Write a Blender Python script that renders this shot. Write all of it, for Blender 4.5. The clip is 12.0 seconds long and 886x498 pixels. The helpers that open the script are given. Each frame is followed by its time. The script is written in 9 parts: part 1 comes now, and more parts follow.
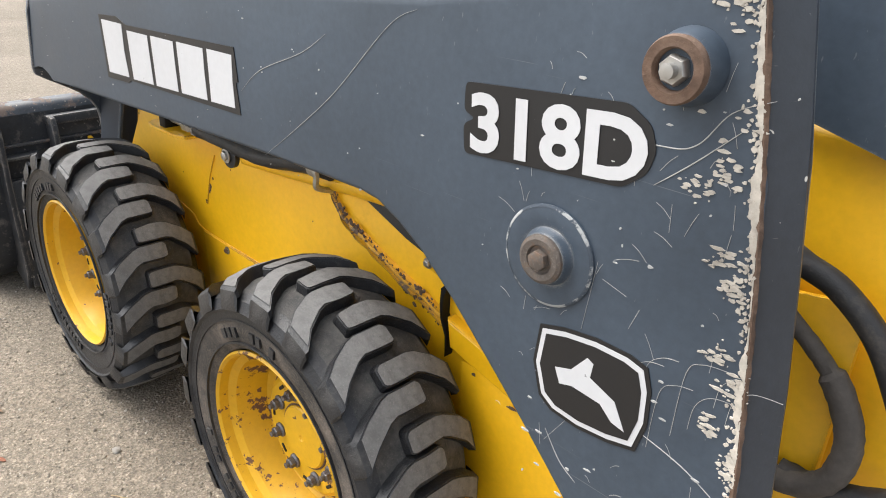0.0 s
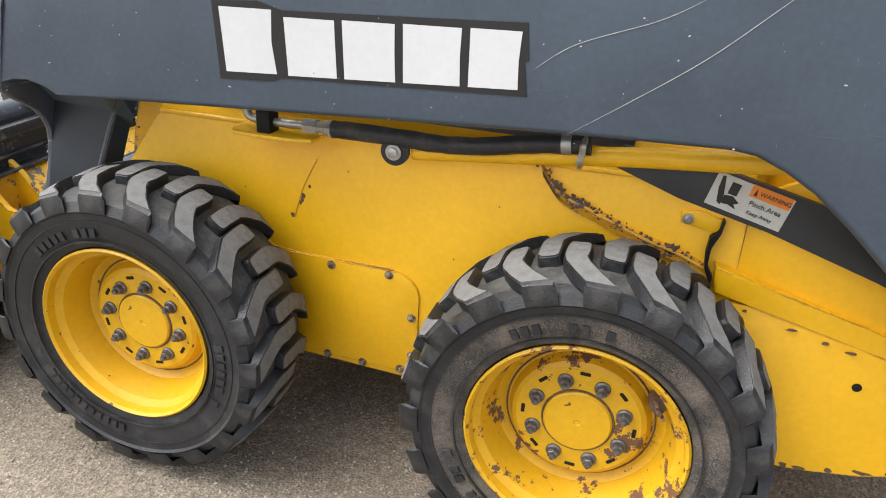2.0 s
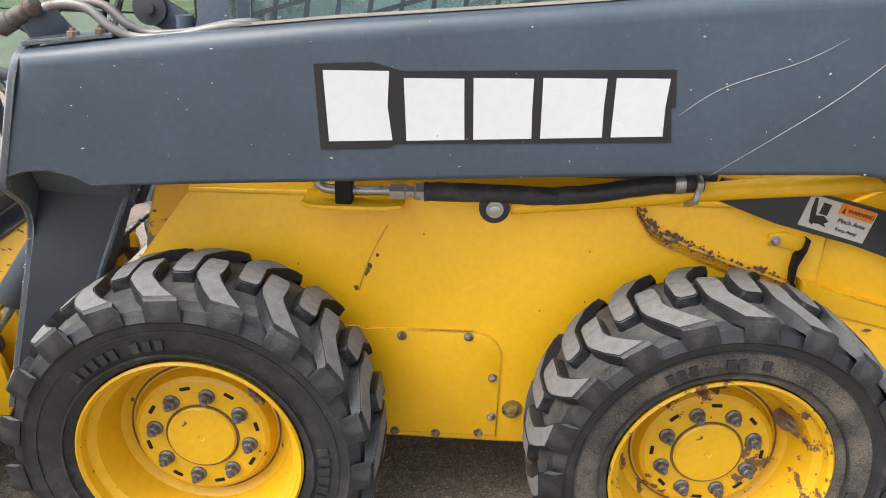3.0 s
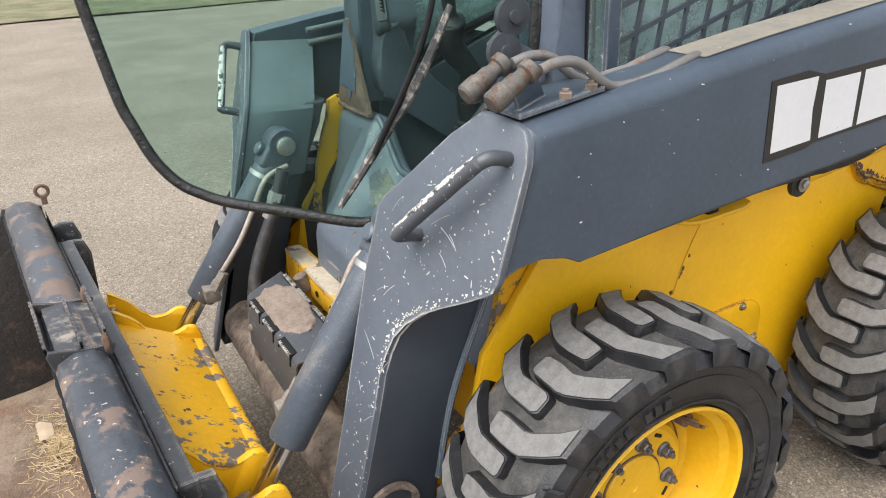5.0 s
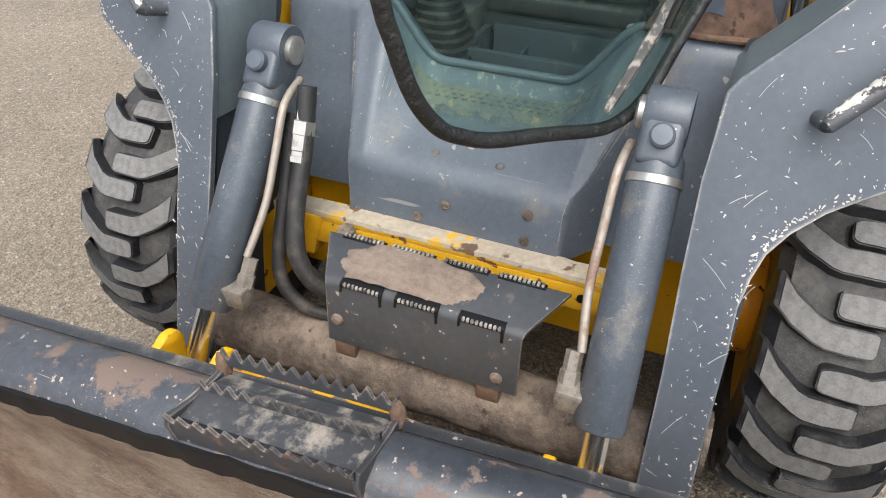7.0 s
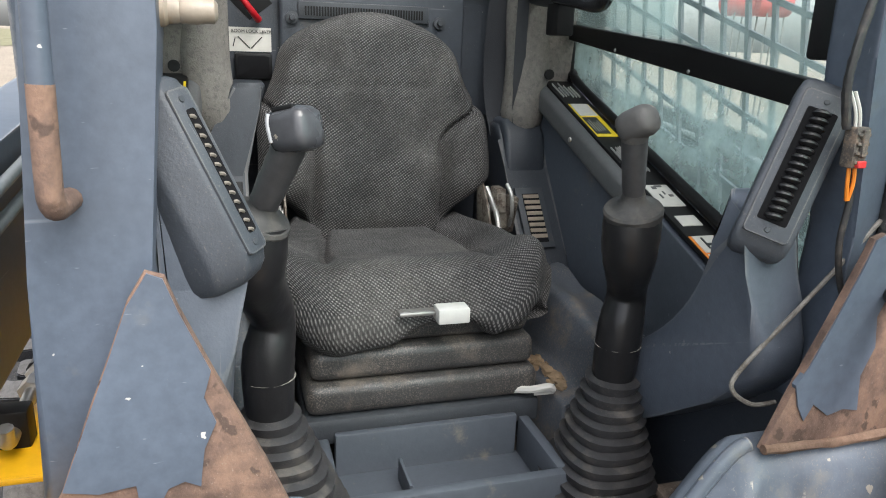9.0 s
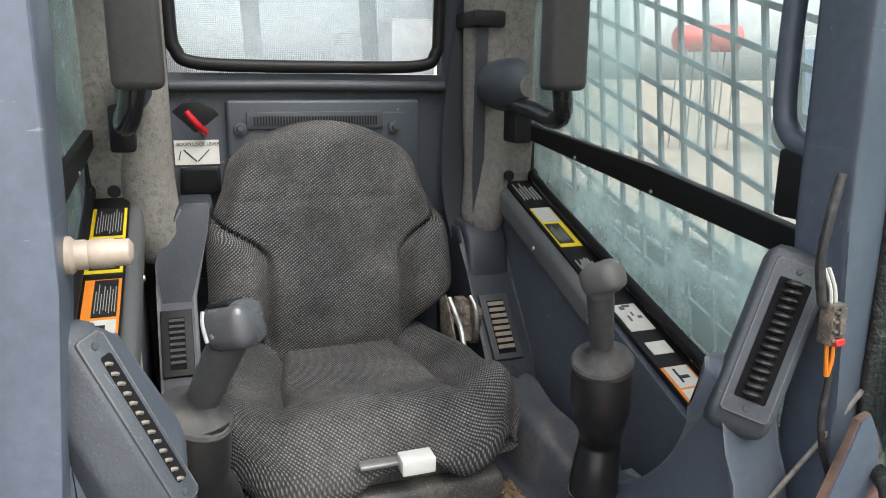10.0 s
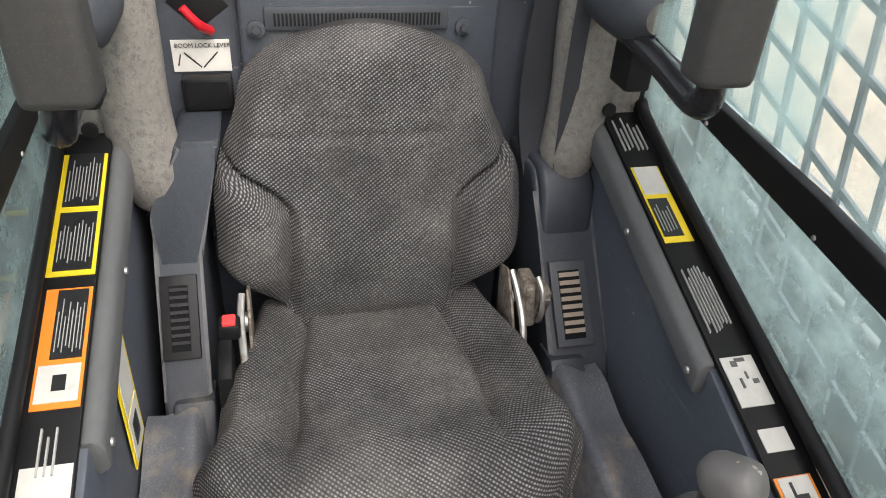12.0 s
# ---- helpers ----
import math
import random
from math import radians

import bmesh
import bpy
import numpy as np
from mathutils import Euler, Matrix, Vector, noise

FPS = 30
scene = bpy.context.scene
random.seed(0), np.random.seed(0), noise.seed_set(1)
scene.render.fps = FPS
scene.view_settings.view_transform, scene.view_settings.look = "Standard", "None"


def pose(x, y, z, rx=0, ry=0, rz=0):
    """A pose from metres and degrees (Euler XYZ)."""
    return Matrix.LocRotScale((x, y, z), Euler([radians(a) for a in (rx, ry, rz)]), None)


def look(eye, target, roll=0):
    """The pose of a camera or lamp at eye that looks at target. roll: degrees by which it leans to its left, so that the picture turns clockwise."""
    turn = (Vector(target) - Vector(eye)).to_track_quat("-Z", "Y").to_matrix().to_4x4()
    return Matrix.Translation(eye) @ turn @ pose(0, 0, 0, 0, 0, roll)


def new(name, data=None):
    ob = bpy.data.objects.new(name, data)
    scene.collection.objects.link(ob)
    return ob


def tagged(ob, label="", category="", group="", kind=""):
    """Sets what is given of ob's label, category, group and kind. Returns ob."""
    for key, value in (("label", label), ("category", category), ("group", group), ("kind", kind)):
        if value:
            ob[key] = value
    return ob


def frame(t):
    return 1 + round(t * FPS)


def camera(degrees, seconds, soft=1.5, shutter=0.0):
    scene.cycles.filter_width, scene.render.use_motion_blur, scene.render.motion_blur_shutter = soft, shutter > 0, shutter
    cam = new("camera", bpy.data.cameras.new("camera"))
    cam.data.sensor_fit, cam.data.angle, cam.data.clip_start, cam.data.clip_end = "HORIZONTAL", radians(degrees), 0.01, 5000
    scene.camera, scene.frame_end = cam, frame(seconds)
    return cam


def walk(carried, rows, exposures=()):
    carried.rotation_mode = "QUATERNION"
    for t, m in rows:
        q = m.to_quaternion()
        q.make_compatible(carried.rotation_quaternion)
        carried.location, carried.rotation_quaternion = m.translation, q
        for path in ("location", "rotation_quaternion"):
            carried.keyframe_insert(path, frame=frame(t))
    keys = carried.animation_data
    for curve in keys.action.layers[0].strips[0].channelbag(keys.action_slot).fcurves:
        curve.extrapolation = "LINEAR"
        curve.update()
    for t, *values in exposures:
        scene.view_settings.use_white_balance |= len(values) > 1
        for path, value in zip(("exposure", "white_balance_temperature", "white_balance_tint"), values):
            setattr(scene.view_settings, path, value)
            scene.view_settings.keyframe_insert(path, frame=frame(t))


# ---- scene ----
cam = camera(63.4, 12.0, soft=1.0)
PATH = [
    (0, (1.058, -1.409, 1.412), (-0.198, -0.094, 0.58), 2.8),
    (0.5, (0.876, -1.635, 1.362), (-0.206, -0.217, 0.456), 3.3),
    (1, (0.673, -1.847, 1.345), (-0.264, -0.336, 0.43), 3.4),
    (1.5, (0.365, -1.936, 1.335), (-0.39, -0.31, 0.448), 3.0),
    (2, (0.042, -1.979, 1.337), (-0.45, -0.231, 0.498), 3.1),
    (2.5, (-0.231, -2.017, 1.357), (-0.468, -0.201, 0.554), 2.5),
    (3, (-0.596, -1.966, 1.345), (-0.572, -0.113, 0.593), 2.0),
    (3.5, (-0.98, -1.908, 1.362), (-0.704, -0.046, 0.688), 1.6),
    (3.7, (-1.124, -1.876, 1.39), (-0.737, -0.026, 0.736), 1.5),
    (5.3, (-2.055, -1.377, 1.448), (-1.086, 0.115, 0.533), -3.0),
    (5.5, (-2.116, -1.287, 1.413), (-1.099, 0.131, 0.436), -2.9),
    (6, (-2.266, -1.014, 1.383), (-1.08, 0.146, 0.265), -1.7),
    (6.5, (-2.408, -0.705, 1.371), (-1.052, 0.186, 0.202), -0.2),
    (6.7, (-2.433, -0.582, 1.378), (-1.022, 0.208, 0.201), 0.2),
    (8.3, (-2.061, 0.274, 1.303), (-0.272, -0.008, 0.453), 3.2),
    (8.5, (-1.934, 0.31, 1.279), (-0.128, -0.082, 0.516), 3.4),
    (8.8, (-1.812, 0.343, 1.344), (0.017, -0.183, 0.727), 2.8),
    (9, (-1.731, 0.336, 1.402), (0.107, -0.222, 0.844), 2.1),
    (9.5, (-1.648, 0.327, 1.516), (0.188, -0.295, 1.026), 1.3),
    (10, (-1.636, 0.294, 1.551), (0.198, -0.352, 1.084), 0.5),
    (10.5, (-1.585, 0.276, 1.542), (0.237, -0.378, 1.041), -0.8),
    (11, (-1.342, 0.253, 1.664), (0.464, -0.325, 1.028), -1.3),
    (11.5, (-1.245, 0.253, 1.75), (0.491, -0.208, 0.87), 0.7),
    (12, (-1.21, 0.17, 1.798), (0.399, -0.255, 0.689), 3.8),
]
walk(cam, [(t, look(eye, target, roll)) for t, eye, target, roll in PATH], exposures=[(0, 1.43, 6500, 9), (3.7, 1.41, 6500, 9), (5.3, 1.24, 6500, 10), (6.7, 1.12, 6500, 10), (8.3, 1.4, 6500, 10), (9.0, 1.82, 6500, 10), (9.5, 1.88, 6550, 11), (10.5, 1.9, 6700, 14), (11.0, 1.72, 6800, 15), (11.5, 2.05, 6800, 15), (12.0, 2.22, 6850, 16)])

# ---- world and sun: bright overcast ----
world = bpy.data.worlds.new("sky")
scene.world = world
world.use_nodes = True
wn = world.node_tree
sky = wn.nodes.new("ShaderNodeTexSky")
sky.sky_type, sky.sun_disc = "NISHITA", False
sky.sun_elevation, sky.sun_rotation = radians(58), radians(249)
sky.air_density, sky.dust_density, sky.ozone_density = 1.0, 4.0, 1.0
grey = wn.nodes.new("ShaderNodeHueSaturation")
grey.inputs["Saturation"].default_value = 0.35
wn.links.new(sky.outputs[0], grey.inputs["Color"])
wn.links.new(grey.outputs[0], wn.nodes["Background"].inputs["Color"])
wn.nodes["Background"].inputs["Strength"].default_value = 0.15
sun = new("sun", bpy.data.lights.new("sun", "SUN"))
sun.data.energy, sun.data.angle, sun.data.color = 1.1, radians(60), (1.0, 0.96, 0.9)
sun.matrix_world = look((0, 0, 20), (5.0, 1.9, 11.4), 0)


# ---- materials ----
def node(nt, kind, **values):
    n = nt.nodes.new("ShaderNode" + kind)
    for key, value in values.items():
        n.inputs[key.replace("_", " ")].default_value = value
    return n


def noise_at(nt, co, scale, detail=4.0, rough=0.6):
    n = node(nt, "TexNoise", Scale=scale, Detail=detail, Roughness=rough)
    nt.links.new(co, n.inputs["Vector"])
    return n.outputs["Fac"]


def ramp(nt, fac, stops):
    n = nt.nodes.new("ShaderNodeValToRGB")
    while len(n.color_ramp.elements) < len(stops):
        n.color_ramp.elements.new(0.5)
    for e, (p, c) in zip(n.color_ramp.elements, stops):
        e.position = p
        e.color = (c, c, c, 1) if isinstance(c, (int, float)) else (*c, 1)
    nt.links.new(fac, n.inputs[0])
    return n.outputs["Color"]


def blend(nt, fac, a, b, mode="MIX"):
    n = nt.nodes.new("ShaderNodeMix")
    n.data_type, n.blend_type = "RGBA", mode
    for sock, v in ((n.inputs[0], fac), (n.inputs[6], a), (n.inputs[7], b)):
        if isinstance(v, bpy.types.NodeSocket):
            nt.links.new(v, sock)
        elif sock == n.inputs[0]:
            sock.default_value = v
        else:
            sock.default_value = (*v, 1) if len(v) == 3 else v
    return n.outputs[2]


def maths(nt, op, a, b=0.5):
    n = nt.nodes.new("ShaderNodeMath")
    n.operation = op
    for sock, v in zip(n.inputs, (a, b)):
        if isinstance(v, bpy.types.NodeSocket):
            nt.links.new(v, sock)
        else:
            sock.default_value = v
    return n.outputs[0]


def surface(name, base, rough=0.5, metal=0.0, vary=0.12, grime=None, grime_at=(0.5, 0.7), grime_scale=6.0,
            chip=None, chip_at=(0.66, 0.68), chip_scale=40.0, bump=0.15, bump_scale=180.0, spec=0.5, coat=0.0,
            dust=None, scratch=None, dust_at=(0.6, 0.7), depth=0.002, edge=None, edge_r=0.006):
    """A painted, plastic, rubber or metal surface: colour drift, fine grain, grime in patches and hard-edged chips."""
    m = bpy.data.materials.new(name)
    m.use_nodes = True
    nt = m.node_tree
    b = nt.nodes["Principled BSDF"]
    co = nt.nodes.new("ShaderNodeTexCoord").outputs["Object"]
    broad, fine = noise_at(nt, co, 3.5, 5), noise_at(nt, co, 70.0, 3)
    drift = ramp(nt, broad, [(0.3, 1 - vary), (0.7, 1 + vary)])
    col = blend(nt, 1.0, base, drift, "MULTIPLY")
    col = blend(nt, 1.0, col, ramp(nt, fine, [(0.3, 1 - vary * 0.6), (0.7, 1 + vary * 0.6)]), "MULTIPLY")
    rgh = maths(nt, "MULTIPLY_ADD", broad, 0.3)
    rgh.node.inputs[2].default_value = rough - 0.15
    if grime:
        g = ramp(nt, noise_at(nt, co, grime_scale, 8, 0.7), [(grime_at[0], 0.0), (grime_at[1], 1.0)])
        col = blend(nt, g, col, grime)
        rgh = blend(nt, g, rgh, (0.9, 0.9, 0.9))
    if chip:
        c = ramp(nt, noise_at(nt, co, chip_scale, 3, 0.5), [(chip_at[0], 0.0), (chip_at[1], 1.0)])
        col = blend(nt, c, col, chip)
    if dust:  # fine specks of dirt, thicker in some places
        d = ramp(nt, noise_at(nt, co, 330.0, 5, 0.75), [(dust_at[0], 0.0), (dust_at[1], 1.0)])
        d = maths(nt, "MULTIPLY", d, ramp(nt, noise_at(nt, co, 8.0, 4), [(0.35, 0.15), (0.65, 0.9)]))
        col = blend(nt, d, col, dust)
    if scratch:  # thin hairline scuffs in two directions
        for turn, stretch in (((0.3, 0.5, 0.2), (4, 60, 260)), ((1.1, 0.2, 0.9), (230, 5, 70))):
            mp = nt.nodes.new("ShaderNodeMapping")
            mp.inputs["Rotation"].default_value, mp.inputs["Scale"].default_value = turn, stretch
            nt.links.new(co, mp.inputs["Vector"])
            hair = ramp(nt, noise_at(nt, mp.outputs[0], 1.0, 2, 0.5), [(0.735, 0.0), (0.77, 0.8)])
            col = blend(nt, hair, col, scratch)
    if edge:  # paint rubbed off along edges, in stretches
        bev = nt.nodes.new("ShaderNodeBevel")
        bev.samples = 4
        bev.inputs["Radius"].default_value = edge_r
        dot = nt.nodes.new("ShaderNodeVectorMath")
        dot.operation = "DOT_PRODUCT"
        nt.links.new(bev.outputs[0], dot.inputs[0])
        nt.links.new(nt.nodes.new("ShaderNodeNewGeometry").outputs["True Normal"], dot.inputs[1])
        turned = maths(nt, "SUBTRACT", 1.0, dot.outputs["Value"])
        ragged = maths(nt, "MULTIPLY_ADD", noise_at(nt, co, 60.0, 5, 0.7), 0.55)
        ragged.node.inputs[2].default_value = -0.3
        turned = maths(nt, "ADD", turned, ragged)
        rub = ramp(nt, turned, [(0.12, 0.0), (0.17, 1.0)])
        rub = maths(nt, "MULTIPLY", rub, ramp(nt, noise_at(nt, co, 7.0, 4), [(0.4, 0.25), (0.58, 1.0)]))
        col = blend(nt, rub, col, edge)
    nt.links.new(col, b.inputs["Base Color"])
    nt.links.new(rgh, b.inputs["Roughness"])
    b.inputs["Metallic"].default_value, b.inputs["Specular IOR Level"].default_value = metal, spec
    b.inputs["Coat Weight"].default_value = coat
    if bump:
        bp = node(nt, "Bump", Strength=bump, Distance=depth)
        nt.links.new(noise_at(nt, co, bump_scale, 4), bp.inputs["Height"])
        nt.links.new(bp.outputs[0], b.inputs["Normal"])
    return m


def clear_glass(name, tint, gloss=0.06, film_at=(0.03, 0.16)):
    m = bpy.data.materials.new(name)
    m.use_nodes = True
    nt = m.node_tree
    nt.nodes.remove(nt.nodes["Principled BSDF"])
    co = nt.nodes.new("ShaderNodeTexCoord").outputs["Object"]
    thru = nt.nodes.new("ShaderNodeBsdfTransparent")
    thru.inputs[0].default_value = (*tint, 1)
    shine = node(nt, "BsdfGlossy", Roughness=gloss)
    film, lit, haze = nt.nodes.new("ShaderNodeMixShader"), node(nt, "BsdfTranslucent", Color=(0.6, 0.78, 0.75, 1)), node(nt, "BsdfDiffuse", Color=(0.42, 0.56, 0.54, 1))
    nt.links.new(haze.outputs[0], film.inputs[1])
    nt.links.new(lit.outputs[0], film.inputs[2])
    dirt = ramp(nt, noise_at(nt, co, 9.0, 8, 0.7), [(0.36, film_at[0]), (0.7, film_at[1])])
    lw = node(nt, "LayerWeight", Blend=0.12)
    a, c = nt.nodes.new("ShaderNodeMixShader"), nt.nodes.new("ShaderNodeMixShader")
    nt.links.new(dirt, a.inputs[0])
    nt.links.new(thru.outputs[0], a.inputs[1])
    nt.links.new(film.outputs[0], a.inputs[2])
    nt.links.new(lw.outputs["Fresnel"], c.inputs[0])
    nt.links.new(a.outputs[0], c.inputs[1])
    nt.links.new(shine.outputs[0], c.inputs[2])
    nt.links.new(c.outputs[0], nt.nodes["Material Output"].inputs["Surface"])
    return m


WHITE, RUST = (0.62, 0.6, 0.55), (0.1, 0.06, 0.04)
GREY_PAINT = surface("grey_blue_paint", (0.048, 0.065, 0.088), 0.42, vary=0.16, chip=WHITE, chip_at=(0.8, 0.81), chip_scale=90, bump=0.05, spec=0.45, dust=(0.2, 0.2, 0.19), dust_at=(0.66, 0.76), scratch=(0.13, 0.14, 0.155), edge=(0.36, 0.35, 0.33), edge_r=0.009)
PLATE_PAINT = surface("chipped_grey_paint", (0.08, 0.094, 0.116), 0.5, vary=0.12, chip=WHITE, chip_at=(0.715, 0.725), chip_scale=95, bump=0.06, dust=(0.3, 0.29, 0.27), dust_at=(0.66, 0.72), scratch=(0.4, 0.39, 0.37), edge=(0.42, 0.4, 0.37), edge_r=0.007)
YELLOW = surface("yellow_paint", (0.84, 0.455, 0.008), 0.42, vary=0.07, chip=(0.12, 0.06, 0.03), chip_at=(0.785, 0.795), chip_scale=38, bump=0.05, dust=(0.4, 0.24, 0.04), dust_at=(0.66, 0.78), grime=(0.56, 0.3, 0.015), grime_at=(0.64, 0.84), grime_scale=5, edge=(0.16, 0.085, 0.04), edge_r=0.009)
YELLOW_WORN = surface("worn_yellow_paint", (0.7, 0.36, 0.01), 0.5, vary=0.08, grime=(0.2, 0.16, 0.12), grime_at=(0.58, 0.6), grime_scale=9, chip=(0.09, 0.05, 0.03), chip_at=(0.66, 0.67), chip_scale=30, edge=(0.13, 0.08, 0.05), edge_r=0.012)
RIM_YELLOW = surface("rim_yellow_paint", (0.62, 0.345, 0.006), 0.45, vary=0.08, chip=(0.13, 0.06, 0.03), chip_at=(0.72, 0.73), chip_scale=34, bump=0.05, dust=(0.3, 0.19, 0.06), dust_at=(0.6, 0.75))
RIM_RUSTY = surface("rust_flaked_yellow_paint", (0.62, 0.345, 0.007), 0.48, vary=0.08, grime=(0.13, 0.065, 0.035), grime_at=(0.565, 0.572), grime_scale=12, chip=(0.15, 0.07, 0.035), chip_at=(0.68, 0.69), chip_scale=45, bump=0.15, dust=(0.3, 0.19, 0.06), dust_at=(0.6, 0.75))
RUBBER = surface("black_rubber", (0.014, 0.015, 0.018), 0.45, vary=0.3, grime=(0.065, 0.061, 0.056), grime_at=(0.5, 0.75), grime_scale=12, bump=0.7, bump_scale=220, dust=(0.2, 0.18, 0.15), dust_at=(0.6, 0.72), scratch=(0.06, 0.058, 0.055))
RUBBER_MUD = surface("dusty_side_wall", (0.03, 0.028, 0.027), 0.75, vary=0.3, grime=(0.12, 0.098, 0.08), grime_at=(0.44, 0.62), grime_scale=9, bump=0.9, bump_scale=90, depth=0.003, dust=(0.24, 0.2, 0.16), dust_at=(0.48, 0.64), scratch=(0.15, 0.135, 0.12))
RUBBER_TREAD = surface("dusty_tread_rubber", (0.033, 0.033, 0.033), 0.7, vary=0.3, grime=(0.1, 0.094, 0.085), grime_at=(0.46, 0.68), grime_scale=18, bump=0.7, dust=(0.19, 0.175, 0.15), dust_at=(0.56, 0.7))
RUBBER_TOP = surface("scuffed_rubber", (0.165, 0.162, 0.158), 0.85, vary=0.2, grime=(0.115, 0.113, 0.11), grime_at=(0.46, 0.62), grime_scale=60, bump=0.7, bump_scale=140, dust=(0.27, 0.26, 0.24), dust_at=(0.55, 0.68), scratch=(0.05, 0.05, 0.05))
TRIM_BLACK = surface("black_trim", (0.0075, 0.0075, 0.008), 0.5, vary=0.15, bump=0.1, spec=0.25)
HOSE = surface("rubber_hose", (0.02, 0.02, 0.021), 0.55, vary=0.2, grime=(0.1, 0.085, 0.07), grime_at=(0.5, 0.75), grime_scale=25, bump=0.3)
DIRTY = surface("dirty_steel", (0.085, 0.066, 0.053), 0.85, vary=0.35, grime=(0.21, 0.165, 0.13), grime_at=(0.42, 0.62), grime_scale=15, chip=(0.055, 0.035, 0.028), chip_at=(0.62, 0.7), chip_scale=34, bump=0.9, bump_scale=60, depth=0.005, dust=(0.31, 0.26, 0.21), dust_at=(0.55, 0.7))
COUPLER = surface("grimy_steel", (0.09, 0.082, 0.075), 0.6, 0.3, vary=0.3, bump=0.4, dust=(0.25, 0.21, 0.17), dust_at=(0.55, 0.7), grime=(0.1, 0.06, 0.04), grime_at=(0.5, 0.6), grime_scale=50)
STEEL = surface("bare_steel", (0.42, 0.41, 0.39), 0.42, 0.85, vary=0.15, grime=(0.2, 0.15, 0.11), grime_at=(0.55, 0.75), grime_scale=30)
CHROME = surface("chrome", (0.7, 0.7, 0.7), 0.2, 1.0, vary=0.04, bump=0)
RUSTY = surface("rusty_steel", RUST, 0.85, vary=0.4, dust=(0.26, 0.19, 0.14), dust_at=(0.6, 0.75), grime=(0.17, 0.112, 0.08), grime_at=(0.45, 0.7), grime_scale=40, bump=0.5)
DECAL_BLACK = surface("black_decal", (0.012, 0.012, 0.013), 0.4, vary=0.1, chip=(0.085, 0.1, 0.122), chip_at=(0.73, 0.74), chip_scale=60, bump=0.03)
DECAL_WHITE = surface("white_decal", (0.56, 0.565, 0.58), 0.4, vary=0.04, chip=(0.3, 0.3, 0.31), chip_at=(0.74, 0.75), chip_scale=70, bump=0.03)
BUCKET_BLACK = surface("scraped_black_paint", (0.028, 0.03, 0.034), 0.45, vary=0.25, scratch=(0.2, 0.19, 0.18), dust=(0.18, 0.16, 0.14), grime=(0.16, 0.145, 0.13), grime_at=(0.56, 0.66), grime_scale=16, chip=(0.3, 0.28, 0.25), chip_at=(0.7, 0.72), chip_scale=60, edge=(0.27, 0.24, 0.21), edge_r=0.014)
RAIL_WORN = surface("worn_rail_paint", (0.04, 0.045, 0.055), 0.36, vary=0.3, scratch=(0.3, 0.28, 0.26), dust=(0.25, 0.21, 0.18), grime=(0.135, 0.1, 0.083), grime_at=(0.515, 0.555), grime_scale=12, chip=(0.3, 0.26, 0.22), chip_at=(0.67, 0.7), chip_scale=90, edge=(0.26, 0.22, 0.18), edge_r=0.012)
BUCKET_INNER = surface("rusty_dusty_bucket", (0.105, 0.064, 0.041), 0.9, vary=0.4, grime=(0.2, 0.158, 0.118), grime_at=(0.42, 0.62), grime_scale=4.0, chip=(0.055, 0.04, 0.032), chip_at=(0.56, 0.7), chip_scale=11, bump=1.0, bump_scale=85, depth=0.005, dust=(0.27, 0.21, 0.155), dust_at=(0.5, 0.62), scratch=(0.06, 0.042, 0.033))
GLASS = clear_glass("green_tinted_glass", (0.71, 0.83, 0.8), 0.03, (0.002, 0.025))
SIDE_GLASS = clear_glass("dusty_green_glass", (0.95, 0.985, 0.98), 0.06, (0.08, 0.38))
FROST_GLASS = clear_glass("dust_filmed_green_glass", (0.92, 0.98, 0.97), 0.08, (0.2, 0.58))
REAR_GLASS = clear_glass("dusty_rear_glass", (0.9, 0.93, 0.95), 0.06, (0.05, 0.2))
ORANGE = surface("orange_decal", (0.75, 0.22, 0.02), 0.45, vary=0.05, bump=0)
DECAL_YELLOW = surface("yellow_decal", (0.75, 0.55, 0.02), 0.45, vary=0.05, bump=0)
PAPER = surface("white_label", (0.52, 0.51, 0.47), 0.5, vary=0.08, grime=(0.4, 0.37, 0.32), grime_at=(0.6, 0.75), grime_scale=30, bump=0)


# ---- mesh helpers ----
MID = 0.027  # the machine's centre line


def ident(p):
    return p


def box(bm, lo, hi, bevel=0.0, seg=2, at=ident):
    vs = [bm.verts.new(at((x, y, z))) for x in (lo[0], hi[0]) for y in (lo[1], hi[1]) for z in (lo[2], hi[2])]
    fs = [bm.faces.new([vs[i] for i in q]) for q in ((0, 1, 3, 2), (4, 6, 7, 5), (0, 4, 5, 1), (2, 3, 7, 6), (0, 2, 6, 4), (1, 5, 7, 3))]
    if bevel:
        bmesh.ops.bevel(bm, geom=list({e for f in fs for e in f.edges}), offset=bevel, segments=seg, profile=0.5, affect="EDGES")
    return bm


def slab(bm, pts, front, back, bevel=0.0, seg=2):
    """A plate: outline pts (u, v), mapped to its two faces by front(u, v) and back(u, v)."""
    a, b = [bm.verts.new(front(u, v)) for u, v in pts], [bm.verts.new(back(u, v)) for u, v in pts]
    n = len(pts)
    fs = [bm.faces.new(a), bm.faces.new(b[::-1])]
    fs += [bm.faces.new((a[i], b[i], b[(i + 1) % n], a[(i + 1) % n])) for i in range(n)]
    if bevel:
        rim = list({e for f in fs[:2] for e in f.edges})
        bmesh.ops.bevel(bm, geom=rim, offset=bevel, segments=seg, profile=0.5, affect="EDGES")
    return bm


def xz(bm, pts, y0, y1, bevel=0.0, seg=2):
    return slab(bm, pts, lambda u, v: (u, y0, v), lambda u, v: (u, y1, v), bevel, seg)


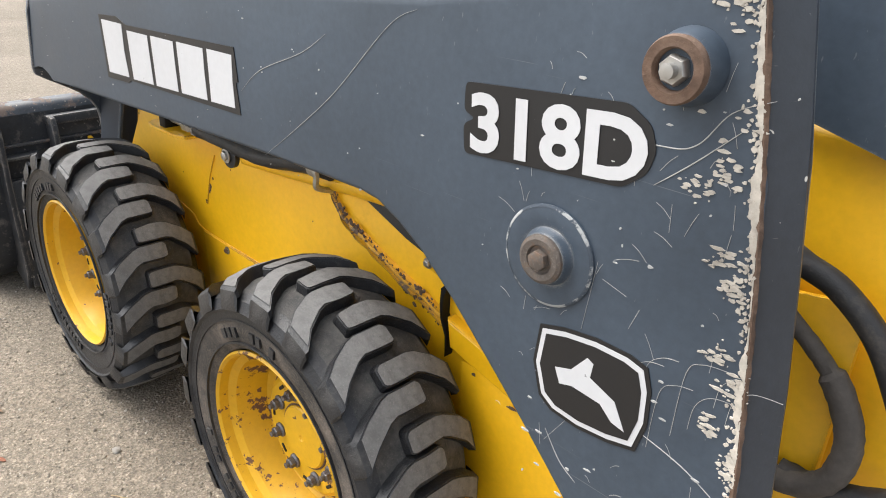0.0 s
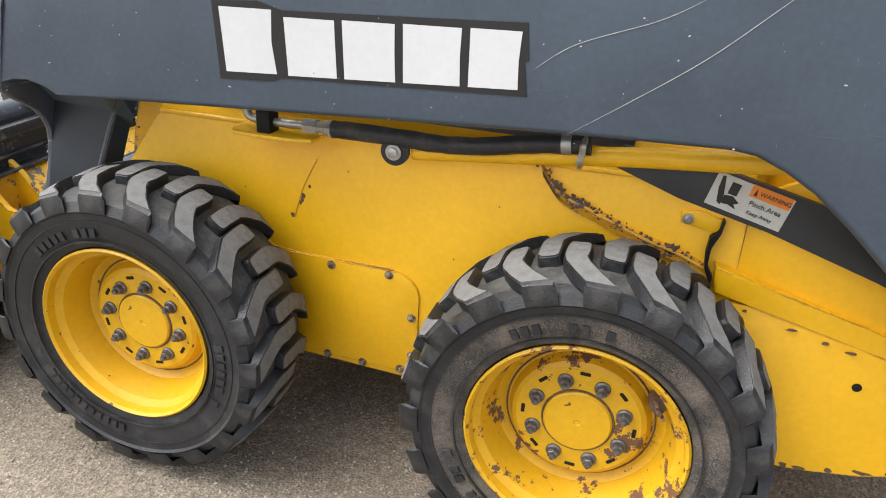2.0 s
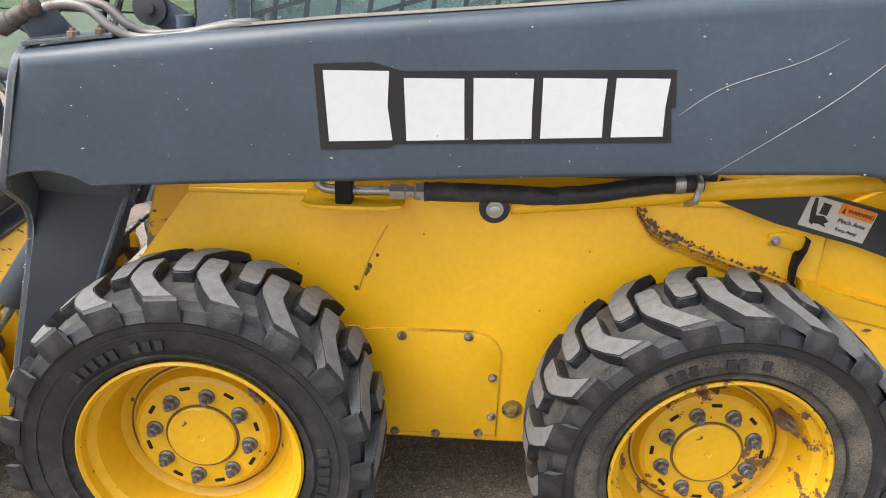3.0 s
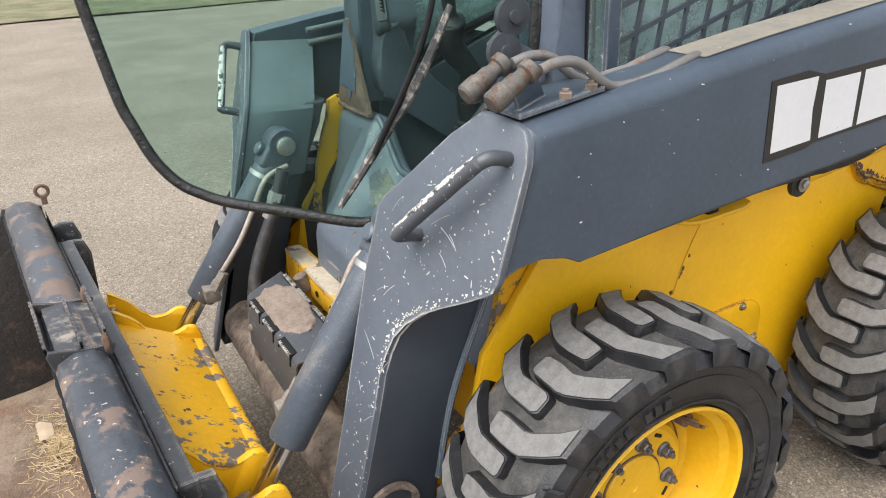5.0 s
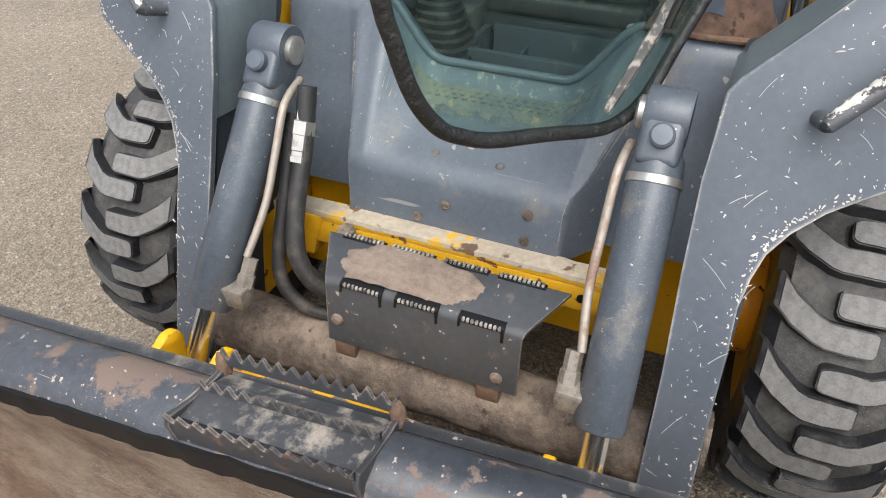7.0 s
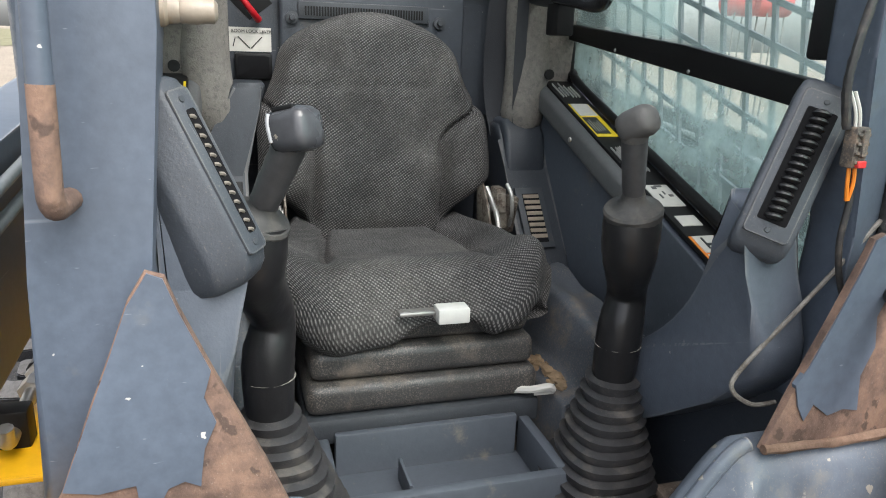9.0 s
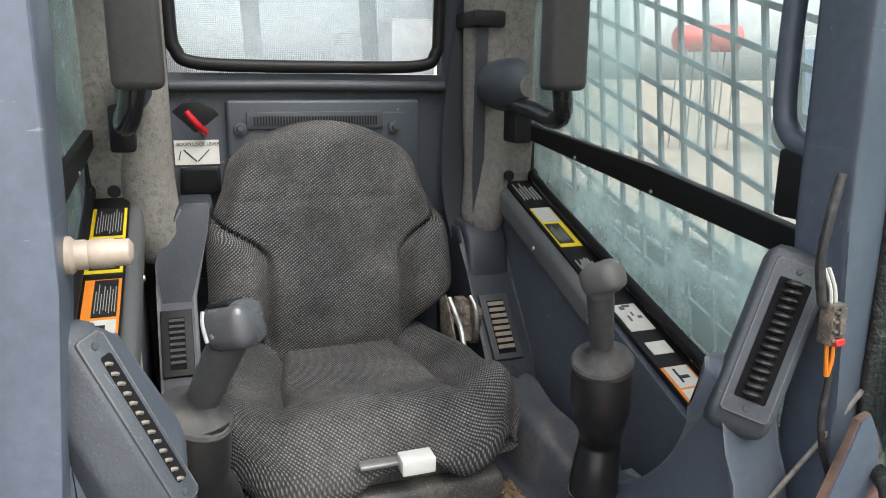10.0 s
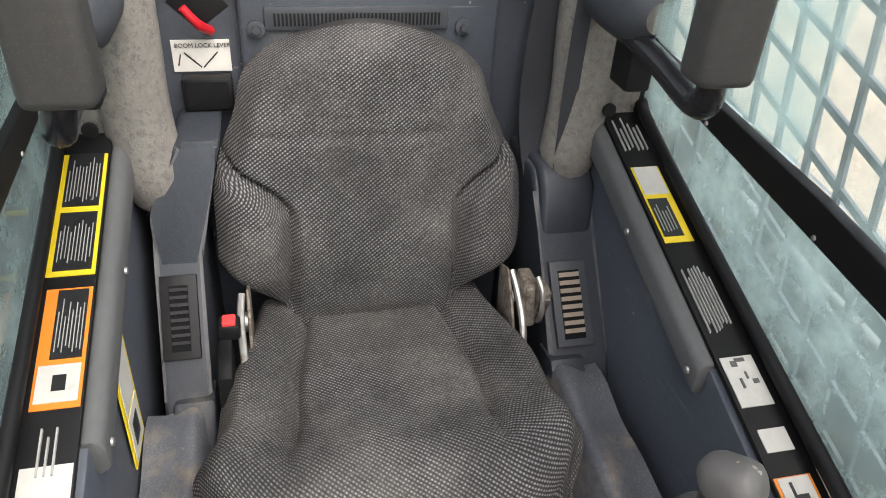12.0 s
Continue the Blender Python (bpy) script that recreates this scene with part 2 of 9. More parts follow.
def rounded(pts, r, n=4):
    """A flat outline with its corners rounded."""
    out = []
    for i, p in enumerate(pts):
        p, a, b = Vector(p), Vector(pts[i - 1]), Vector(pts[(i + 1) % len(pts)])
        k = min(r, (a - p).length * 0.45, (b - p).length * 0.45)
        q0, q1 = p + (a - p).normalized() * k, p + (b - p).normalized() * k
        for j in range(n + 1):
            t = j / n
            out.append(tuple(q0 * (1 - t) ** 2 + p * 2 * t * (1 - t) + q1 * t * t))
    return out


def smooth_line(pts, n=6):
    """Points along a soft curve through pts."""
    p = [Vector(q) for q in pts]
    if len(p) < 3:
        return p
    out = []
    for i in range(len(p) - 1):
        a, b, c, d = p[max(i - 1, 0)], p[i], p[i + 1], p[min(i + 2, len(p) - 1)]
        for k in range(n):
            t = k / n
            out.append(0.5 * (2 * b + (c - a) * t + (2 * a - 5 * b + 4 * c - d) * t * t + (3 * b - a - 3 * c + d) * t ** 3))
    return out + [p[-1]]


def tube(bm, pts, r, seg=10, n=6, rough=0.0):
    """A round bar or hose along pts; r is one radius or a function of the way along (0 to 1)."""
    line = smooth_line(pts, n)
    side, rings = None, []
    for i, p in enumerate(line):
        way = (line[min(i + 1, len(line) - 1)] - line[max(i - 1, 0)]).normalized()
        if side is None:
            side = way.orthogonal().normalized()
        side = (side - way * side.dot(way)).normalized()
        up = way.cross(side)
        rad = r(i / (len(line) - 1)) if callable(r) else r
        ring = []
        for k in range(seg):
            a = 2 * math.pi * k / seg
            j = 1 + rough * random.uniform(-1, 1)
            ring.append(bm.verts.new(p + (side * math.cos(a) + up * math.sin(a)) * rad * j))
        rings.append(ring)
    for a, b in zip(rings, rings[1:]):
        for k in range(seg):
            bm.faces.new((a[k], a[(k + 1) % seg], b[(k + 1) % seg], b[k]))
    bm.faces.new(rings[0][::-1])
    bm.faces.new(rings[-1])
    return bm


def lathe(bm, profile, origin, axis, seg=32, mats=None, caps=True):
    """A turned form: profile of (radius, height) round axis from origin; open ends are closed."""
    origin, axis = Vector(origin), Vector(axis).normalized()
    u = axis.orthogonal().normalized()
    v = axis.cross(u)
    rings = []
    for r, h in profile:
        if r < 1e-6:
            rings.append([bm.verts.new(origin + axis * h)])
        else:
            rings.append([bm.verts.new(origin + axis * h + (u * math.cos(2 * math.pi * k / seg) + v * math.sin(2 * math.pi * k / seg)) * r) for k in range(seg)])
    for i, (a, b) in enumerate(zip(rings, rings[1:])):
        for k in range(seg):
            q = [a[k % len(a)], a[(k + 1) % len(a)], b[(k + 1) % len(b)], b[k % len(b)]]
            q = [w for j, w in enumerate(q) if w not in q[:j]]
            if len(q) > 2:
                f = bm.faces.new(q)
                f.material_index = mats[i] if mats else 0
    for ring, flip in ((rings[0], True), (rings[-1], False)):
        if caps and len(ring) > 2:
            bm.faces.new(ring[::-1] if flip else ring)
    return bm


def hexnut(bm, at, axis, r, h):
    lathe(bm, [(r, 0), (r, h * 0.85), (r * 0.85, h)], at, axis, 6)
    lathe(bm, [(r * 0.5, h), (r * 0.5, h * 1.5), (0, h * 1.55)], at, axis, 10)
    return bm


def grid(bm, rows, material=0):
    """A sheet through rows of points."""
    vs = [[bm.verts.new(p) for p in row] for row in rows]
    for a, b in zip(vs, vs[1:]):
        for k in range(len(a) - 1):
            bm.faces.new((a[k], a[k + 1], b[k + 1], b[k])).material_index = material
    return vs


def cloth(bm, rows):
    """A sheet through rows of points whose UVs run in metres along it."""
    vs = grid(bm, rows)
    uv = bm.loops.layers.uv.verify()
    spot, mid, down = {}, len(rows[0]) // 2, 0.0
    for i, row in enumerate(vs):
        if i:
            down += (row[mid].co - vs[i - 1][mid].co).length
        run = [0.0]
        for a, b in zip(row, row[1:]):
            run.append(run[-1] + (b.co - a.co).length)
        for v, r in zip(row, run):
            spot[v] = (r - run[mid], down)
    for f in bm.faces:
        for loop in f.loops:
            if loop.vert in spot:
                loop[uv].uv = spot[loop.vert]
    return vs


def split_parts(ob, name, label=""):
    """Each loose piece of a part becomes a part of its own."""
    src = bmesh.new()
    src.from_mesh(ob.data)
    left, groups = set(src.faces), []
    while left:
        todo, group = [left.pop()], []
        while todo:
            f = todo.pop()
            group.append(f)
            for v in f.verts:
                for g in v.link_faces:
                    if g in left:
                        left.discard(g)
                        todo.append(g)
        groups.append(group)
    for group in groups:
        bm = bmesh.new()
        seen = {}
        for f in group:
            for v in f.verts:
                if v not in seen:
                    seen[v] = bm.verts.new(v.co)
            bm.faces.new([seen[v] for v in f.verts])
        part(name, bm, ob.data.materials[0], ob.parent, label)
    src.free()
    bpy.data.objects.remove(ob)


def mesh_of(name, bm, mats, angle=38, flip=False):
    if flip:
        for v in bm.verts:
            v.co.y = 2 * MID - v.co.y
    bmesh.ops.recalc_face_normals(bm, faces=bm.faces)
    me = bpy.data.meshes.new(name)
    bm.to_mesh(me)
    bm.free()
    for m in mats if isinstance(mats, (list, tuple)) else [mats]:
        me.materials.append(m)
    me.shade_smooth()
    me.set_sharp_from_angle(angle=radians(angle))
    return me


def thing(name, at, label, category, group="", kind=""):
    ob = new(name)
    ob.location, ob.empty_display_size = at, 0.1
    return tagged(ob, label, category, group, kind)


def place(name, me, parent=None, label="", m=None, kind=""):
    ob = new(name, me)
    if m is not None:
        ob.matrix_basis = m
    if parent is not None:
        ob.parent = parent
        ob.matrix_parent_inverse = parent_inverse(parent)
    return tagged(ob, label, kind=kind)


def parent_inverse(ob):
    m = Matrix.Identity(4)
    while ob is not None:
        m = ob.matrix_parent_inverse @ ob.matrix_basis @ m if ob.parent else ob.matrix_basis @ m
        ob = ob.parent
    return m.inverted()


def part(name, bm, mats, parent, label="", angle=38, flip=False):
    return place(name, mesh_of(name, bm, mats, angle, flip), parent, label)


def both(name, make, mats, parents, label="", angle=38):
    """The same part on the left and, mirrored, on the right side of the machine."""
    out = []
    for flip, parent in zip((False, True), parents):
        bm = bmesh.new()
        make(bm)
        out.append(part(name, bm, mats, parent, label, angle, flip))
    return out


# ---- ground ----
gm = bpy.data.materials.new("gravel_yard")
gm.use_nodes = True
nt = gm.node_tree
b = nt.nodes["Principled BSDF"]
co = nt.nodes.new("ShaderNodeTexCoord").outputs["Object"]
c1 = ramp(nt, noise_at(nt, co, 0.9, 6), [(0.3, (0.178, 0.149, 0.113)), (0.7, (0.25, 0.213, 0.167))])
c2 = ramp(nt, noise_at(nt, co, 45, 9, 0.8), [(0.3, 0.62), (0.7, 1.32)])
vor = node(nt, "TexVoronoi", Scale=120.0)
nt.links.new(co, vor.inputs["Vector"])
peb = ramp(nt, vor.outputs["Color"], [(0.0, 0.7), (0.7, 1.05), (1.0, 1.45)])
vor2 = node(nt, "TexVoronoi", Scale=210.0)
nt.links.new(co, vor2.inputs["Vector"])
peb = blend(nt, 1.0, peb, ramp(nt, vor2.outputs["Color"], [(0.0, 0.65), (0.6, 1.0), (1.0, 1.5)]), "MULTIPLY")
nt.links.new(blend(nt, 1.0, blend(nt, 1.0, c1, c2, "MULTIPLY"), peb, "MULTIPLY"), b.inputs["Base Color"])
b.inputs["Roughness"].default_value = 0.95
bp = node(nt, "Bump", Strength=0.6, Distance=0.012)
hgt = blend(nt, 0.5, vor.outputs["Distance"], noise_at(nt, co, 60, 6, 0.7))
nt.links.new(hgt, bp.inputs["Height"])
nt.links.new(bp.outputs[0], b.inputs["Normal"])
bm = bmesh.new()
xs = [-900, -300, -80, -25, -12] + [-7 + 0.25 * i for i in range(49)] + [8, 14, 30, 80, 300, 900]
grid(bm, [[(x, y, 0.012 * noise.noise((x * 1.3, y * 1.3, 3)) + 0.006 * noise.noise((x * 4, y * 4, 7)) - 0.008) for y in xs] for x in xs])
def ground_z(x, y):
    """Height of the ground sheet near the machine."""
    i, j = math.floor((x + 7) / 0.25), math.floor((y + 7) / 0.25)
    f, g = (x + 7) / 0.25 - i, (y + 7) / 0.25 - j
    h = [0.012 * noise.noise((a * 1.3, c * 1.3, 3)) + 0.006 * noise.noise((a * 4, c * 4, 7)) - 0.008 for a, c in ((-7 + 0.25 * (i + p), -7 + 0.25 * (j + q)) for p in (0, 1) for q in (0, 1))]
    return (h[0] * (1 - g) + h[1] * g) * (1 - f) + (h[2] * (1 - g) + h[3] * g) * f
ground = place("ground", mesh_of("ground", bm, gm))
tagged(ground, "tan gravel and packed dirt yard", "ground", kind="structure")
grass_m = surface("rough_grass", (0.1, 0.1, 0.045), 0.95, vary=0.4, grime=(0.22, 0.185, 0.12), grime_at=(0.45, 0.75), grime_scale=1.2, bump=0.9, bump_scale=20)
bm = bmesh.new()
rows = []
for i in range(30):
    y = 14.6 + i * 0.5 if i < 20 else 24 + (i - 19) ** 2 * 9
    rows.append([(x, y + 0.5 * noise.noise((x * 0.4, 0, 1)) * (i < 3), 0.02 + 0.14 * noise.noise((x * 0.7, y * 0.7, 2)) ** 2 + 0.02 * min(i, 10)) for x in [-260, -60] + [-30 + j for j in range(61)] + [60, 260]])
grid(bm, rows)
tagged(place("grass_bank", mesh_of("grass_bank", bm, grass_m)), "rough green and straw-coloured grass behind the yard", "grass", kind="stuff")


# ---- skid-steer loader ----
loader = thing("skid_steer_loader", (-0.5, 0, 0), "yellow and slate-grey skid-steer loader, scratched and dusty, on gravel", "loader")

# wheels: one set of meshes, turned on their axle, outer side towards -y
def tyre_mesh(muddy):
    bm = bmesh.new()
    prof = [(0.226, -0.105), (0.232, -0.118), (0.26, -0.128), (0.3, -0.132), (0.318, -0.134), (0.324, -0.139), (0.33, -0.136), (0.345, -0.128),
            (0.354, -0.108), (0.361, -0.06), (0.364, 0.0), (0.361, 0.05), (0.351, 0.095), (0.328, 0.118), (0.29, 0.124), (0.232, 0.115), (0.222, 0.1)]
    lathe(bm, prof, (0, 0, 0), (0, 1, 0), 72, [2 if muddy and i in (0, 1, 2) else 1 if 7 < i < 12 else 0 for i in range(len(prof))], caps=False)
    # raised rings and unreadable moulded writing on the side wall
    for r in (0.298, 0.248):
        lathe(bm, [(r, -0.128), (r, -0.134), (r + 0.004, -0.134), (r + 0.004, -0.128)], (0, 0, 0), (0, 1, 0), 72, caps=False)
    for start, n in ((0.25, 9), (2.3, 11), (4.4, 8)):
        for i in range(n):
            a = start + i * 0.085
            if random.random() < 0.15:
                continue
            pts = [(-r * math.sin(a + d), 0, r * math.cos(a + d)) for r, d in ((0.262, 0), (0.262, 0.055), (0.283, 0.055), (0.283, 0))]
            slab(bm, [(p[0], p[2]) for p in pts], lambda u, v: (u, -0.1345, v), lambda u, v: (u, -0.127, v))
    return mesh_of("tyre", bm, [RUBBER, RUBBER_TREAD, RUBBER_MUD], 30)


def lug_mesh(side, swirl):
    """One tread lug at the top of the tyre: straight across the crown, then swept back to the shoulder of its half."""
    bm = bmesh.new()
    out, bend, end = (0.143, 0.062, -0.024) if side < 0 else (0.122, 0.04, -0.048)
    spine = [(-0.004, out, 0.031, 0.34), (-0.001, out - 0.007, 0.031, 0.366), (0.003, out - 0.014, 0.0305, 0.372), (0.03, (out + bend) / 2 + 0.002, 0.027, 0.38), (0.055, bend + 0.005, 0.0235, 0.385),
             (0.0605, bend - 0.012, 0.0225, 0.387), (0.0605, (bend + end) / 2, 0.0225, 0.388), (0.0605, end + 0.012, 0.0225, 0.387), (0.06, end + 0.004, 0.0195, 0.386), (0.059, end, 0.014, 0.385)]
    top, low = [], []
    for s, w, half, rt in spine:
        for e in (-1, 1):
            j = random.uniform(-0.0012, 0.0012)
            for store, rr, hw in ((top, rt + random.uniform(-0.0015, 0.001), half + j), (low, 0.326 if w == out else 0.353, half + j + 0.0065)):
                a = swirl * (s + e * hw) / 0.38
                store.append(bm.verts.new((-rr * math.sin(a), side * w, rr * math.cos(a))))
    for i in range(len(spine) - 1):
        a, b2, c, d = top[2 * i], top[2 * i + 1], top[2 * i + 3], top[2 * i + 2]
        la, lb, lc, ld = low[2 * i], low[2 * i + 1], low[2 * i + 3], low[2 * i + 2]
        bm.faces.new((a, b2, c, d)).material_index = 1 if i > 1 else 0
        bm.faces.new((a, d, ld, la))
        bm.faces.new((b2, lb, lc, c))
    bm.faces.new((top[0], low[0], low[1], top[1]))
    bm.faces.new((top[-2], top[-1], low[-1], low[-2]))
    flat = [f for f in bm.faces if f.material_index == 1]
    rim = {e for f in flat for e in f.edges if any(g not in flat for g in e.link_faces)}
    bmesh.ops.bevel(bm, geom=list(rim), offset=0.0025, segments=2, affect="EDGES")
    return mesh_of("tyre_lug", bm, [RUBBER, RUBBER_TOP], 30)


def rim_mesh(paint):
    bm = bmesh.new()
    prof = [(0.226, -0.112), (0.229, -0.122), (0.224, -0.126), (0.218, -0.12), (0.215, -0.1), (0.2, -0.088), (0.188, -0.05), (0.18, -0.02), (0.165, -0.008), (0.152, -0.012),
            (0.142, -0.034), (0.132, -0.04), (0.078, -0.04), (0.073, -0.036), (0.0, -0.036)]
    lathe(bm, [(0.226, 0.1), (0.2, 0.1), (0.2, 0.02), (0.21, -0.02), (0.222, -0.1)] + prof, (0, 0, 0), (0, 1, 0), 64)
    return mesh_of("wheel", bm, paint, 25)


# Thin brown rings along the dish crease and round the hub cap.
def crease_mesh():
    bm = bmesh.new()
    lathe(bm, [(0.1565, -0.012), (0.1575, -0.0135), (0.1595, -0.0135), (0.1605, -0.011)], (0, 0, 0), (0, 1, 0), 64, caps=False)
    lathe(bm, [(0.0735, -0.0405), (0.0745, -0.0425), (0.0765, -0.0425), (0.0775, -0.0395)], (0, 0, 0), (0, 1, 0), 48, caps=False)
    return mesh_of("rim_crease", bm, RUSTY, 30)


def cap_mesh():
    bm = bmesh.new()
    lathe(bm, [(0.073, -0.036), (0.073, -0.044), (0.069, -0.048), (0.008, -0.05), (0.006, -0.048), (0, -0.047)], (0, 0, 0), (0, 1, 0), 40)
    return mesh_of("hub_cap", bm, RIM_YELLOW, 30)


def nut_mesh():
    bm = bmesh.new()
    lathe(bm, [(0.017, 0), (0.017, 0.004), (0.0135, 0.007)], (0, 0, 0), (0, -1, 0), 16)
    hexnut(bm, (0, -0.004, 0), (0, -1, 0), 0.0125, 0.016)
    return mesh_of("lug_nut", bm, surface("dull_nut_steel", (0.16, 0.155, 0.16), 0.5, 0.7, grime=(0.09, 0.06, 0.05), grime_at=(0.5, 0.65), grime_scale=60), 30)


# Black block on the disc, coloured for the shade inside a slot.
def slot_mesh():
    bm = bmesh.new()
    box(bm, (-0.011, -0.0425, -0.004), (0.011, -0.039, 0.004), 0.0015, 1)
    return mesh_of("wheel_slot_shade", bm, TRIM_BLACK)


def valve_mesh():
    bm = bmesh.new()
    tube(bm, [(0, -0.04, 0), (0, -0.075, 0.004)], 0.018, 12)
    tube(bm, [(0.0, -0.075, 0), (0.004, -0.1, 0.006)], 0.006, 8)
    for s in (-1, 1):
        tube(bm, [(0.012 * s, -0.07, 0), (0.02 * s, -0.09, 0.006), (0.014 * s, -0.105, 0.01)], 0.004, 6)
    return mesh_of("valve_guard", bm, RUSTY)


RIM, RIM_OLD, CAP, NUT, SLOT, VALVE = rim_mesh(RIM_YELLOW), rim_mesh(RIM_RUSTY), cap_mesh(), nut_mesh(), slot_mesh(), valve_mesh()
CREASE = crease_mesh()
TYRES = [tyre_mesh(False), tyre_mesh(True)]
LUGS = {(s, w): [lug_mesh(s, w) for k in range(3)] for s in (-1, 1) for w in (-1, 1)}
for x, side, spin, tread, z in ((0.0, -1, 24, 1.9, 0.382), (-1.075, -1, 10, 16.7, 0.39), (-0.085, 1, 40, 40, 0.382), (-1.16, 1, 3, 12, 0.39)):
    base = pose(x, -0.665 if side < 0 else 0.665 + 2 * MID, z, 0, 0, 0 if side < 0 else 180)
    rusty = x > -0.5 and side < 0
    wheel = place("wheel", RIM_OLD if rusty else RIM, loader, "yellow steel wheel, paint flaking to rust" if rusty else "yellow steel wheel with chipped paint", base @ pose(0, 0, 0, 0, spin, 0))
    for name, me in (("tyre", TYRES[1 if x > -0.5 else 0]), ("hub_cap", CAP)):
        place(name, me, wheel, "worn black lugged rubber tyre" if name == "tyre" else "", base @ pose(0, 0, 0, 0, spin, 0))
    place("rim_crease", CREASE, wheel, "thin brown rings in the rim's crease and round the hub", base)
    for half in (-1, 1):
        for k in range(19):
            turn = tread - (k + (0.43 if half > 0 else 0)) * 360 / 19 + random.uniform(-0.3, 0.3)
            place("tyre_lug", random.choice(LUGS[(half, -side)]), wheel, "", base @ pose(0, 0, 0, 0, turn, 0))
    for k in range(8):
        turn = base @ pose(0, 0, 0, 0, spin + 45 * k, 0)
        place("lug_nut", NUT, wheel, "", turn @ pose(0, -0.04, 0.1))
        place("wheel_slot_shade", SLOT, wheel, "", turn @ pose(0, 0, 0, 0, 22, 0) @ pose(0, 0, 0.118))
    place("valve_guard", VALVE, wheel, "rusty valve guard", base @ pose(0, 0, 0, 0, spin + 36, 0) @ pose(0, 0.02, 0.172))

# chassis side plates, with a folded top flange and the bolted inspection cover
SIDE = [(-1.285, 0.66), (-1.13, 0.865), (0.27, 0.865), (0.27, 0.44), (0.35, 0.228), (-0.42, 0.235), (-0.8, 0.25), (-1.3, 0.26), (-1.33, 0.45)]
def side_plate(bm):
    xz(bm, SIDE, -0.49, -0.47, 0.004)
    slab(bm, [(-1.13, 0), (0.27, 0), (0.27, 1), (-1.11, 1)], lambda u, v: (u, -0.488 + 0.07 * v, 0.868 + 0.1 * v), lambda u, v: (u, -0.47 + 0.07 * v, 0.862 + 0.1 * v), 0.003)
def plate_fold(bm):
    tube(bm, [(-1.13, -0.482, 0.864), (-0.4, -0.482, 0.864), (0.268, -0.482, 0.864)], 0.0085, 12)
both("plate_fold", plate_fold, YELLOW, (loader, loader))
both("side_plate", side_plate, YELLOW, (loader, loader), "yellow painted steel side plate")
def belly(bm):
    box(bm, (-1.15, -0.469, 0.24), (0.9, 0.469 + 2 * MID, 0.6), 0.01)
bm = bmesh.new(); belly(bm)
part("chassis", bm, YELLOW, loader, "yellow welded chassis under the cab")
for x, z in ((-1.075, 0.39), (0.0, 0.382)):
    def axle(bm):
        lathe(bm, [(0.11, 0.0), (0.11, 0.1), (0.08, 0.12), (0.08, 0.16)], (x, -0.46, z), (0, -1, 0), 24)
    both("axle_housing", axle, YELLOW_WORN, (loader, loader), "dirty yellow axle housing")

def cover(bm):
    pts = [(-0.78, 0.262), (-0.8, 0.545)] + [(-0.495 + 0.06 * math.sin(a) + 0.004 * (1 - math.cos(a)), 0.481 + 0.06 * math.cos(a)) for a in [k * math.pi / 16 for k in range(9)]] + [(-0.43, 0.252)]
    xz(bm, pts, -0.4955, -0.4895, 0.0015)
covers = both("inspection_cover", cover, YELLOW, (loader, loader), "bolted yellow inspection cover")
def bolt_at(x, z, y, r=0.010, h=0.008):
    def make(bm):
        lathe(bm, [(r * 1.5, 0), (r * 1.5, 0.002), (r, 0.0025)], (x, y, z), (0, -1, 0), 16)
        lathe(bm, [(r, 0.002), (r, h), (r * 0.7, h + 0.002), (0, h + 0.002)], (x, y, z), (0, -1, 0), 6)
    return make
BOLT_PALE = surface("pale_worn_bolt", (0.3, 0.26, 0.2), 0.6, 0.3, vary=0.3, grime=(0.12, 0.07, 0.04), grime_at=(0.45, 0.55), grime_scale=70, bump=0.3)
for x, z in ((-0.665, 0.528), (-0.51, 0.53), (-0.448, 0.42), (-0.445, 0.31), (-0.475, 0.262), (-0.58, 0.258), (-0.68, 0.262)):
    both("bolt", bolt_at(x, z, -0.4955, 0.0078, 0.007), BOLT_PALE, covers, "pale worn bolt")
both("bolt", bolt_at(-0.395, 0.33, -0.49, 0.017, 0.012), surface("dull_brass_plug", (0.3, 0.2, 0.07), 0.5, 0.6, vary=0.3, grime=(0.08, 0.05, 0.03), grime_at=(0.5, 0.6), grime_scale=60), (loader, loader), "dull brass drain plug")
def seam(bm):
    tube(bm, [(-0.98, -0.492, 0.6), (-0.86, -0.492, 0.58), (-0.8, -0.492, 0.548), (-0.5, -0.492, 0.545)], 0.0022, 6)
    tube(bm, [(-0.7, -0.4915, 0.8), (-0.74, -0.4915, 0.72), (-0.765, -0.4915, 0.64)], 0.0016, 6)
both("weld_seam", seam, YELLOW, (loader, loader))
def chip_at(x, z, rx, rz, y):
    spread = [random.uniform(0.55, 1.1) for k in range(9)]
    def make(bm):
        xz(bm, [(x + rx * s * math.cos(k * 0.698), z + rz * s * math.sin(k * 0.698)) for k, s in enumerate(spread)], y - 0.0006, y + 0.001)
    return make
for x, z, r in ((-0.722, 0.728, 0.0045), (-0.74, 0.7, 0.006), (-0.744, 0.69, 0.0055), (-0.748, 0.682, 0.0045), (-0.771, 0.645, 0.006), (-0.62, 0.78, 0.002), (-0.9, 0.7, 0.002), (-0.35, 0.6, 0.002), (-0.25, 0.75, 0.002), (-0.03, 0.63, 0.003)):
    both("paint_chip", chip_at(x, z, r, r * 1.4, -0.49), RUSTY, (loader, loader), "rusty spot where the paint has gone")

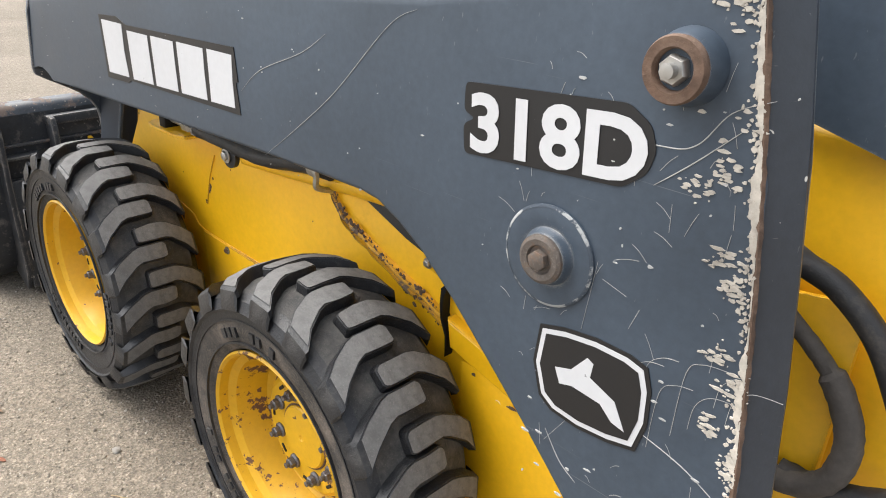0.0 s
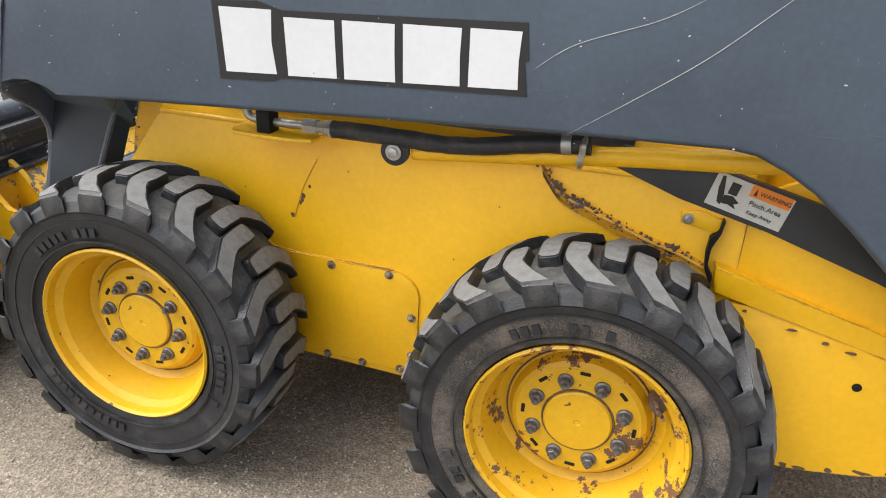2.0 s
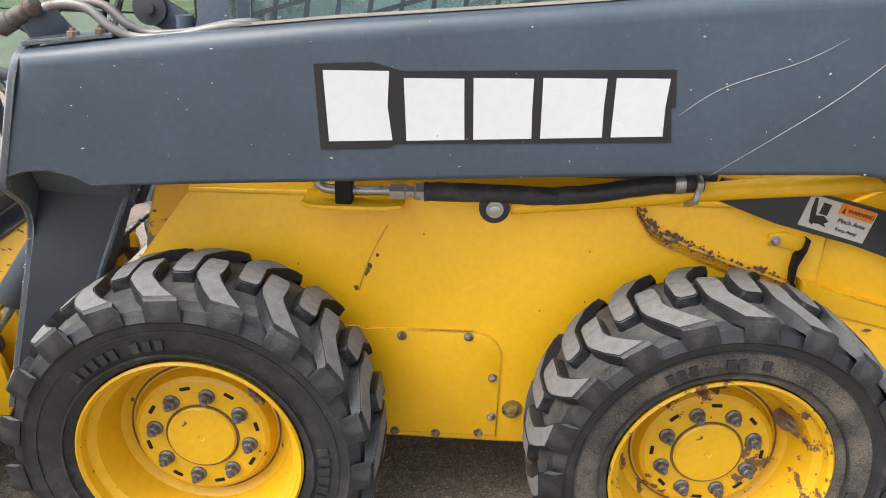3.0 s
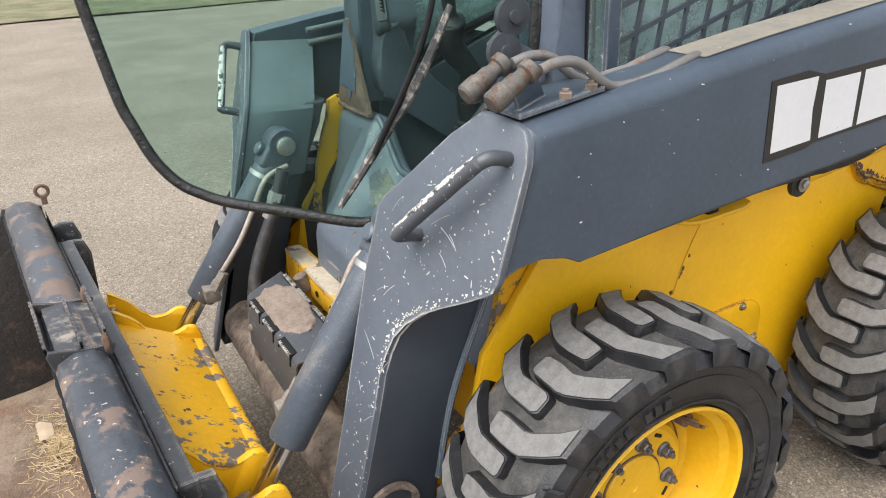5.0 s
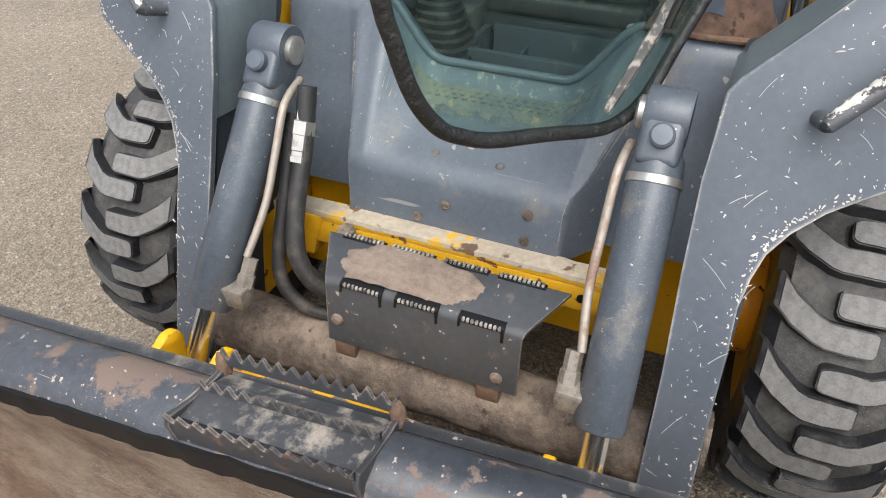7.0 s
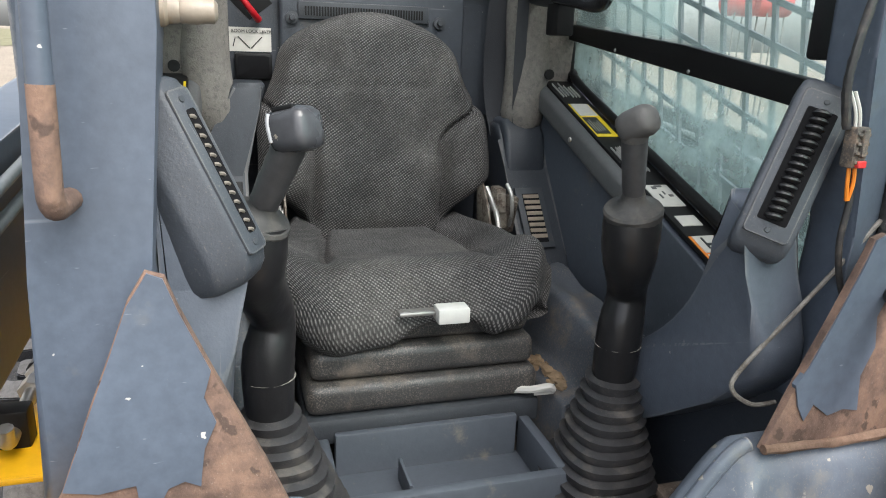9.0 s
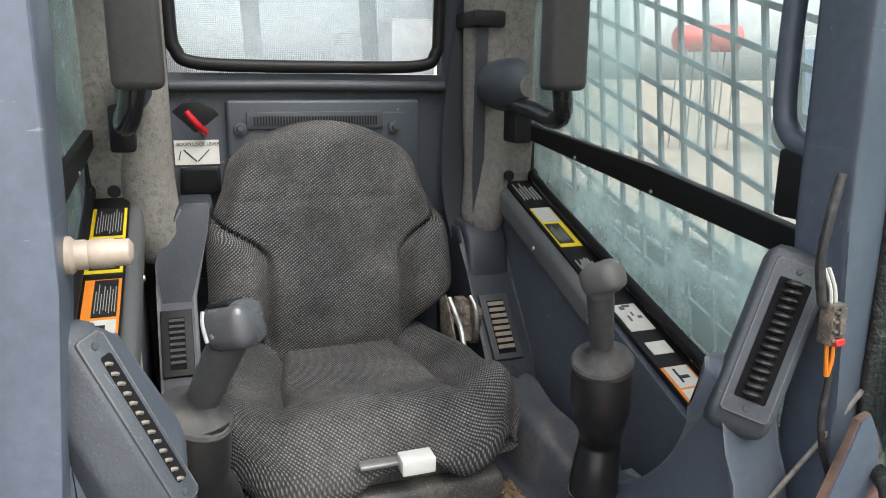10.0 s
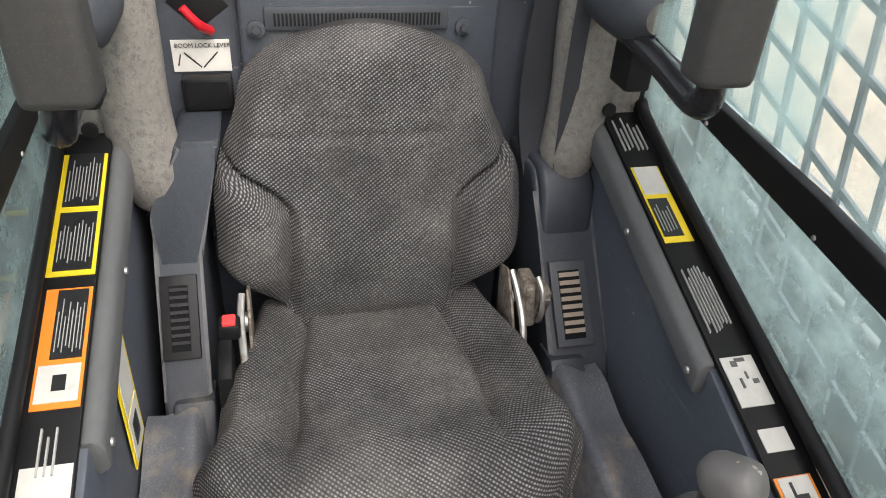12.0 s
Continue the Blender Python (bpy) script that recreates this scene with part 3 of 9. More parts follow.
# sloping trough on the plate above the rear wheel, caked with rust and dirt
LIP = [(-0.165, 0.866), (-0.14, 0.83), (-0.108, 0.803), (-0.06, 0.785), (-0.017, 0.768), (0.063, 0.738), (0.152, 0.711), (0.215, 0.686)]
def trough(bm):
    path = [(p.x, p.z) for p in smooth_line([(x, 0, z) for x, z in LIP], 4)]
    rows = [[(x + 0.3 * o, y - 0.002 * math.sin(j * 1.3), z - o) for j, (x, z) in enumerate(path)] for o, y in ((-0.006, -0.489), (-0.003, -0.504), (0.004, -0.506), (0.007, -0.497), (0.016, -0.496), (0.02, -0.504), (0.025, -0.503), (0.03, -0.489))]
    grid(bm, rows)
both("drain_lip", trough, YELLOW_WORN, (loader, loader), "dented yellow lip caked with rust")
def dirt_line(bm):
    for i in range(190):
        k = random.random() * (len(LIP) - 1.001)
        a, f = int(k), k % 1
        x, z = (LIP[a][j] * (1 - f) + LIP[a + 1][j] * f for j in (0, 1))
        heavy = a in (1, 2) or (a == 5 and f > 0.3)
        r = random.uniform(0.0013, 0.0034) * (1.6 if heavy else 1)
        low = 0.022 if a >= 5 and i % 3 == 0 else -0.002
        m = Matrix.Translation((x + random.uniform(-0.012, 0.012), -0.501 + random.uniform(-0.004, 0.003), z - low + random.gauss(0, 0.006))) @ Matrix.Rotation(random.random() * 3, 4, "Y") @ Matrix.Diagonal((r * 1.6, r * 0.5, r, 1))
        bmesh.ops.create_icosphere(bm, subdivisions=1, radius=1, matrix=m)
both("caked_dirt", dirt_line, RUSTY, (loader, loader), "rust-brown dirt caked in the lip")

# rear tower: lower plate, ledge and sloping upper plate
LOW_REAR = [(0.26, 0.62), (0.262, 0.25), (0.36, 0.226), (0.5, 0.232), (0.62, 0.25), (0.74, 0.285), (0.95, 0.32), (1.05, 0.36), (1.05, 0.5), (0.72, 0.515), (0.53, 0.57), (0.33, 0.62)]
def rear_low(bm):
    xz(bm, LOW_REAR, -0.505, -0.47, 0.003)
both("rear_side_plate", rear_low, YELLOW, (loader, loader), "yellow rear side plate with a chipped lower edge")
def rear_ledge(bm):
    slab(bm, [(0.222, 0.705), (0.232, 0.64), (0.34, 0.616), (0.54, 0.566), (0.73, 0.511), (0.95, 0.49), (0.95, 0.53), (0.73, 0.56), (0.54, 0.615)], lambda u, v: (u, -0.512 - 0.004 * math.sin(u * 9), v), lambda u, v: (u, -0.47, v), 0.008, 3)
both("rear_ledge", rear_ledge, YELLOW, (loader, loader), "yellow ledge on the rear tower")
def rear_up(bm):
    slab(bm, [(0.226, 0.7), (0.232, 0.8), (0.28, 0.86), (0.42, 0.93), (0.9, 1.0), (0.9, 0.53), (0.73, 0.555), (0.54, 0.61)], lambda u, v: (u, -0.495 + 0.06 * (v - 0.6), v), lambda u, v: (u, -0.46, v), 0.004)
both("rear_tower_plate", rear_up, YELLOW, (loader, loader), "yellow sloping tower plate")
def rear_gap(bm):
    xz(bm, [(0.22, 0.803), (0.2245, 0.8), (0.221, 0.772), (0.207, 0.738), (0.207, 0.7), (0.222, 0.675), (0.2225, 0.63), (0.219, 0.61), (0.2185, 0.66), (0.203, 0.692), (0.199, 0.725), (0.201, 0.76), (0.215, 0.775)], -0.5125, -0.48, 0.001)
both("panel_gap", rear_gap, TRIM_BLACK, (loader, loader), "dark gap between two plates")
def tab(bm):
    slab(bm, [(0.136, 0.806), (0.172, 0.813), (0.219, 0.8), (0.218, 0.778), (0.208, 0.769), (0.178, 0.775), (0.138, 0.783)], lambda u, v: (u, -0.5, v), lambda u, v: (u, -0.488, v), 0.003)
tabs = both("bracket", tab, YELLOW, (loader, loader), "yellow bolted bracket")
both("bolt", bolt_at(0.152, 0.793, -0.5, 0.008), STEEL, tabs)
both("plug", bolt_at(0.555, 0.475, -0.506, 0.0065, 0.002), TRIM_BLACK, (loader, loader), "dark bolt hole")
both("plug", bolt_at(0.83, 0.37, -0.506, 0.008, 0.002), TRIM_BLACK, (loader, loader), "dark bolt hole")
for i in range(12):
    x = 0.28 + 0.055 * i + random.uniform(-0.02, 0.02)
    both("paint_chip", chip_at(x, 0.236 + max(0, x - 0.5) * 0.2, random.uniform(0.008, 0.03), random.uniform(0.004, 0.009), -0.505), RUSTY, (loader, loader), "rusty chip on the lower edge")
for x, z in ((0.3, 0.61), (0.4, 0.585), (0.47, 0.568), (0.52, 0.556), (0.6, 0.536)):
    both("paint_chip", chip_at(x, z, random.uniform(0.006, 0.016), 0.004, -0.513), RUSTY, (loader, loader), "rusty chip on the ledge")

# black guard strip under the arm with its warning label
def guard(bm):
    xz(bm, [(-0.025, 0.899), (0.124, 0.846), (0.3, 0.802), (0.515, 0.732), (0.62, 0.69), (0.62, 0.75), (0.5, 0.83), (0.4, 0.868), (0.2, 0.916), (0.0, 0.94)], -0.536, -0.52, 0.002)
guards = both("guard_strip", guard, surface("black_strip_paint", (0.022, 0.024, 0.027), 0.45, vary=0.12), (loader, loader), "black guard strip")

def decal_board(name, corner, u, v, w, h, mat, parent, label="", lift=0.0015):
    """A thin sticker whose lower corner, sides u, v and size are given."""
    bm = bmesh.new()
    c, u, v = Vector(corner), Vector(u).normalized(), Vector(v).normalized()
    n = u.cross(v)
    slab(bm, [(0, 0), (w, 0), (w, h), (0, h)], lambda a, b2: c + u * a + v * b2 + n * lift, lambda a, b2: c + u * a + v * b2 - n * 0.001)
    return part(name, bm, mat, parent, label)


def text_on(body, corner, u, v, size, mat, parent, lift=0.003, name="lettering", bold=0.0, wide=1.0):
    cu = bpy.data.curves.new(name, "FONT")
    cu.body, cu.size, cu.extrude, cu.offset = body, size, 0.0004, bold
    cu.resolution_u = 4
    ob = bpy.data.objects.new(name, cu)
    scene.collection.objects.link(ob)
    bpy.context.view_layer.update()
    me = bpy.data.meshes.new_from_object(ob.evaluated_get(bpy.context.evaluated_depsgraph_get()))
    bpy.data.objects.remove(ob)
    me.materials.clear()
    me.materials.append(mat)
    c, u, v = Vector(corner), Vector(u).normalized(), Vector(v).normalized()
    n = u.cross(v)
    m = Matrix(((u.x, v.x, n.x, 0), (u.y, v.y, n.y, 0), (u.z, v.z, n.z, 0), (0, 0, 0, 1)))
    m.translation = c + n * lift
    me.transform(m @ Matrix.Diagonal((wide, 1, 1, 1)))
    return place(name, me, parent)


wc, wu, wv = (0.172, -0.536, 0.846), (0.966, 0, -0.258), (0.24, 0, 0.971)
label = decal_board("warning_label", wc, wu, wv, 0.153, 0.07, PAPER, guards[0], "white and orange warning label")
def on_label(a, b2):
    return Vector(wc) + Vector(wu) * a + Vector(wv) * b2
decal_board("label_band", on_label(0.07, 0.046), wu, wv, 0.08, 0.025, ORANGE, label, "orange band", 0.0022)
text_on("WARNING", on_label(0.088, 0.0535), wu, wv, 0.0128, DECAL_BLACK, label)
text_on("Pinch Area", on_label(0.077, 0.029), wu, wv, 0.0145, DECAL_BLACK, label)
text_on("Keep Away", on_label(0.08, 0.011), wu, wv, 0.011, DECAL_BLACK, label)
bm = bmesh.new()
def pict(pts):
    slab(bm, pts, lambda a, b2: on_label(a, b2) + Vector((0, -0.0027, 0)), lambda a, b2: on_label(a, b2))
pict([(0.01, 0.065), (0.016, 0.066), (0.03, 0.02), (0.028, 0.008), (0.02, 0.012), (0.012, 0.04)])
pict([(0.032, 0.06), (0.05, 0.06), (0.05, 0.035), (0.032, 0.035)])
pict([(0.028, 0.03), (0.045, 0.033), (0.06, 0.024), (0.052, 0.018), (0.06, 0.01), (0.042, 0.014), (0.03, 0.012)])
pict([(0.077, 0.05), (0.084, 0.05), (0.0805, 0.066)])
split_parts(part("pictogram", bm, DECAL_BLACK, label), "pictogram", "black pinch-hazard pictogram")

# lift arms
ARM = [(-1.403, 0.928), (-1.385, 0.945), (-1.35, 0.957), (-1.307, 0.96), (-1.263, 0.95), (-1.232, 0.934), (-1.05, 0.942), (-0.855, 0.952), (-0.5, 0.97), (-0.093, 0.99), (0.18, 0.998),
       (0.225, 0.993), (0.275, 0.972), (0.33, 0.94), (0.40, 0.884), (0.475, 0.816), (0.555, 0.741), (0.61, 0.686), (0.65, 0.645), (0.685, 0.62), (0.726, 0.61), (0.813, 0.618), (0.86, 0.64),
       (0.873, 0.69), (0.869, 0.824), (0.848, 0.991), (0.819, 1.186), (0.778, 1.385), (0.317, 1.338), (-0.028, 1.312), (-0.411, 1.274), (-0.8, 1.238), (-1.144, 1.198), (-1.331, 1.172)]
def arm(bm):
    rings = [[] for k in range(8)]
    for i, (x, z) in enumerate(ARM):
        before, after = Vector(ARM[i - 1]), Vector(ARM[(i + 1) % len(ARM)])
        e1, e2 = (Vector((x, z)) - before).normalized(), (after - Vector((x, z))).normalized()
        n = (Vector((-e1.y, e1.x)) + Vector((-e2.y, e2.x))).normalized()
        r = 0.034 if i > len(ARM) - 7 else 0.02 if z > 1.38 or i == len(ARM) - 1 else 0.004 if i < 6 else 0.012
        for k in range(8):
            a = math.pi / 2 * k / 6
            inset, y = (r * (1 - math.sin(a)), -0.7 + r * (1 - math.cos(a))) if k < 7 else (0, -0.575)
            rings[k].append((x + n.x * inset, y, z + n.y * inset))
    vs = grid(bm, [ring + ring[:1] for ring in rings])
    bm.faces.new(vs[0][:-1])
    bm.faces.new(vs[-1][:-1][::-1])
    bmesh.ops.remove_doubles(bm, verts=bm.verts, dist=1e-6)
    bmesh.ops.recalc_face_normals(bm, faces=bm.faces)
arms = both("lift_arm", arm, GREY_PAINT, (loader, loader), "slate-grey lift arm with scratches and chips")

# angled front plate of the arm with its leg
def plate_x(y, z):
    return -1.334 + 0.283 * (z - 1.166) - 0.19 * (y + 0.704)
FRONT = [(-0.595, 1.181), (-0.665, 1.175), (-0.688, 1.167), (-0.7, 1.15), (-0.705, 1.12), (-0.704, 0.945), (-0.696, 0.924), (-0.653, 0.898), (-0.6, 0.868), (-0.559, 0.846), (-0.522, 0.812), (-0.499, 0.778), (-0.488, 0.738),
         (-0.485, 0.692), (-0.489, 0.627), (-0.491, 0.56), (-0.493, 0.45), (-0.498, 0.30), (-0.412, 0.285), (-0.406, 0.56), (-0.396, 0.735), (-0.391, 0.87), (-0.394, 0.99), (-0.408, 1.01), (-0.471, 1.068), (-0.542, 1.139)]
def front_plate(bm):
    slab(bm, FRONT, lambda y, z: (plate_x(y, z), y, z), lambda y, z: (plate_x(y, z) + 0.014, y, z), 0.003)
plates = both("arm_front_plate", front_plate, PLATE_PAINT, (loader, loader), "grey front plate with flaked paint")
def plate_flakes(bm):
    line = [(-0.703, 1.14), (-0.703, 1.03), (-0.703, 0.945), (-0.695, 0.926), (-0.653, 0.9), (-0.6, 0.87), (-0.559, 0.848), (-0.522, 0.814), (-0.499, 0.78), (-0.488, 0.738), (-0.485, 0.692), (-0.49, 0.6), (-0.493, 0.45), (-0.496, 0.33)]
    for i in range(520):
        if i < 150:
            k = random.choice((1, 2, 3, 3, 4, 4, 5, 5, 6, 6, 6, 7, 7, 7, 8, 8, 9, 10, 11, 12))
            f = random.random()
            y, z = (line[k][j] * (1 - f) + line[k + 1][j] * f for j in (0, 1))
            y, z = y + 0.003 + abs(random.gauss(0, 0.005)), z + abs(random.gauss(0, 0.006))
            r, st = random.uniform(0.0006, 0.0019), random.uniform(0.6, 2.6)
        else:
            y, z = random.uniform(-0.69, -0.41), random.uniform(0.35, 1.12)
            if z > 1.15 + (y + 0.595) * -0.9 or (y < -0.5 and z < 0.9):
                continue
            r, st = random.choice((0.0004, 0.0005, 0.0007, 0.001)), random.choice((1, 1.5, 2, 4, 7))
        turn, lift = random.random() * 3, random.uniform(0.0005, 0.0015)
        pts = []
        for q in range(7):
            a = q * 0.8976
            u, v = st * r * math.cos(a) * random.uniform(0.5, 1.1), r * math.sin(a) * random.uniform(0.5, 1.1)
            pts.append((y + u * math.cos(turn) - v * math.sin(turn), z + u * math.sin(turn) + v * math.cos(turn)))
        slab(bm, pts, lambda y, z: (plate_x(y, z) - lift, y, z), lambda y, z: (plate_x(y, z) + 0.001, y, z))
for ob in both("paint_flake", plate_flakes, surface("flaked_white_primer", (0.45, 0.43, 0.4), 0.8, vary=0.3, bump=0.1, dust=(0.3, 0.25, 0.2)), plates, "white flaked paint along the edges"):
    tagged(ob, "white flaked paint along the edges", kind="stuff")
def plate_scratches(bm):
    for k in range(26):
        y, z, a = random.uniform(-0.68, -0.42), random.uniform(0.4, 1.08), random.choice((0.6, 0.9, 2.2, 2.5)) + random.uniform(-0.2, 0.2)
        if z > 1.15 - (y + 0.595) * 0.9 or (y < -0.49 and z < 0.92):
            continue
        l = random.uniform(0.01, 0.06)
        tube(bm, [(plate_x(v, w) - 0.0003, v, w) for v, w in ((y, z), (y + l * 0.5 * math.cos(a), z + l * 0.5 * math.sin(a) + 0.002), (y + l * math.cos(a), z + l * math.sin(a)))], random.choice((0.0004, 0.0006)), 4, 3)
for marks in both("scratch", plate_scratches, surface("pale_scratch", (0.4, 0.4, 0.38), 0.7, bump=0), plates):
    tagged(marks, "pale scratches", kind="stuff")
def leg(bm):
    f = lambda z: plate_x(-0.5, z) + 0.012
    slab(bm, [(f(z), z) for z in (0.3, 0.42, 0.6, 0.8, 0.99)] + [(-1.2, 0.99), (-1.225, 0.93), (-1.29, 0.8), (-1.36, 0.62), (-1.4, 0.45), (-1.41, 0.33), (-1.45, 0.3)], lambda x, z: (x, -0.492, z), lambda x, z: (x, -0.405, z), 0.01, 3)
legs = both("arm_leg", leg, surface("dark_grey_paint", (0.03, 0.036, 0.046), 0.4, vary=0.12), (loader, loader), "dark grey leg of the lift arm")
def leg_ring(bm):
    lathe(bm, [(0.05, -0.01), (0.058, 0.0), (0.058, 0.008), (0.046, 0.01), (0.044, -0.03), (0, -0.03)], (-1.511, -0.497, 0.395), (0, -1, 0), 28)
both("tube_end", leg_ring, DIRTY, legs, "worn ring at the end of the cross tube")
def leg_flange(bm):
    tube(bm, [(-1.215, -0.497, 0.96), (-1.235, -0.497, 0.9), (-1.3, -0.497, 0.76), (-1.365, -0.497, 0.6), (-1.405, -0.497, 0.42)], 0.007, 8)
both("flange", leg_flange, GREY_PAINT, legs)
def knob_at_leg(bm):
    lathe(bm, [(0.022, 0), (0.022, 0.012), (0.016, 0.018), (0, 0.018)], (-1.275, -0.505, 0.905), (0, -1, 0), 16)
both("pin", knob_at_leg, DIRTY, legs, "dirty pin end")
# Lighter, tealer paint: the reflection on the head is in its colour.
def head_box(bm):
    out = [(-0.398, 0.8), (-0.398, 0.985), (-0.415, 1.005), (-0.474, 1.058), (-0.545, 1.124), (-0.574, 1.15), (-0.574, 0.92), (-0.5, 0.86)]
    slab(bm, out, lambda y, z: (plate_x(y, z) + 0.015, y, z), lambda y, z: (plate_x(y, z) + 0.205, y, z - 0.012), 0.006, 3)
both("arm_head", head_box, surface("teal_sheen_grey_paint", (0.1, 0.125, 0.14), 0.5, vary=0.15, dust=(0.28, 0.29, 0.27), scratch=(0.2, 0.22, 0.22)), arms, "grey boxed head of the arm, teal reflection in its colour")
def arm_pipes(bm):
    for z0, k in ((1.172, 0.098), (1.136, 0.086)):
        tube(bm, [(x, -0.556, z0 + k * (x + 1.12)) for x in (-1.18, -1.0, -0.7, -0.3)], 0.0085, 10)
both("arm_pipe", arm_pipes, surface("grey_pipe_paint", (0.15, 0.165, 0.17), 0.45, vary=0.15, dust=(0.3, 0.28, 0.24)), arms, "grey hydraulic pipes inside the arm")
def pipe_clamp(bm):
    box(bm, (-0.965, -0.575, 1.138), (-0.935, -0.54, 1.205), 0.005)
both("pipe_clamp", pipe_clamp, DIRTY, arms, "dirty pipe clamp")
def grab(bm):
    n = Vector((-1, -0.19, 0.283)).normalized()
    a, c = Vector((plate_x(-0.67, 1.125), -0.67, 1.125)), Vector((plate_x(-0.515, 0.968), -0.515, 0.968))
    tube(bm, [a, a + n * 0.035, a + n * 0.048 + (c - a) * 0.06, a + n * 0.05 + (c - a) * 0.15, c + n * 0.05 - (c - a) * 0.08, c + n * 0.045, c + n * 0.03, c], 0.0115, 12, 5)
handles = both("grab_handle", grab, surface("scraped_handle_paint", (0.06, 0.065, 0.075), 0.45, chip=(0.5, 0.48, 0.44), chip_at=(0.66, 0.69), chip_scale=110, scratch=(0.4, 0.38, 0.35)), plates, "grab handle with paint scraped white")

def scrape(bm):
    n = Vector((-1, -0.19, 0.283)).normalized()
    a, c = Vector((plate_x(-0.67, 1.125), -0.67, 1.125)), Vector((plate_x(-0.515, 0.968), -0.515, 0.968))
    up = (c - a).cross(n).normalized()
    if up.z < 0:
        up = -up
    tube(bm, [a + n * 0.052 + up * 0.006 + (c - a) * t for t in (0.06, 0.28, 0.5, 0.75, 1.0)], lambda t: 0.0095 * (0.5 + 0.5 * math.sin(math.pi * t) ** 0.5), 10, 14, 0.16)
both("scraped_stripe", scrape, surface("scraped_white", (0.55, 0.53, 0.49), 0.6, vary=0.25, grime=(0.05, 0.05, 0.052), grime_at=(0.53, 0.56), grime_scale=45), handles, "paint scraped to pale metal")

# decals on the arm: plain light blocks for the maker's mark, the model number, an empty badge
def arm_pt(x, z, lift=0.0):
    return (x, -0.7005 - lift, z)
def arm_decal(name, pts, mat, parents, label="", lift=0.0012):
    bm = bmesh.new()
    slab(bm, pts, lambda x, z: arm_pt(x, z, lift), lambda x, z: (x, -0.699, z))
    return part(name, bm, mat, parents, label)
sx = lambda s, t: (-0.806 + 0.629 * s - 0.008 * (t > 0.5) * (1 - s), 1.018 + 0.033 * s + t * (0.151 * (1 - s) + 0.128 * s))
backing = arm_decal("name_backing", [sx(0, 0), sx(0.19, 0), sx(0.22, 0.05), sx(1, 0), sx(0.985, 0.48), sx(0.997, 0.5), sx(0.985, 1), sx(0.24, 0.93), sx(0.16, 1.03), sx(0, 1)], DECAL_BLACK, arms[0], "black decal backing")
for s0, s1, lo, hi in ((0.025, 0.205, 0.1, 0.93), (0.245, 0.41, 0.09, 0.85), (0.435, 0.6, 0.09, 0.86), (0.625, 0.8, 0.09, 0.87), (0.825, 0.972, 0.09, 0.88)):
    arm_decal("name_block", [sx(s0, lo), sx(s1, lo), sx(s1 - 0.004, (lo + hi) / 2), sx(s1, hi), sx(s0, hi)], DECAL_WHITE, backing, "plain white decal block", 0.002)
nu, nv = Vector((0.2737, 0, 0.021)).normalized(), Vector((-0.06, 0, 1)).normalized()
number = text_on("318D", (0.421, -0.7005, 1.132), nu, nv, 0.106, DECAL_WHITE, arms[0], 0.0022, "number_decal", 0.0032, 1.14)
foot = Vector((0.421, -0.7005, 1.132))
wide_n, tall_n = max((v.co - foot).dot(nu) for v in number.data.vertices), max((v.co - foot).dot(nv) for v in number.data.vertices)
edge_n = rounded([(-0.008, -0.009), (wide_n - 0.03, -0.009), (wide_n + 0.0, 0.012), (wide_n + 0.009, tall_n * 0.5), (wide_n + 0.0, tall_n - 0.012), (wide_n - 0.03, tall_n + 0.009), (-0.006, tall_n + 0.009), (-0.009, tall_n * 0.62), (0.012, tall_n * 0.52), (-0.01, tall_n * 0.4)], 0.009)
bm = bmesh.new()
slab(bm, edge_n, lambda u, v: foot + nu * u + nv * v + Vector((0, -0.0012, 0)), lambda u, v: foot + nu * u + nv * v + Vector((0, 0.0015, 0)))
part("number_backing", bm, DECAL_BLACK, arms[0], "black backing of the model number")
split_parts(number, "number_decal", "white model number character")
SHIELD = [(0.572, 0.92), (0.61, 0.931), (0.66, 0.938), (0.71, 0.937), (0.735, 0.93), (0.745, 0.9), (0.748, 0.85), (0.738, 0.805), (0.7, 0.795), (0.65, 0.79), (0.605, 0.795), (0.583, 0.81), (0.567, 0.86)]
cx, cz = 0.657, 0.866
badge = arm_decal("badge_decal", SHIELD, DECAL_BLACK, arms[0], "scratched black shield decal")
arm_decal("badge_border", [(cx + (x - cx) * 0.94, cz + (z - cz) * 0.92) for x, z in SHIELD], DECAL_WHITE, badge, "white border", 0.0018)
arm_decal("badge_field", [(cx + (x - cx) * 0.86, cz + (z - cz) * 0.82) for x, z in SHIELD], DECAL_BLACK, badge, "", 0.0024)
arm_decal("badge_mark", [(0.605, 0.868), (0.63, 0.876), (0.652, 0.905), (0.662, 0.9), (0.66, 0.878), (0.7, 0.862), (0.72, 0.826), (0.70, 0.83), (0.68, 0.848), (0.635, 0.852), (0.615, 0.846)], DECAL_WHITE, badge, "plain white patch, worn", 0.003)

# pins, bosses and bolts of the arm
def boss_top(bm):
    lathe(bm, [(0.042, -0.02), (0.04, 0.008), (0.036, 0.022), (0.034, 0.03)], (0.718, -0.70, 1.288), (0, -1, 0), 32)
def boss_ring(bm):
    lathe(bm, [(0.034, 0.026), (0.035, 0.036), (0.033, 0.04), (0.023, 0.04), (0.021, 0.037), (0.02, 0.018), (0, 0.018)], (0.718, -0.70, 1.288), (0, -1, 0), 32)
def boss_nut(bm):
    hexnut(bm, (0.718, -0.722, 1.288), (0, -1, 0), 0.016, 0.02)
both("pivot_boss", boss_top, GREY_PAINT, arms); both("pivot_ring", boss_ring, RUSTY, arms, "rusty pivot ring"); both("nut", boss_nut, STEEL, arms)
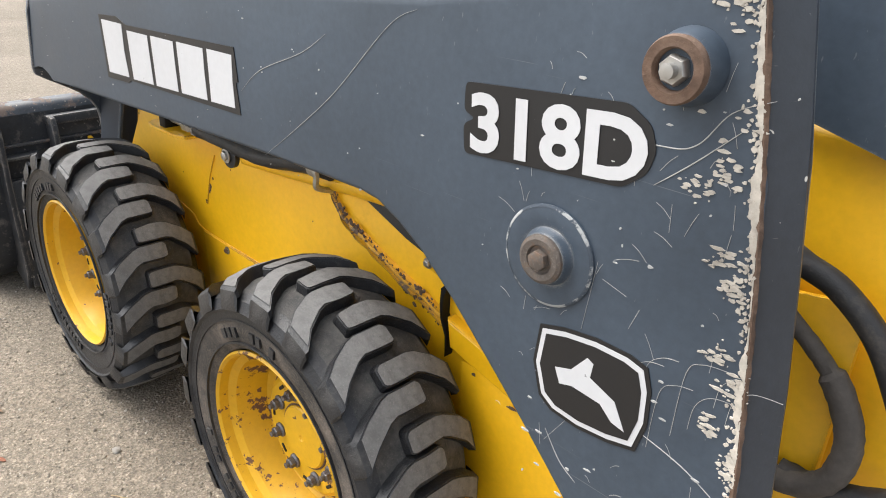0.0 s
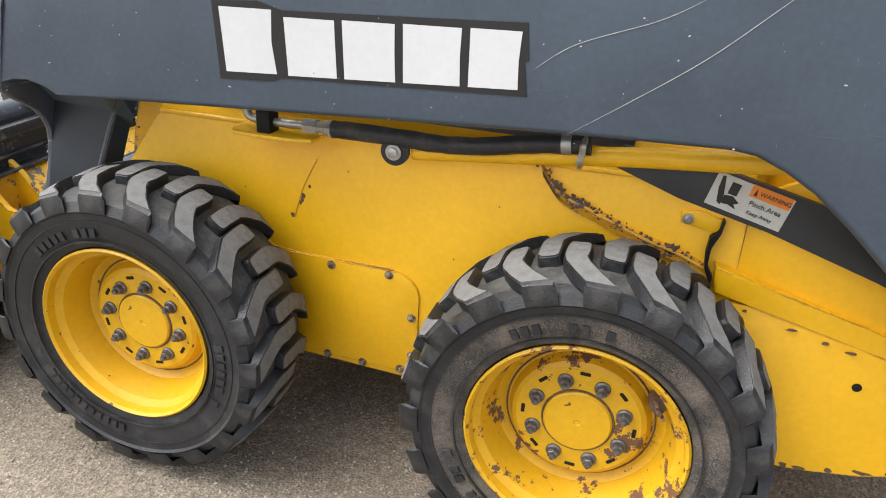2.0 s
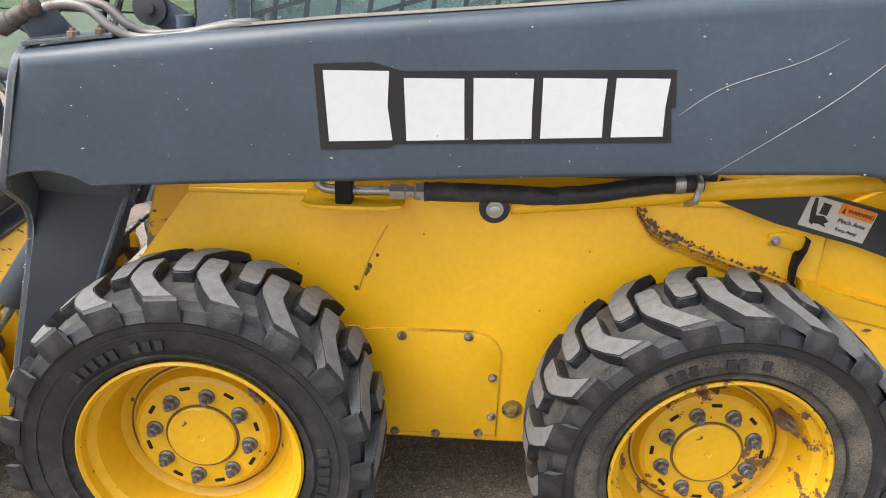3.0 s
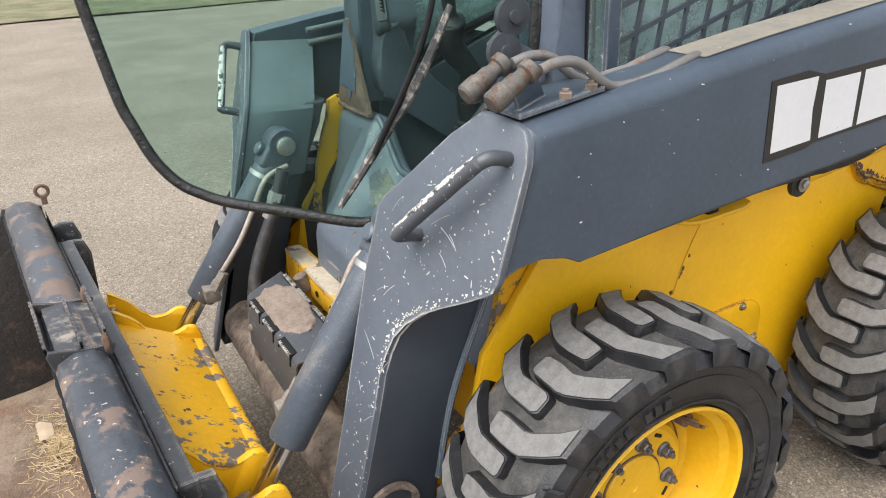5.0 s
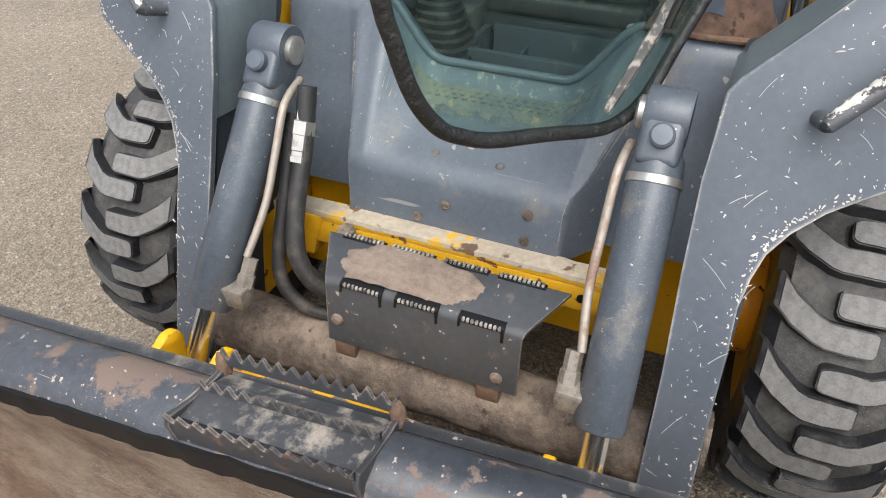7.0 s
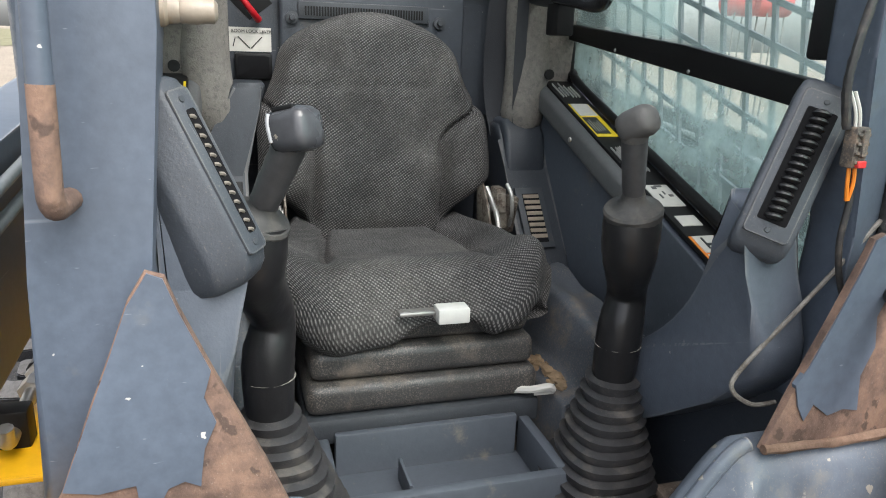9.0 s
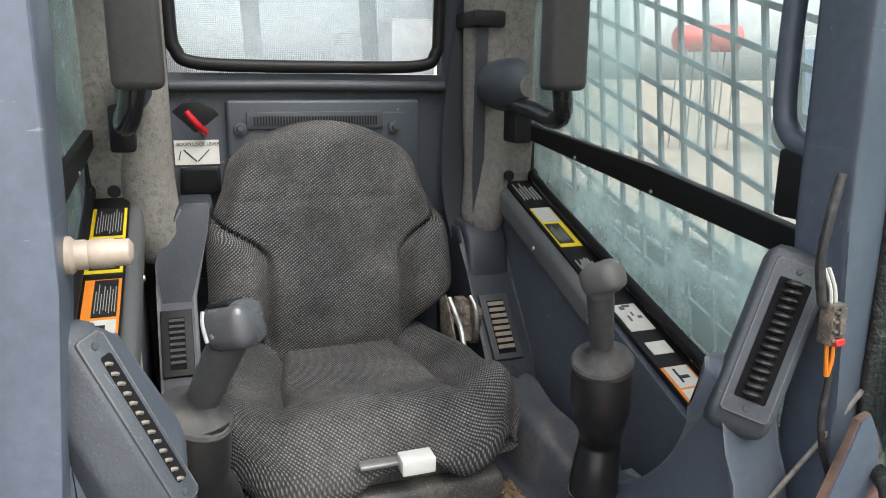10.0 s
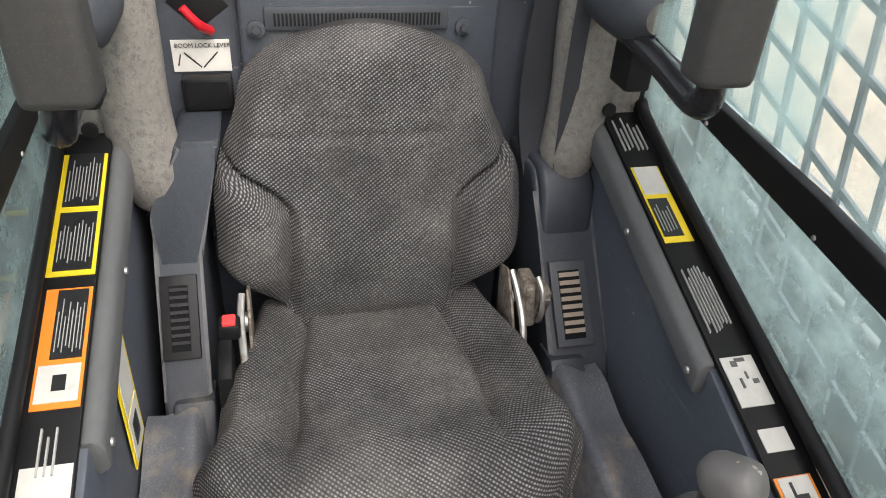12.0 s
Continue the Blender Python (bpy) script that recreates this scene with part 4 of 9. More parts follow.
def disc(bm):
    lathe(bm, [(0.07, -0.004), (0.069, 0.004), (0.064, 0.006), (0.04, 0.003), (0.036, 0.01), (0.034, 0.016)], (0.572, -0.70, 1.022), (0, -1, 0), 40)
def disc_ring(bm):
    lathe(bm, [(0.034, 0.01), (0.033, 0.02), (0.028, 0.023), (0.02, 0.022), (0.018, 0.018)], (0.572, -0.70, 1.022), (0, -1, 0), 28)
    lathe(bm, [(0.014, 0.016), (0.014, 0.028), (0.01, 0.03), (0, 0.03)], (0.572, -0.70, 1.022), (0, -1, 0), 6)
both("pivot_disc", disc, GREY_PAINT, arms, "round grey pivot disc"); both("pivot_bolt", disc_ring, surface("grey_brown_rust", (0.085, 0.07, 0.06), 0.7, vary=0.35, grime=(0.14, 0.09, 0.06), grime_at=(0.5, 0.66), grime_scale=60, bump=0.5, dust=(0.24, 0.22, 0.19), dust_at=(0.56, 0.7)), arms, "grey-brown rusty pivot bolt")
def disc_rim(bm):
    lathe(bm, [(0.0702, 0.0035), (0.0685, 0.0052), (0.066, 0.0058)], (0.572, -0.70, 1.022), (0, -1, 0), 48, caps=False)
both("worn_rim", disc_rim, surface("worn_rim_paint", (0.3, 0.31, 0.31), 0.6, vary=0.2, grime=(0.05, 0.063, 0.082), grime_at=(0.47, 0.52), grime_scale=22, bump=0.1), arms, "rim of the disc rubbed pale")
def low_boss(bm):
    lathe(bm, [(0.056, -0.004), (0.054, 0.01), (0.048, 0.016), (0.03, 0.014), (0.026, 0.006), (0, 0.006)], (0.797, -0.70, 0.672), (0, -1, 0), 36)
both("pivot_boss", low_boss, PLATE_PAINT, arms)
def low_nut(bm):
    hexnut(bm, (0.797, -0.705, 0.672), (0, -1, 0), 0.018, 0.014)
both("nut", low_nut, STEEL, arms)

# long scratches and flaked paint on the arm
def rear_edge_x(z):
    line = ((0.6, 0.87), (0.69, 0.873), (0.824, 0.869), (0.991, 0.848), (1.186, 0.819), (1.385, 0.778), (1.5, 0.75))
    for (z0, x0), (z1, x1) in zip(line, line[1:]):
        if z <= z1:
            return x0 + (x1 - x0) * (z - z0) / (z1 - z0)
def scratches(bm):
    lines = [[(-0.1, 0.99), (0.0, 1.06), (0.12, 1.15), (0.25, 1.27), (0.31, 1.3)], [(-0.17, 1.1), (-0.1, 1.15), (0.03, 1.2), (0.1, 1.24)], [(0.48, 1.19), (0.6, 1.2), (0.7, 1.2), (0.74, 1.21), (0.77, 1.25), (0.81, 1.27)], [(0.7, 1.155), (0.74, 1.19), (0.79, 1.24)],
             [(0.635, 0.94), (0.645, 1.04)], [(0.7, 0.97), (0.71, 1.0)], [(0.6, 0.76), (0.63, 0.72), (0.66, 0.7)], [(0.63, 0.79), (0.6, 0.74)], [(0.655, 1.02), (0.69, 1.01)], [(0.72, 0.84), (0.8, 0.82), (0.86, 0.79)]]
    for k, line in enumerate(lines):
        tube(bm, [arm_pt(x, z) for x, z in line], lambda t: (0.0004 if k < 2 else 0.0006) * (0.4 + math.sin(math.pi * min(max(t, 0.02), 0.98))), 5, 8)
    for i in range(7):
        x, z = 0.715 + 0.02 * i + random.uniform(-0.006, 0.006), 0.94 + random.uniform(-0.04, 0.05)
        tube(bm, [arm_pt(x, z - random.uniform(0.03, 0.1)), arm_pt(x + 0.003, z), arm_pt(x + 0.02, z + 0.02), arm_pt(x + random.uniform(0.03, 0.06), z + 0.025)], 0.00035, 4, 6)
    for i in range(70):
        x, z, a = random.uniform(0.5, 0.82), random.uniform(0.66, 1.28), random.uniform(0.2, 2.9)
        x, l = min(x, rear_edge_x(z) - 0.03), random.uniform(0.006, 0.035)
        tube(bm, [arm_pt(x, z), arm_pt(x + l * 0.5 * math.cos(a), z + l * 0.5 * math.sin(a) + 0.002), arm_pt(x + l * math.cos(a), z + l * math.sin(a))], 0.0003, 4, 3)
part_scr = bmesh.new()
scratches(part_scr)
tagged(part("scratch", part_scr, surface("scratch_white", (0.36, 0.36, 0.35), 0.7, bump=0), arms[0]), "pale scratches through the paint", kind="stuff")
def flakes(bm, n, pick):
    for i in range(n):
        x, z, r, st = pick()
        k = random.randint(6, 9)
        pts = [(x + st * r * math.cos(a) * random.uniform(0.5, 1.1), z + r * math.sin(a) * random.uniform(0.5, 1.1)) for a in [j * 6.283 / k for j in range(k)]]
        lift = random.uniform(0.0003, 0.0016)
        slab(bm, pts, lambda u, v: arm_pt(u, v, lift), lambda u, v: (u, -0.699, v))
bm = bmesh.new()
PEEL = [(0.76, 1.35, 0.012), (0.794, 1.246, 0.016), (0.775, 1.19, 0.012), (0.75, 1.165, 0.01), (0.793, 1.1, 0.01), (0.812, 1.068, 0.01), (0.811, 0.987, 0.008), (0.834, 0.956, 0.01), (0.82, 0.894, 0.008), (0.859, 0.857, 0.01), (0.85, 0.72, 0.008)]
def pick_edge():
    if random.random() < 0.42:
        x, z, s = random.choice(PEEL)
        x, z = x + random.gauss(0, s), z + random.gauss(0, s * 0.8)
        return min(x, rear_edge_x(z) - 0.006), z, random.uniform(0.0008, 0.0032), random.uniform(0.8, 3.4)
    z = random.uniform(0.66, 1.37)
    return rear_edge_x(z) - 0.005 - abs(random.gauss(0, 0.007)), z, random.uniform(0.001, 0.0034), random.uniform(0.6, 1.4)
flakes(bm, 620, pick_edge)
rows = []
for i in range(241):
    z = 0.66 + 0.71 * i / 240
    wide = 0.002 + max(0, 0.012 * (noise.noise((z * 9, 4, 1)) + 0.25) + 0.006 * noise.noise((z * 45, 2, 7)) + 0.003 * noise.noise((z * 140, 2, 7)))
    rows.append([arm_pt(rear_edge_x(z) - 0.004, z, 0.001), arm_pt(rear_edge_x(z) - 0.004 - wide * 0.6, z, 0.0013), arm_pt(rear_edge_x(z) - 0.004 - wide, z, 0.0002)])
grid(bm, rows)
rear_flakes = part("paint_flake", bm, surface("flaked_primer", (0.5, 0.46, 0.4), 0.8, vary=0.4, bump=0.2, dust=(0.25, 0.2, 0.15)), arms[0], "cream flaked paint along the rear edge")
tagged(rear_flakes, "cream flaked paint along the rear edge", kind="stuff")
bm = bmesh.new()
def pick_any():
    return random.uniform(-1.3, 0.8), random.uniform(0.97, 1.25), random.uniform(0.0005, 0.0018), random.uniform(0.5, 2.5)
flakes(bm, 60, pick_any)
flakes(bm, 40, lambda: (random.uniform(0.55, 0.85), random.uniform(0.66, 1.3), random.uniform(0.001, 0.0026), random.uniform(0.4, 4)))
tagged(part("paint_flake", bm, surface("chip_white", (0.4, 0.4, 0.39), 0.8, bump=0), arms[0]), "small pale paint chips", kind="stuff")
bm = bmesh.new()
tube(bm, [(rear_edge_x(z) - 0.003, -0.6985, z) for z in (0.66, 0.8, 0.95, 1.1, 1.25, 1.37)], 0.0035, 6, 14, 0.35)
part("worn_edge", bm, RUSTY, arms[0], "rusty worn edge")
# The fold's shade is put into a darker copy of the arm paint.
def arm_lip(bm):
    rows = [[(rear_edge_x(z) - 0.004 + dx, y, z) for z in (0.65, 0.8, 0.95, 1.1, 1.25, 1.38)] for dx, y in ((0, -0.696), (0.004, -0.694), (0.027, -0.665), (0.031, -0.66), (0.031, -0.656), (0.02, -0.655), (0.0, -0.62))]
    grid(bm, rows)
both("rear_lip", arm_lip, surface("shaded_edge_paint", (0.035, 0.042, 0.054), 0.4, vary=0.15, chip=WHITE, chip_at=(0.74, 0.75), chip_scale=70, scratch=(0.12, 0.12, 0.12)), arms, "folded rear edge of the arm, shade in its colour")

# hose run, clamps and tie rod under the arm
def rod(bm):
    tube(bm, [(-0.44, -0.545, 0.868), (-0.2, -0.55, 0.895), (0.0, -0.555, 0.921), (0.2, -0.56, 0.941), (0.28, -0.56, 0.951), (0.34, -0.56, 0.962)], lambda t: 0.016 + 0.01 * t, 14)
both("tie_rod", rod, YELLOW, (loader, loader), "yellow tube under the arm")
def hose(bm):
    tube(bm, [(-0.62, -0.57, 0.903), (-0.5, -0.572, 0.905), (-0.4, -0.572, 0.902), (-0.3, -0.575, 0.908), (-0.16, -0.575, 0.932), (-0.06, -0.575, 0.942)], 0.019, 12, 6, 0.06)
both("hydraulic_hose", hose, HOSE, (loader, loader), "black hydraulic hose in a sleeve")
def fitting(bm):
    tube(bm, [(-0.84, -0.56, 0.93), (-0.83, -0.562, 0.905), (-0.78, -0.565, 0.9), (-0.66, -0.568, 0.903)], 0.010, 10)
    lathe(bm, [(0.018, 0), (0.018, 0.03), (0.014, 0.034), (0.014, 0.05), (0.02, 0.052), (0.02, 0.07)], (-0.69, -0.568, 0.902), (1, 0, 0.01), 6)
both("hose_fitting", fitting, STEEL, (loader, loader), "steel hose fitting")
def clamp(bm):
    box(bm, (-0.8, -0.59, 0.875), (-0.765, -0.545, 0.93), 0.005)
both("clamp", clamp, TRIM_BLACK, (loader, loader), "black pipe clamp")
def hose_tab(bm):
    slab(bm, [(-0.87, 0.0), (-0.855, -0.02), (-0.82, -0.028), (-0.7, -0.026), (-0.665, -0.012), (-0.66, 0.0), (-0.66, 0.08), (-0.87, 0.08)], lambda x, t: (x, -0.575 + t, 0.868), lambda x, t: (x, -0.575 + t, 0.878), 0.003)
both("hose_bracket", hose_tab, YELLOW, (loader, loader), "yellow bracket under the hose")
def strap(bm):
    tube(bm, [(-0.07, -0.53, 0.955), (-0.073, -0.598, 0.952), (-0.074, -0.602, 0.93), (-0.078, -0.598, 0.908), (-0.08, -0.56, 0.892)], 0.007, 6)
    lathe(bm, [(0.022, 0), (0.022, 0.02)], (-0.118, -0.575, 0.938), (1, 0, 0.12), 16)
both("hose_strap", strap, STEEL, (loader, loader), "steel strap round the hose")
def grommet(bm):
    lathe(bm, [(0.032, 0), (0.032, 0.012), (0.018, 0.014), (0.016, 0.02), (0, 0.021)], (-0.475, -0.56, 0.872), (0, -1, 0), 20)
# Added dark panel: hides the yellow plate where the gap looks dark.
def shield(bm):
    xz(bm, [(-1.29, 0.28), (-1.29, 0.62), (-1.15, 0.88), (-1.08, 0.9), (-1.08, 0.28)], -0.467, -0.46, 0.002)
both("dark_filler_panel", shield, surface("dark_filler_paint", (0.035, 0.036, 0.038), 0.7, vary=0.3, grime=(0.1, 0.08, 0.065), grime_at=(0.5, 0.7), grime_scale=9), (loader, loader), "dark panel added inside the side plate")
mounts = both("rubber_mount", grommet, HOSE, (loader, loader), "black rubber mount")
both("bolt", bolt_at(-0.475, 0.872, -0.578, 0.012, 0.008), STEEL, mounts)

# couplers and pipes on top of the arm, left side
bm = bmesh.new()
slab(bm, [(-1.33, 0), (-1.17, 0), (-1.16, 0.02), (-1.17, 0.09), (-1.33, 0.09)], lambda x, t: (x, -0.668 + t, 1.178 + (x + 1.33) * 0.12), lambda x, t: (x, -0.668 + t, 1.187 + (x + 1.33) * 0.12), 0.002)
slab(bm, [(-1.318, 1.18), (-1.25, 1.187), (-1.252, 1.2), (-1.285, 1.252), (-1.345, 1.237)], lambda x, z: (x, -0.662 + 0.4 * (x + 1.345), z), lambda x, z: (x, -0.655 + 0.4 * (x + 1.345), z), 0.003)
coupler = part("coupler_bracket", bm, GREY_PAINT, loader, "grey bracket for the quick couplers")
for y in (-0.655, -0.585):
    bm = bmesh.new()
    lathe(bm, [(0.014, 0), (0.018, 0.004), (0.018, 0.03), (0.0155, 0.032), (0.0155, 0.052), (0.013, 0.056), (0.013, 0.068), (0.018, 0.07), (0.018, 0.084), (0.012, 0.088)], (-1.372, y, 1.205), (0.85, 0, 0.5), 16)
    part("quick_coupler", bm, COUPLER, coupler, "dusty steel quick coupler")
    bm = bmesh.new()
    tube(bm, [(-1.285, y, 1.243), (-1.25, y, 1.25), (-1.21, y, 1.243), (-1.17, y - 0.005, 1.212), (-1.13, y, 1.197), (-1.06, y, 1.202), (-1.0, y, 1.216), (-0.95, y + 0.01, 1.222), (-0.92, y + 0.03, 1.212)], 0.0085, 10)
    part("hydraulic_pipe", bm, surface("rusty_pipe", (0.2, 0.19, 0.18), 0.5, 0.5, grime=(0.17, 0.1, 0.065), grime_at=(0.55, 0.65), grime_scale=12), coupler, "steel pipe with rust")
for x in (-1.24, -1.19):
    bm = bmesh.new()
    hexnut(bm, (x, -0.66, 1.195 + (x + 1.25) * 0.12), (0, 0, 1), 0.011, 0.01)
    part("bolt", bm, DIRTY, coupler)
def top_dust(bm):
    line = [(-0.95, 1.222), (-0.8, 1.2395), (-0.411, 1.2755), (-0.028, 1.3135), (0.317, 1.3395), (0.77, 1.385)]
    grid(bm, [[(x, y, z + 0.0008) for x, z in line] for y in (-0.667, -0.63, -0.58)])
part_bm = bmesh.new()
top_dust(part_bm)
part("dust_film", part_bm, surface("tan_dust", (0.2, 0.183, 0.152), 0.95, vary=0.2, grime=(0.12, 0.12, 0.12), grime_at=(0.5, 0.8), grime_scale=20), arms[0], "tan dust on top of the arm")

# rear end behind the arm: engine side, upper link panel, hoses
bm = bmesh.new()
box(bm, (0.3, -0.44, 0.5), (1.12, 0.44 + 2 * MID, 1.2), 0.03, 3)
part("engine_cover", bm, YELLOW, loader, "yellow engine compartment side")
def link_panel(bm):
    xz(bm, [(0.7, 1.225), (0.8, 1.2), (1.12, 1.1), (1.12, 1.5), (0.72, 1.5), (0.74, 1.32)], -0.47, -0.44, 0.008)
both("upper_panel", link_panel, GREY_PAINT, (loader, loader), "grey upper rear panel")
bm = bmesh.new()
tube(bm, [(0.78, -0.5, 1.06), (0.82, -0.5, 1.04), (0.87, -0.5, 1.02), (0.93, -0.5, 0.965), (0.99, -0.5, 0.86)], 0.017, 12)
part("hydraulic_hose", bm, HOSE, loader, "dusty rubber hose loop")
bm = bmesh.new()
tube(bm, [(0.78, -0.51, 1.0), (0.82, -0.51, 0.97), (0.87, -0.51, 0.93), (0.905, -0.51, 0.89), (0.93, -0.51, 0.83), (0.925, -0.51, 0.77), (0.89, -0.51, 0.735), (0.83, -0.51, 0.73), (0.78, -0.5, 0.75)], lambda t: 0.012 if t < 0.3 else 0.018, 12, 8, 0.05)
part("hydraulic_hose", bm, surface("dusty_sleeve", (0.07, 0.062, 0.055), 0.9, vary=0.3, bump=0.5), loader, "dusty braided hose loop")
bm = bmesh.new()
tube(bm, [(0.86, -0.5, 0.735), (0.93, -0.5, 0.74), (1.02, -0.5, 0.78)], 0.018, 12, 6, 0.05)
part("hydraulic_hose", bm, HOSE, loader, "dusty rubber hose loop")


# ---- front of the loader: cowl, tilt cylinders, cross tube, step ----
def ease(a, b2, v):
    t = min(max((v - a) / (b2 - a), 0), 1)
    return t * t * (3 - 2 * t)


def mixed(p, q, t):
    return tuple(a + (c - a) * t for a, c in zip(p, q))


def cowl_y(d, x, s):
    """Across the cowl: the ridge beside its bulge comes closer to the middle further down."""
    at, lean = (0.312, 0.36) if s > 0 else (0.32, 0.57)
    low = at - lean * max(0, -1.138 - x)
    if d <= 0.2:
        return MID + s * d
    if d <= at:
        return MID + s * (0.2 + (d - 0.2) * (low - 0.2) / (at - 0.2))
    return MID + s * (low + (d - at) * (0.458 - low) / (0.458 - at))


bm = bmesh.new()
rows = []
for i in range(101):
    y = MID + (i - 50) / 50 * 0.458
    d = abs(y - MID)
    side = ease(0.19, 0.275, d)
    bump_out = 1 - (ease(0.309, 0.32, d) if y > MID else ease(0.318, 0.329, d))
    lip = 0.835 + 0.125 * ease(0.12, 0.265, d) ** 1.2
    prof = [(-1.07, lip - 0.1), (-1.085, lip - 0.01), (-1.1, lip), (-1.12, lip - 0.004)]
    tread = (0.792 + (lip - 0.835) * 0.95)
    prof += [mixed((-1.135, tread), (-1.135, lip - 0.006), side), mixed((-1.19, tread - 0.014), (-1.15, 0.93), side), mixed((-1.205, tread - 0.024), (-1.155, 0.915), side)]
    prof += [mixed((-1.175, 0.8), (-1.31, 0.716), bump_out), mixed((-1.185, 0.77), (-1.336, 0.7), bump_out), mixed((-1.2, 0.74), (-1.344, 0.675), bump_out), mixed((-1.25, 0.57), (-1.348, 0.56), bump_out)]
    rows.append([(x, cowl_y(d, x, 1 if y > MID else -1), z) for x, z in prof])
grid(bm, rows)
COWL = surface("worn_cowl_paint", (0.092, 0.11, 0.137), 0.42, edge=(0.35, 0.32, 0.28), vary=0.14, grime=(0.2, 0.19, 0.165), grime_at=(0.58, 0.75), grime_scale=7, chip=(0.3, 0.28, 0.24), chip_at=(0.69, 0.71), chip_scale=55, bump=0.12, dust=(0.25, 0.23, 0.19), dust_at=(0.56, 0.7), scratch=(0.27, 0.27, 0.26))
cowl = part("front_cowl", bm, COWL, loader, "scuffed grey front cowl with a footstep", 60)
DUST = surface("step_dust", (0.2, 0.19, 0.155), 0.95, vary=0.3, grime=(0.1, 0.115, 0.13), grime_at=(0.44, 0.58), grime_scale=17, chip=(0.33, 0.26, 0.14), chip_at=(0.62, 0.66), chip_scale=24, bump=0.6, dust=(0.34, 0.3, 0.22), dust_at=(0.5, 0.65))
nt = DUST.node_tree
co = nt.nodes.new("ShaderNodeTexCoord").outputs["Object"]
axis = nt.nodes.new("ShaderNodeSeparateXYZ")
nt.links.new(co, axis.inputs[0])
low_side = maths(nt, "MULTIPLY", maths(nt, "ADD", axis.outputs["X"], 1.228), 28.0)
ends = maths(nt, "MULTIPLY", maths(nt, "SUBTRACT", 0.215, maths(nt, "ABSOLUTE", maths(nt, "SUBTRACT", axis.outputs["Y"], MID))), 14.0)
cover = maths(nt, "ADD", maths(nt, "MINIMUM", low_side, ends), maths(nt, "MULTIPLY", maths(nt, "SUBTRACT", noise_at(nt, co, 30.0, 8, 0.75), 0.5), 3.0))
nt.links.new(ramp(nt, cover, [(0.2, 0.0), (0.75, 0.9)]), nt.nodes["Principled BSDF"].inputs["Alpha"])
bm = bmesh.new()
worn = []
for i in range(81):
    y = MID + (i - 40) / 40 * 0.235
    d = abs(y - MID)
    rise = 0.12 * ease(0.12, 0.262, d) ** 1.2
    ragged = 0.006 * noise.noise((y * 35, 0, 2)) + 0.004 * noise.noise((y * 90, 4, 2))
    k = 1 - ease(0.12, 0.2, d)
    worn.append([(-1.138, y, 0.7935 + rise * 0.95), (-1.16, y, 0.7885 + rise * 0.93), (-1.19, y, 0.7805 + rise * 0.93), (-1.19 - 0.016 * k, y, 0.7805 - 0.01 * k + rise * 0.93), (-1.19 - 0.035 * k - ragged * 1.5 * k, y, 0.7805 - 0.0195 * k + 0.0008 + ragged * 0.74 * k + rise * 0.93)])
grid(bm, worn[6:-6])
part("dust_film", bm, DUST, cowl, "tan dust and worn paint on the footstep", 80)
bm = bmesh.new()
ridge = []
for i in range(61):
    y = MID + (i - 30) / 30 * 0.262
    d = abs(y - MID)
    ridge.append((-1.118, y, 0.835 + 0.125 * ease(0.12, 0.265, d) ** 1.2 - 0.002))
tube(bm, ridge, 0.009, 10, 1)
part("sill_roll", bm, COWL, cowl, "rolled edge of the sill", 70)
bm = bmesh.new()
for i in range(15):
    for j in range(3):
        x, y = -1.15 - 0.014 * j, MID - 0.14 + 0.0195 * i + 0.009 * (j % 2)
        lathe(bm, [(0.0055, -0.002), (0.0045, 0.0004), (0.0, 0.0008)], (x, y, 0.7915 - 0.0025 * j), (0, 0, 1), 8)
part("tread_studs", bm, DUST, cowl, "dusty tread studs").update_tag()
for x, y, z in ((-1.297, 0.092, 0.7195), (-1.297, -0.039, 0.7195), (-1.3455, -0.112, 0.66), (-1.347, -0.11, 0.601), (-1.347, 0.11, 0.6), (-1.3455, 0.05, 0.64)):
    bm = bmesh.new()
    up = (-0.35, 0, 0.93) if z > 0.7 else (-1, 0, 0)
    lathe(bm, [(0.011, -0.002), (0.0105, 0.002), (0.006, 0.004), (0.0055, 0.002), (0, 0.002)], (x, y, z), up, 14)
    part("rivet", bm, DIRTY, cowl)

bm = bmesh.new()
box(bm, (-1.392, -0.3, 0.563), (-1.342, 0.42, 0.583), 0.004)
box(bm, (-1.392, -0.3, 0.51), (-1.378, 0.42, 0.564), 0.002)
bar = part("front_bar", bm, surface("rusty_yellow_bar", (0.66, 0.36, 0.012), 0.55, vary=0.12, chip=(0.16, 0.07, 0.03), chip_at=(0.66, 0.68), chip_scale=24, edge=(0.3, 0.2, 0.12), edge_r=0.008), loader, "yellow cross bar, paint worn to rust")
bm = bmesh.new()
rows = []
for k in range(41):
    y = -0.298 + 0.716 * k / 40
    rag = 0.006 * noise.noise((y * 30, 2, 1)) + 0.004 * noise.noise((y * 90, 5, 1))
    rows.append([(-1.393, y, 0.575 + rag), (-1.392, y, 0.5845), (-1.38, y, 0.5852 + 0.0015 * noise.noise((y * 60, 1, 3))), (-1.36, y, 0.5852 + 0.0015 * noise.noise((y * 60, 8, 3))), (-1.345 + rag, y, 0.5843)])
grid(bm, rows)
part("worn_top", bm, surface("worn_pale_primer", (0.42, 0.36, 0.28), 0.8, vary=0.25, grime=(0.62, 0.36, 0.03), grime_at=(0.54, 0.58), grime_scale=7, chip=(0.13, 0.08, 0.05), chip_at=(0.62, 0.66), chip_scale=22, bump=0.4, dust=(0.5, 0.45, 0.38)), bar, "top of the bar worn to pale primer and rust", 60)
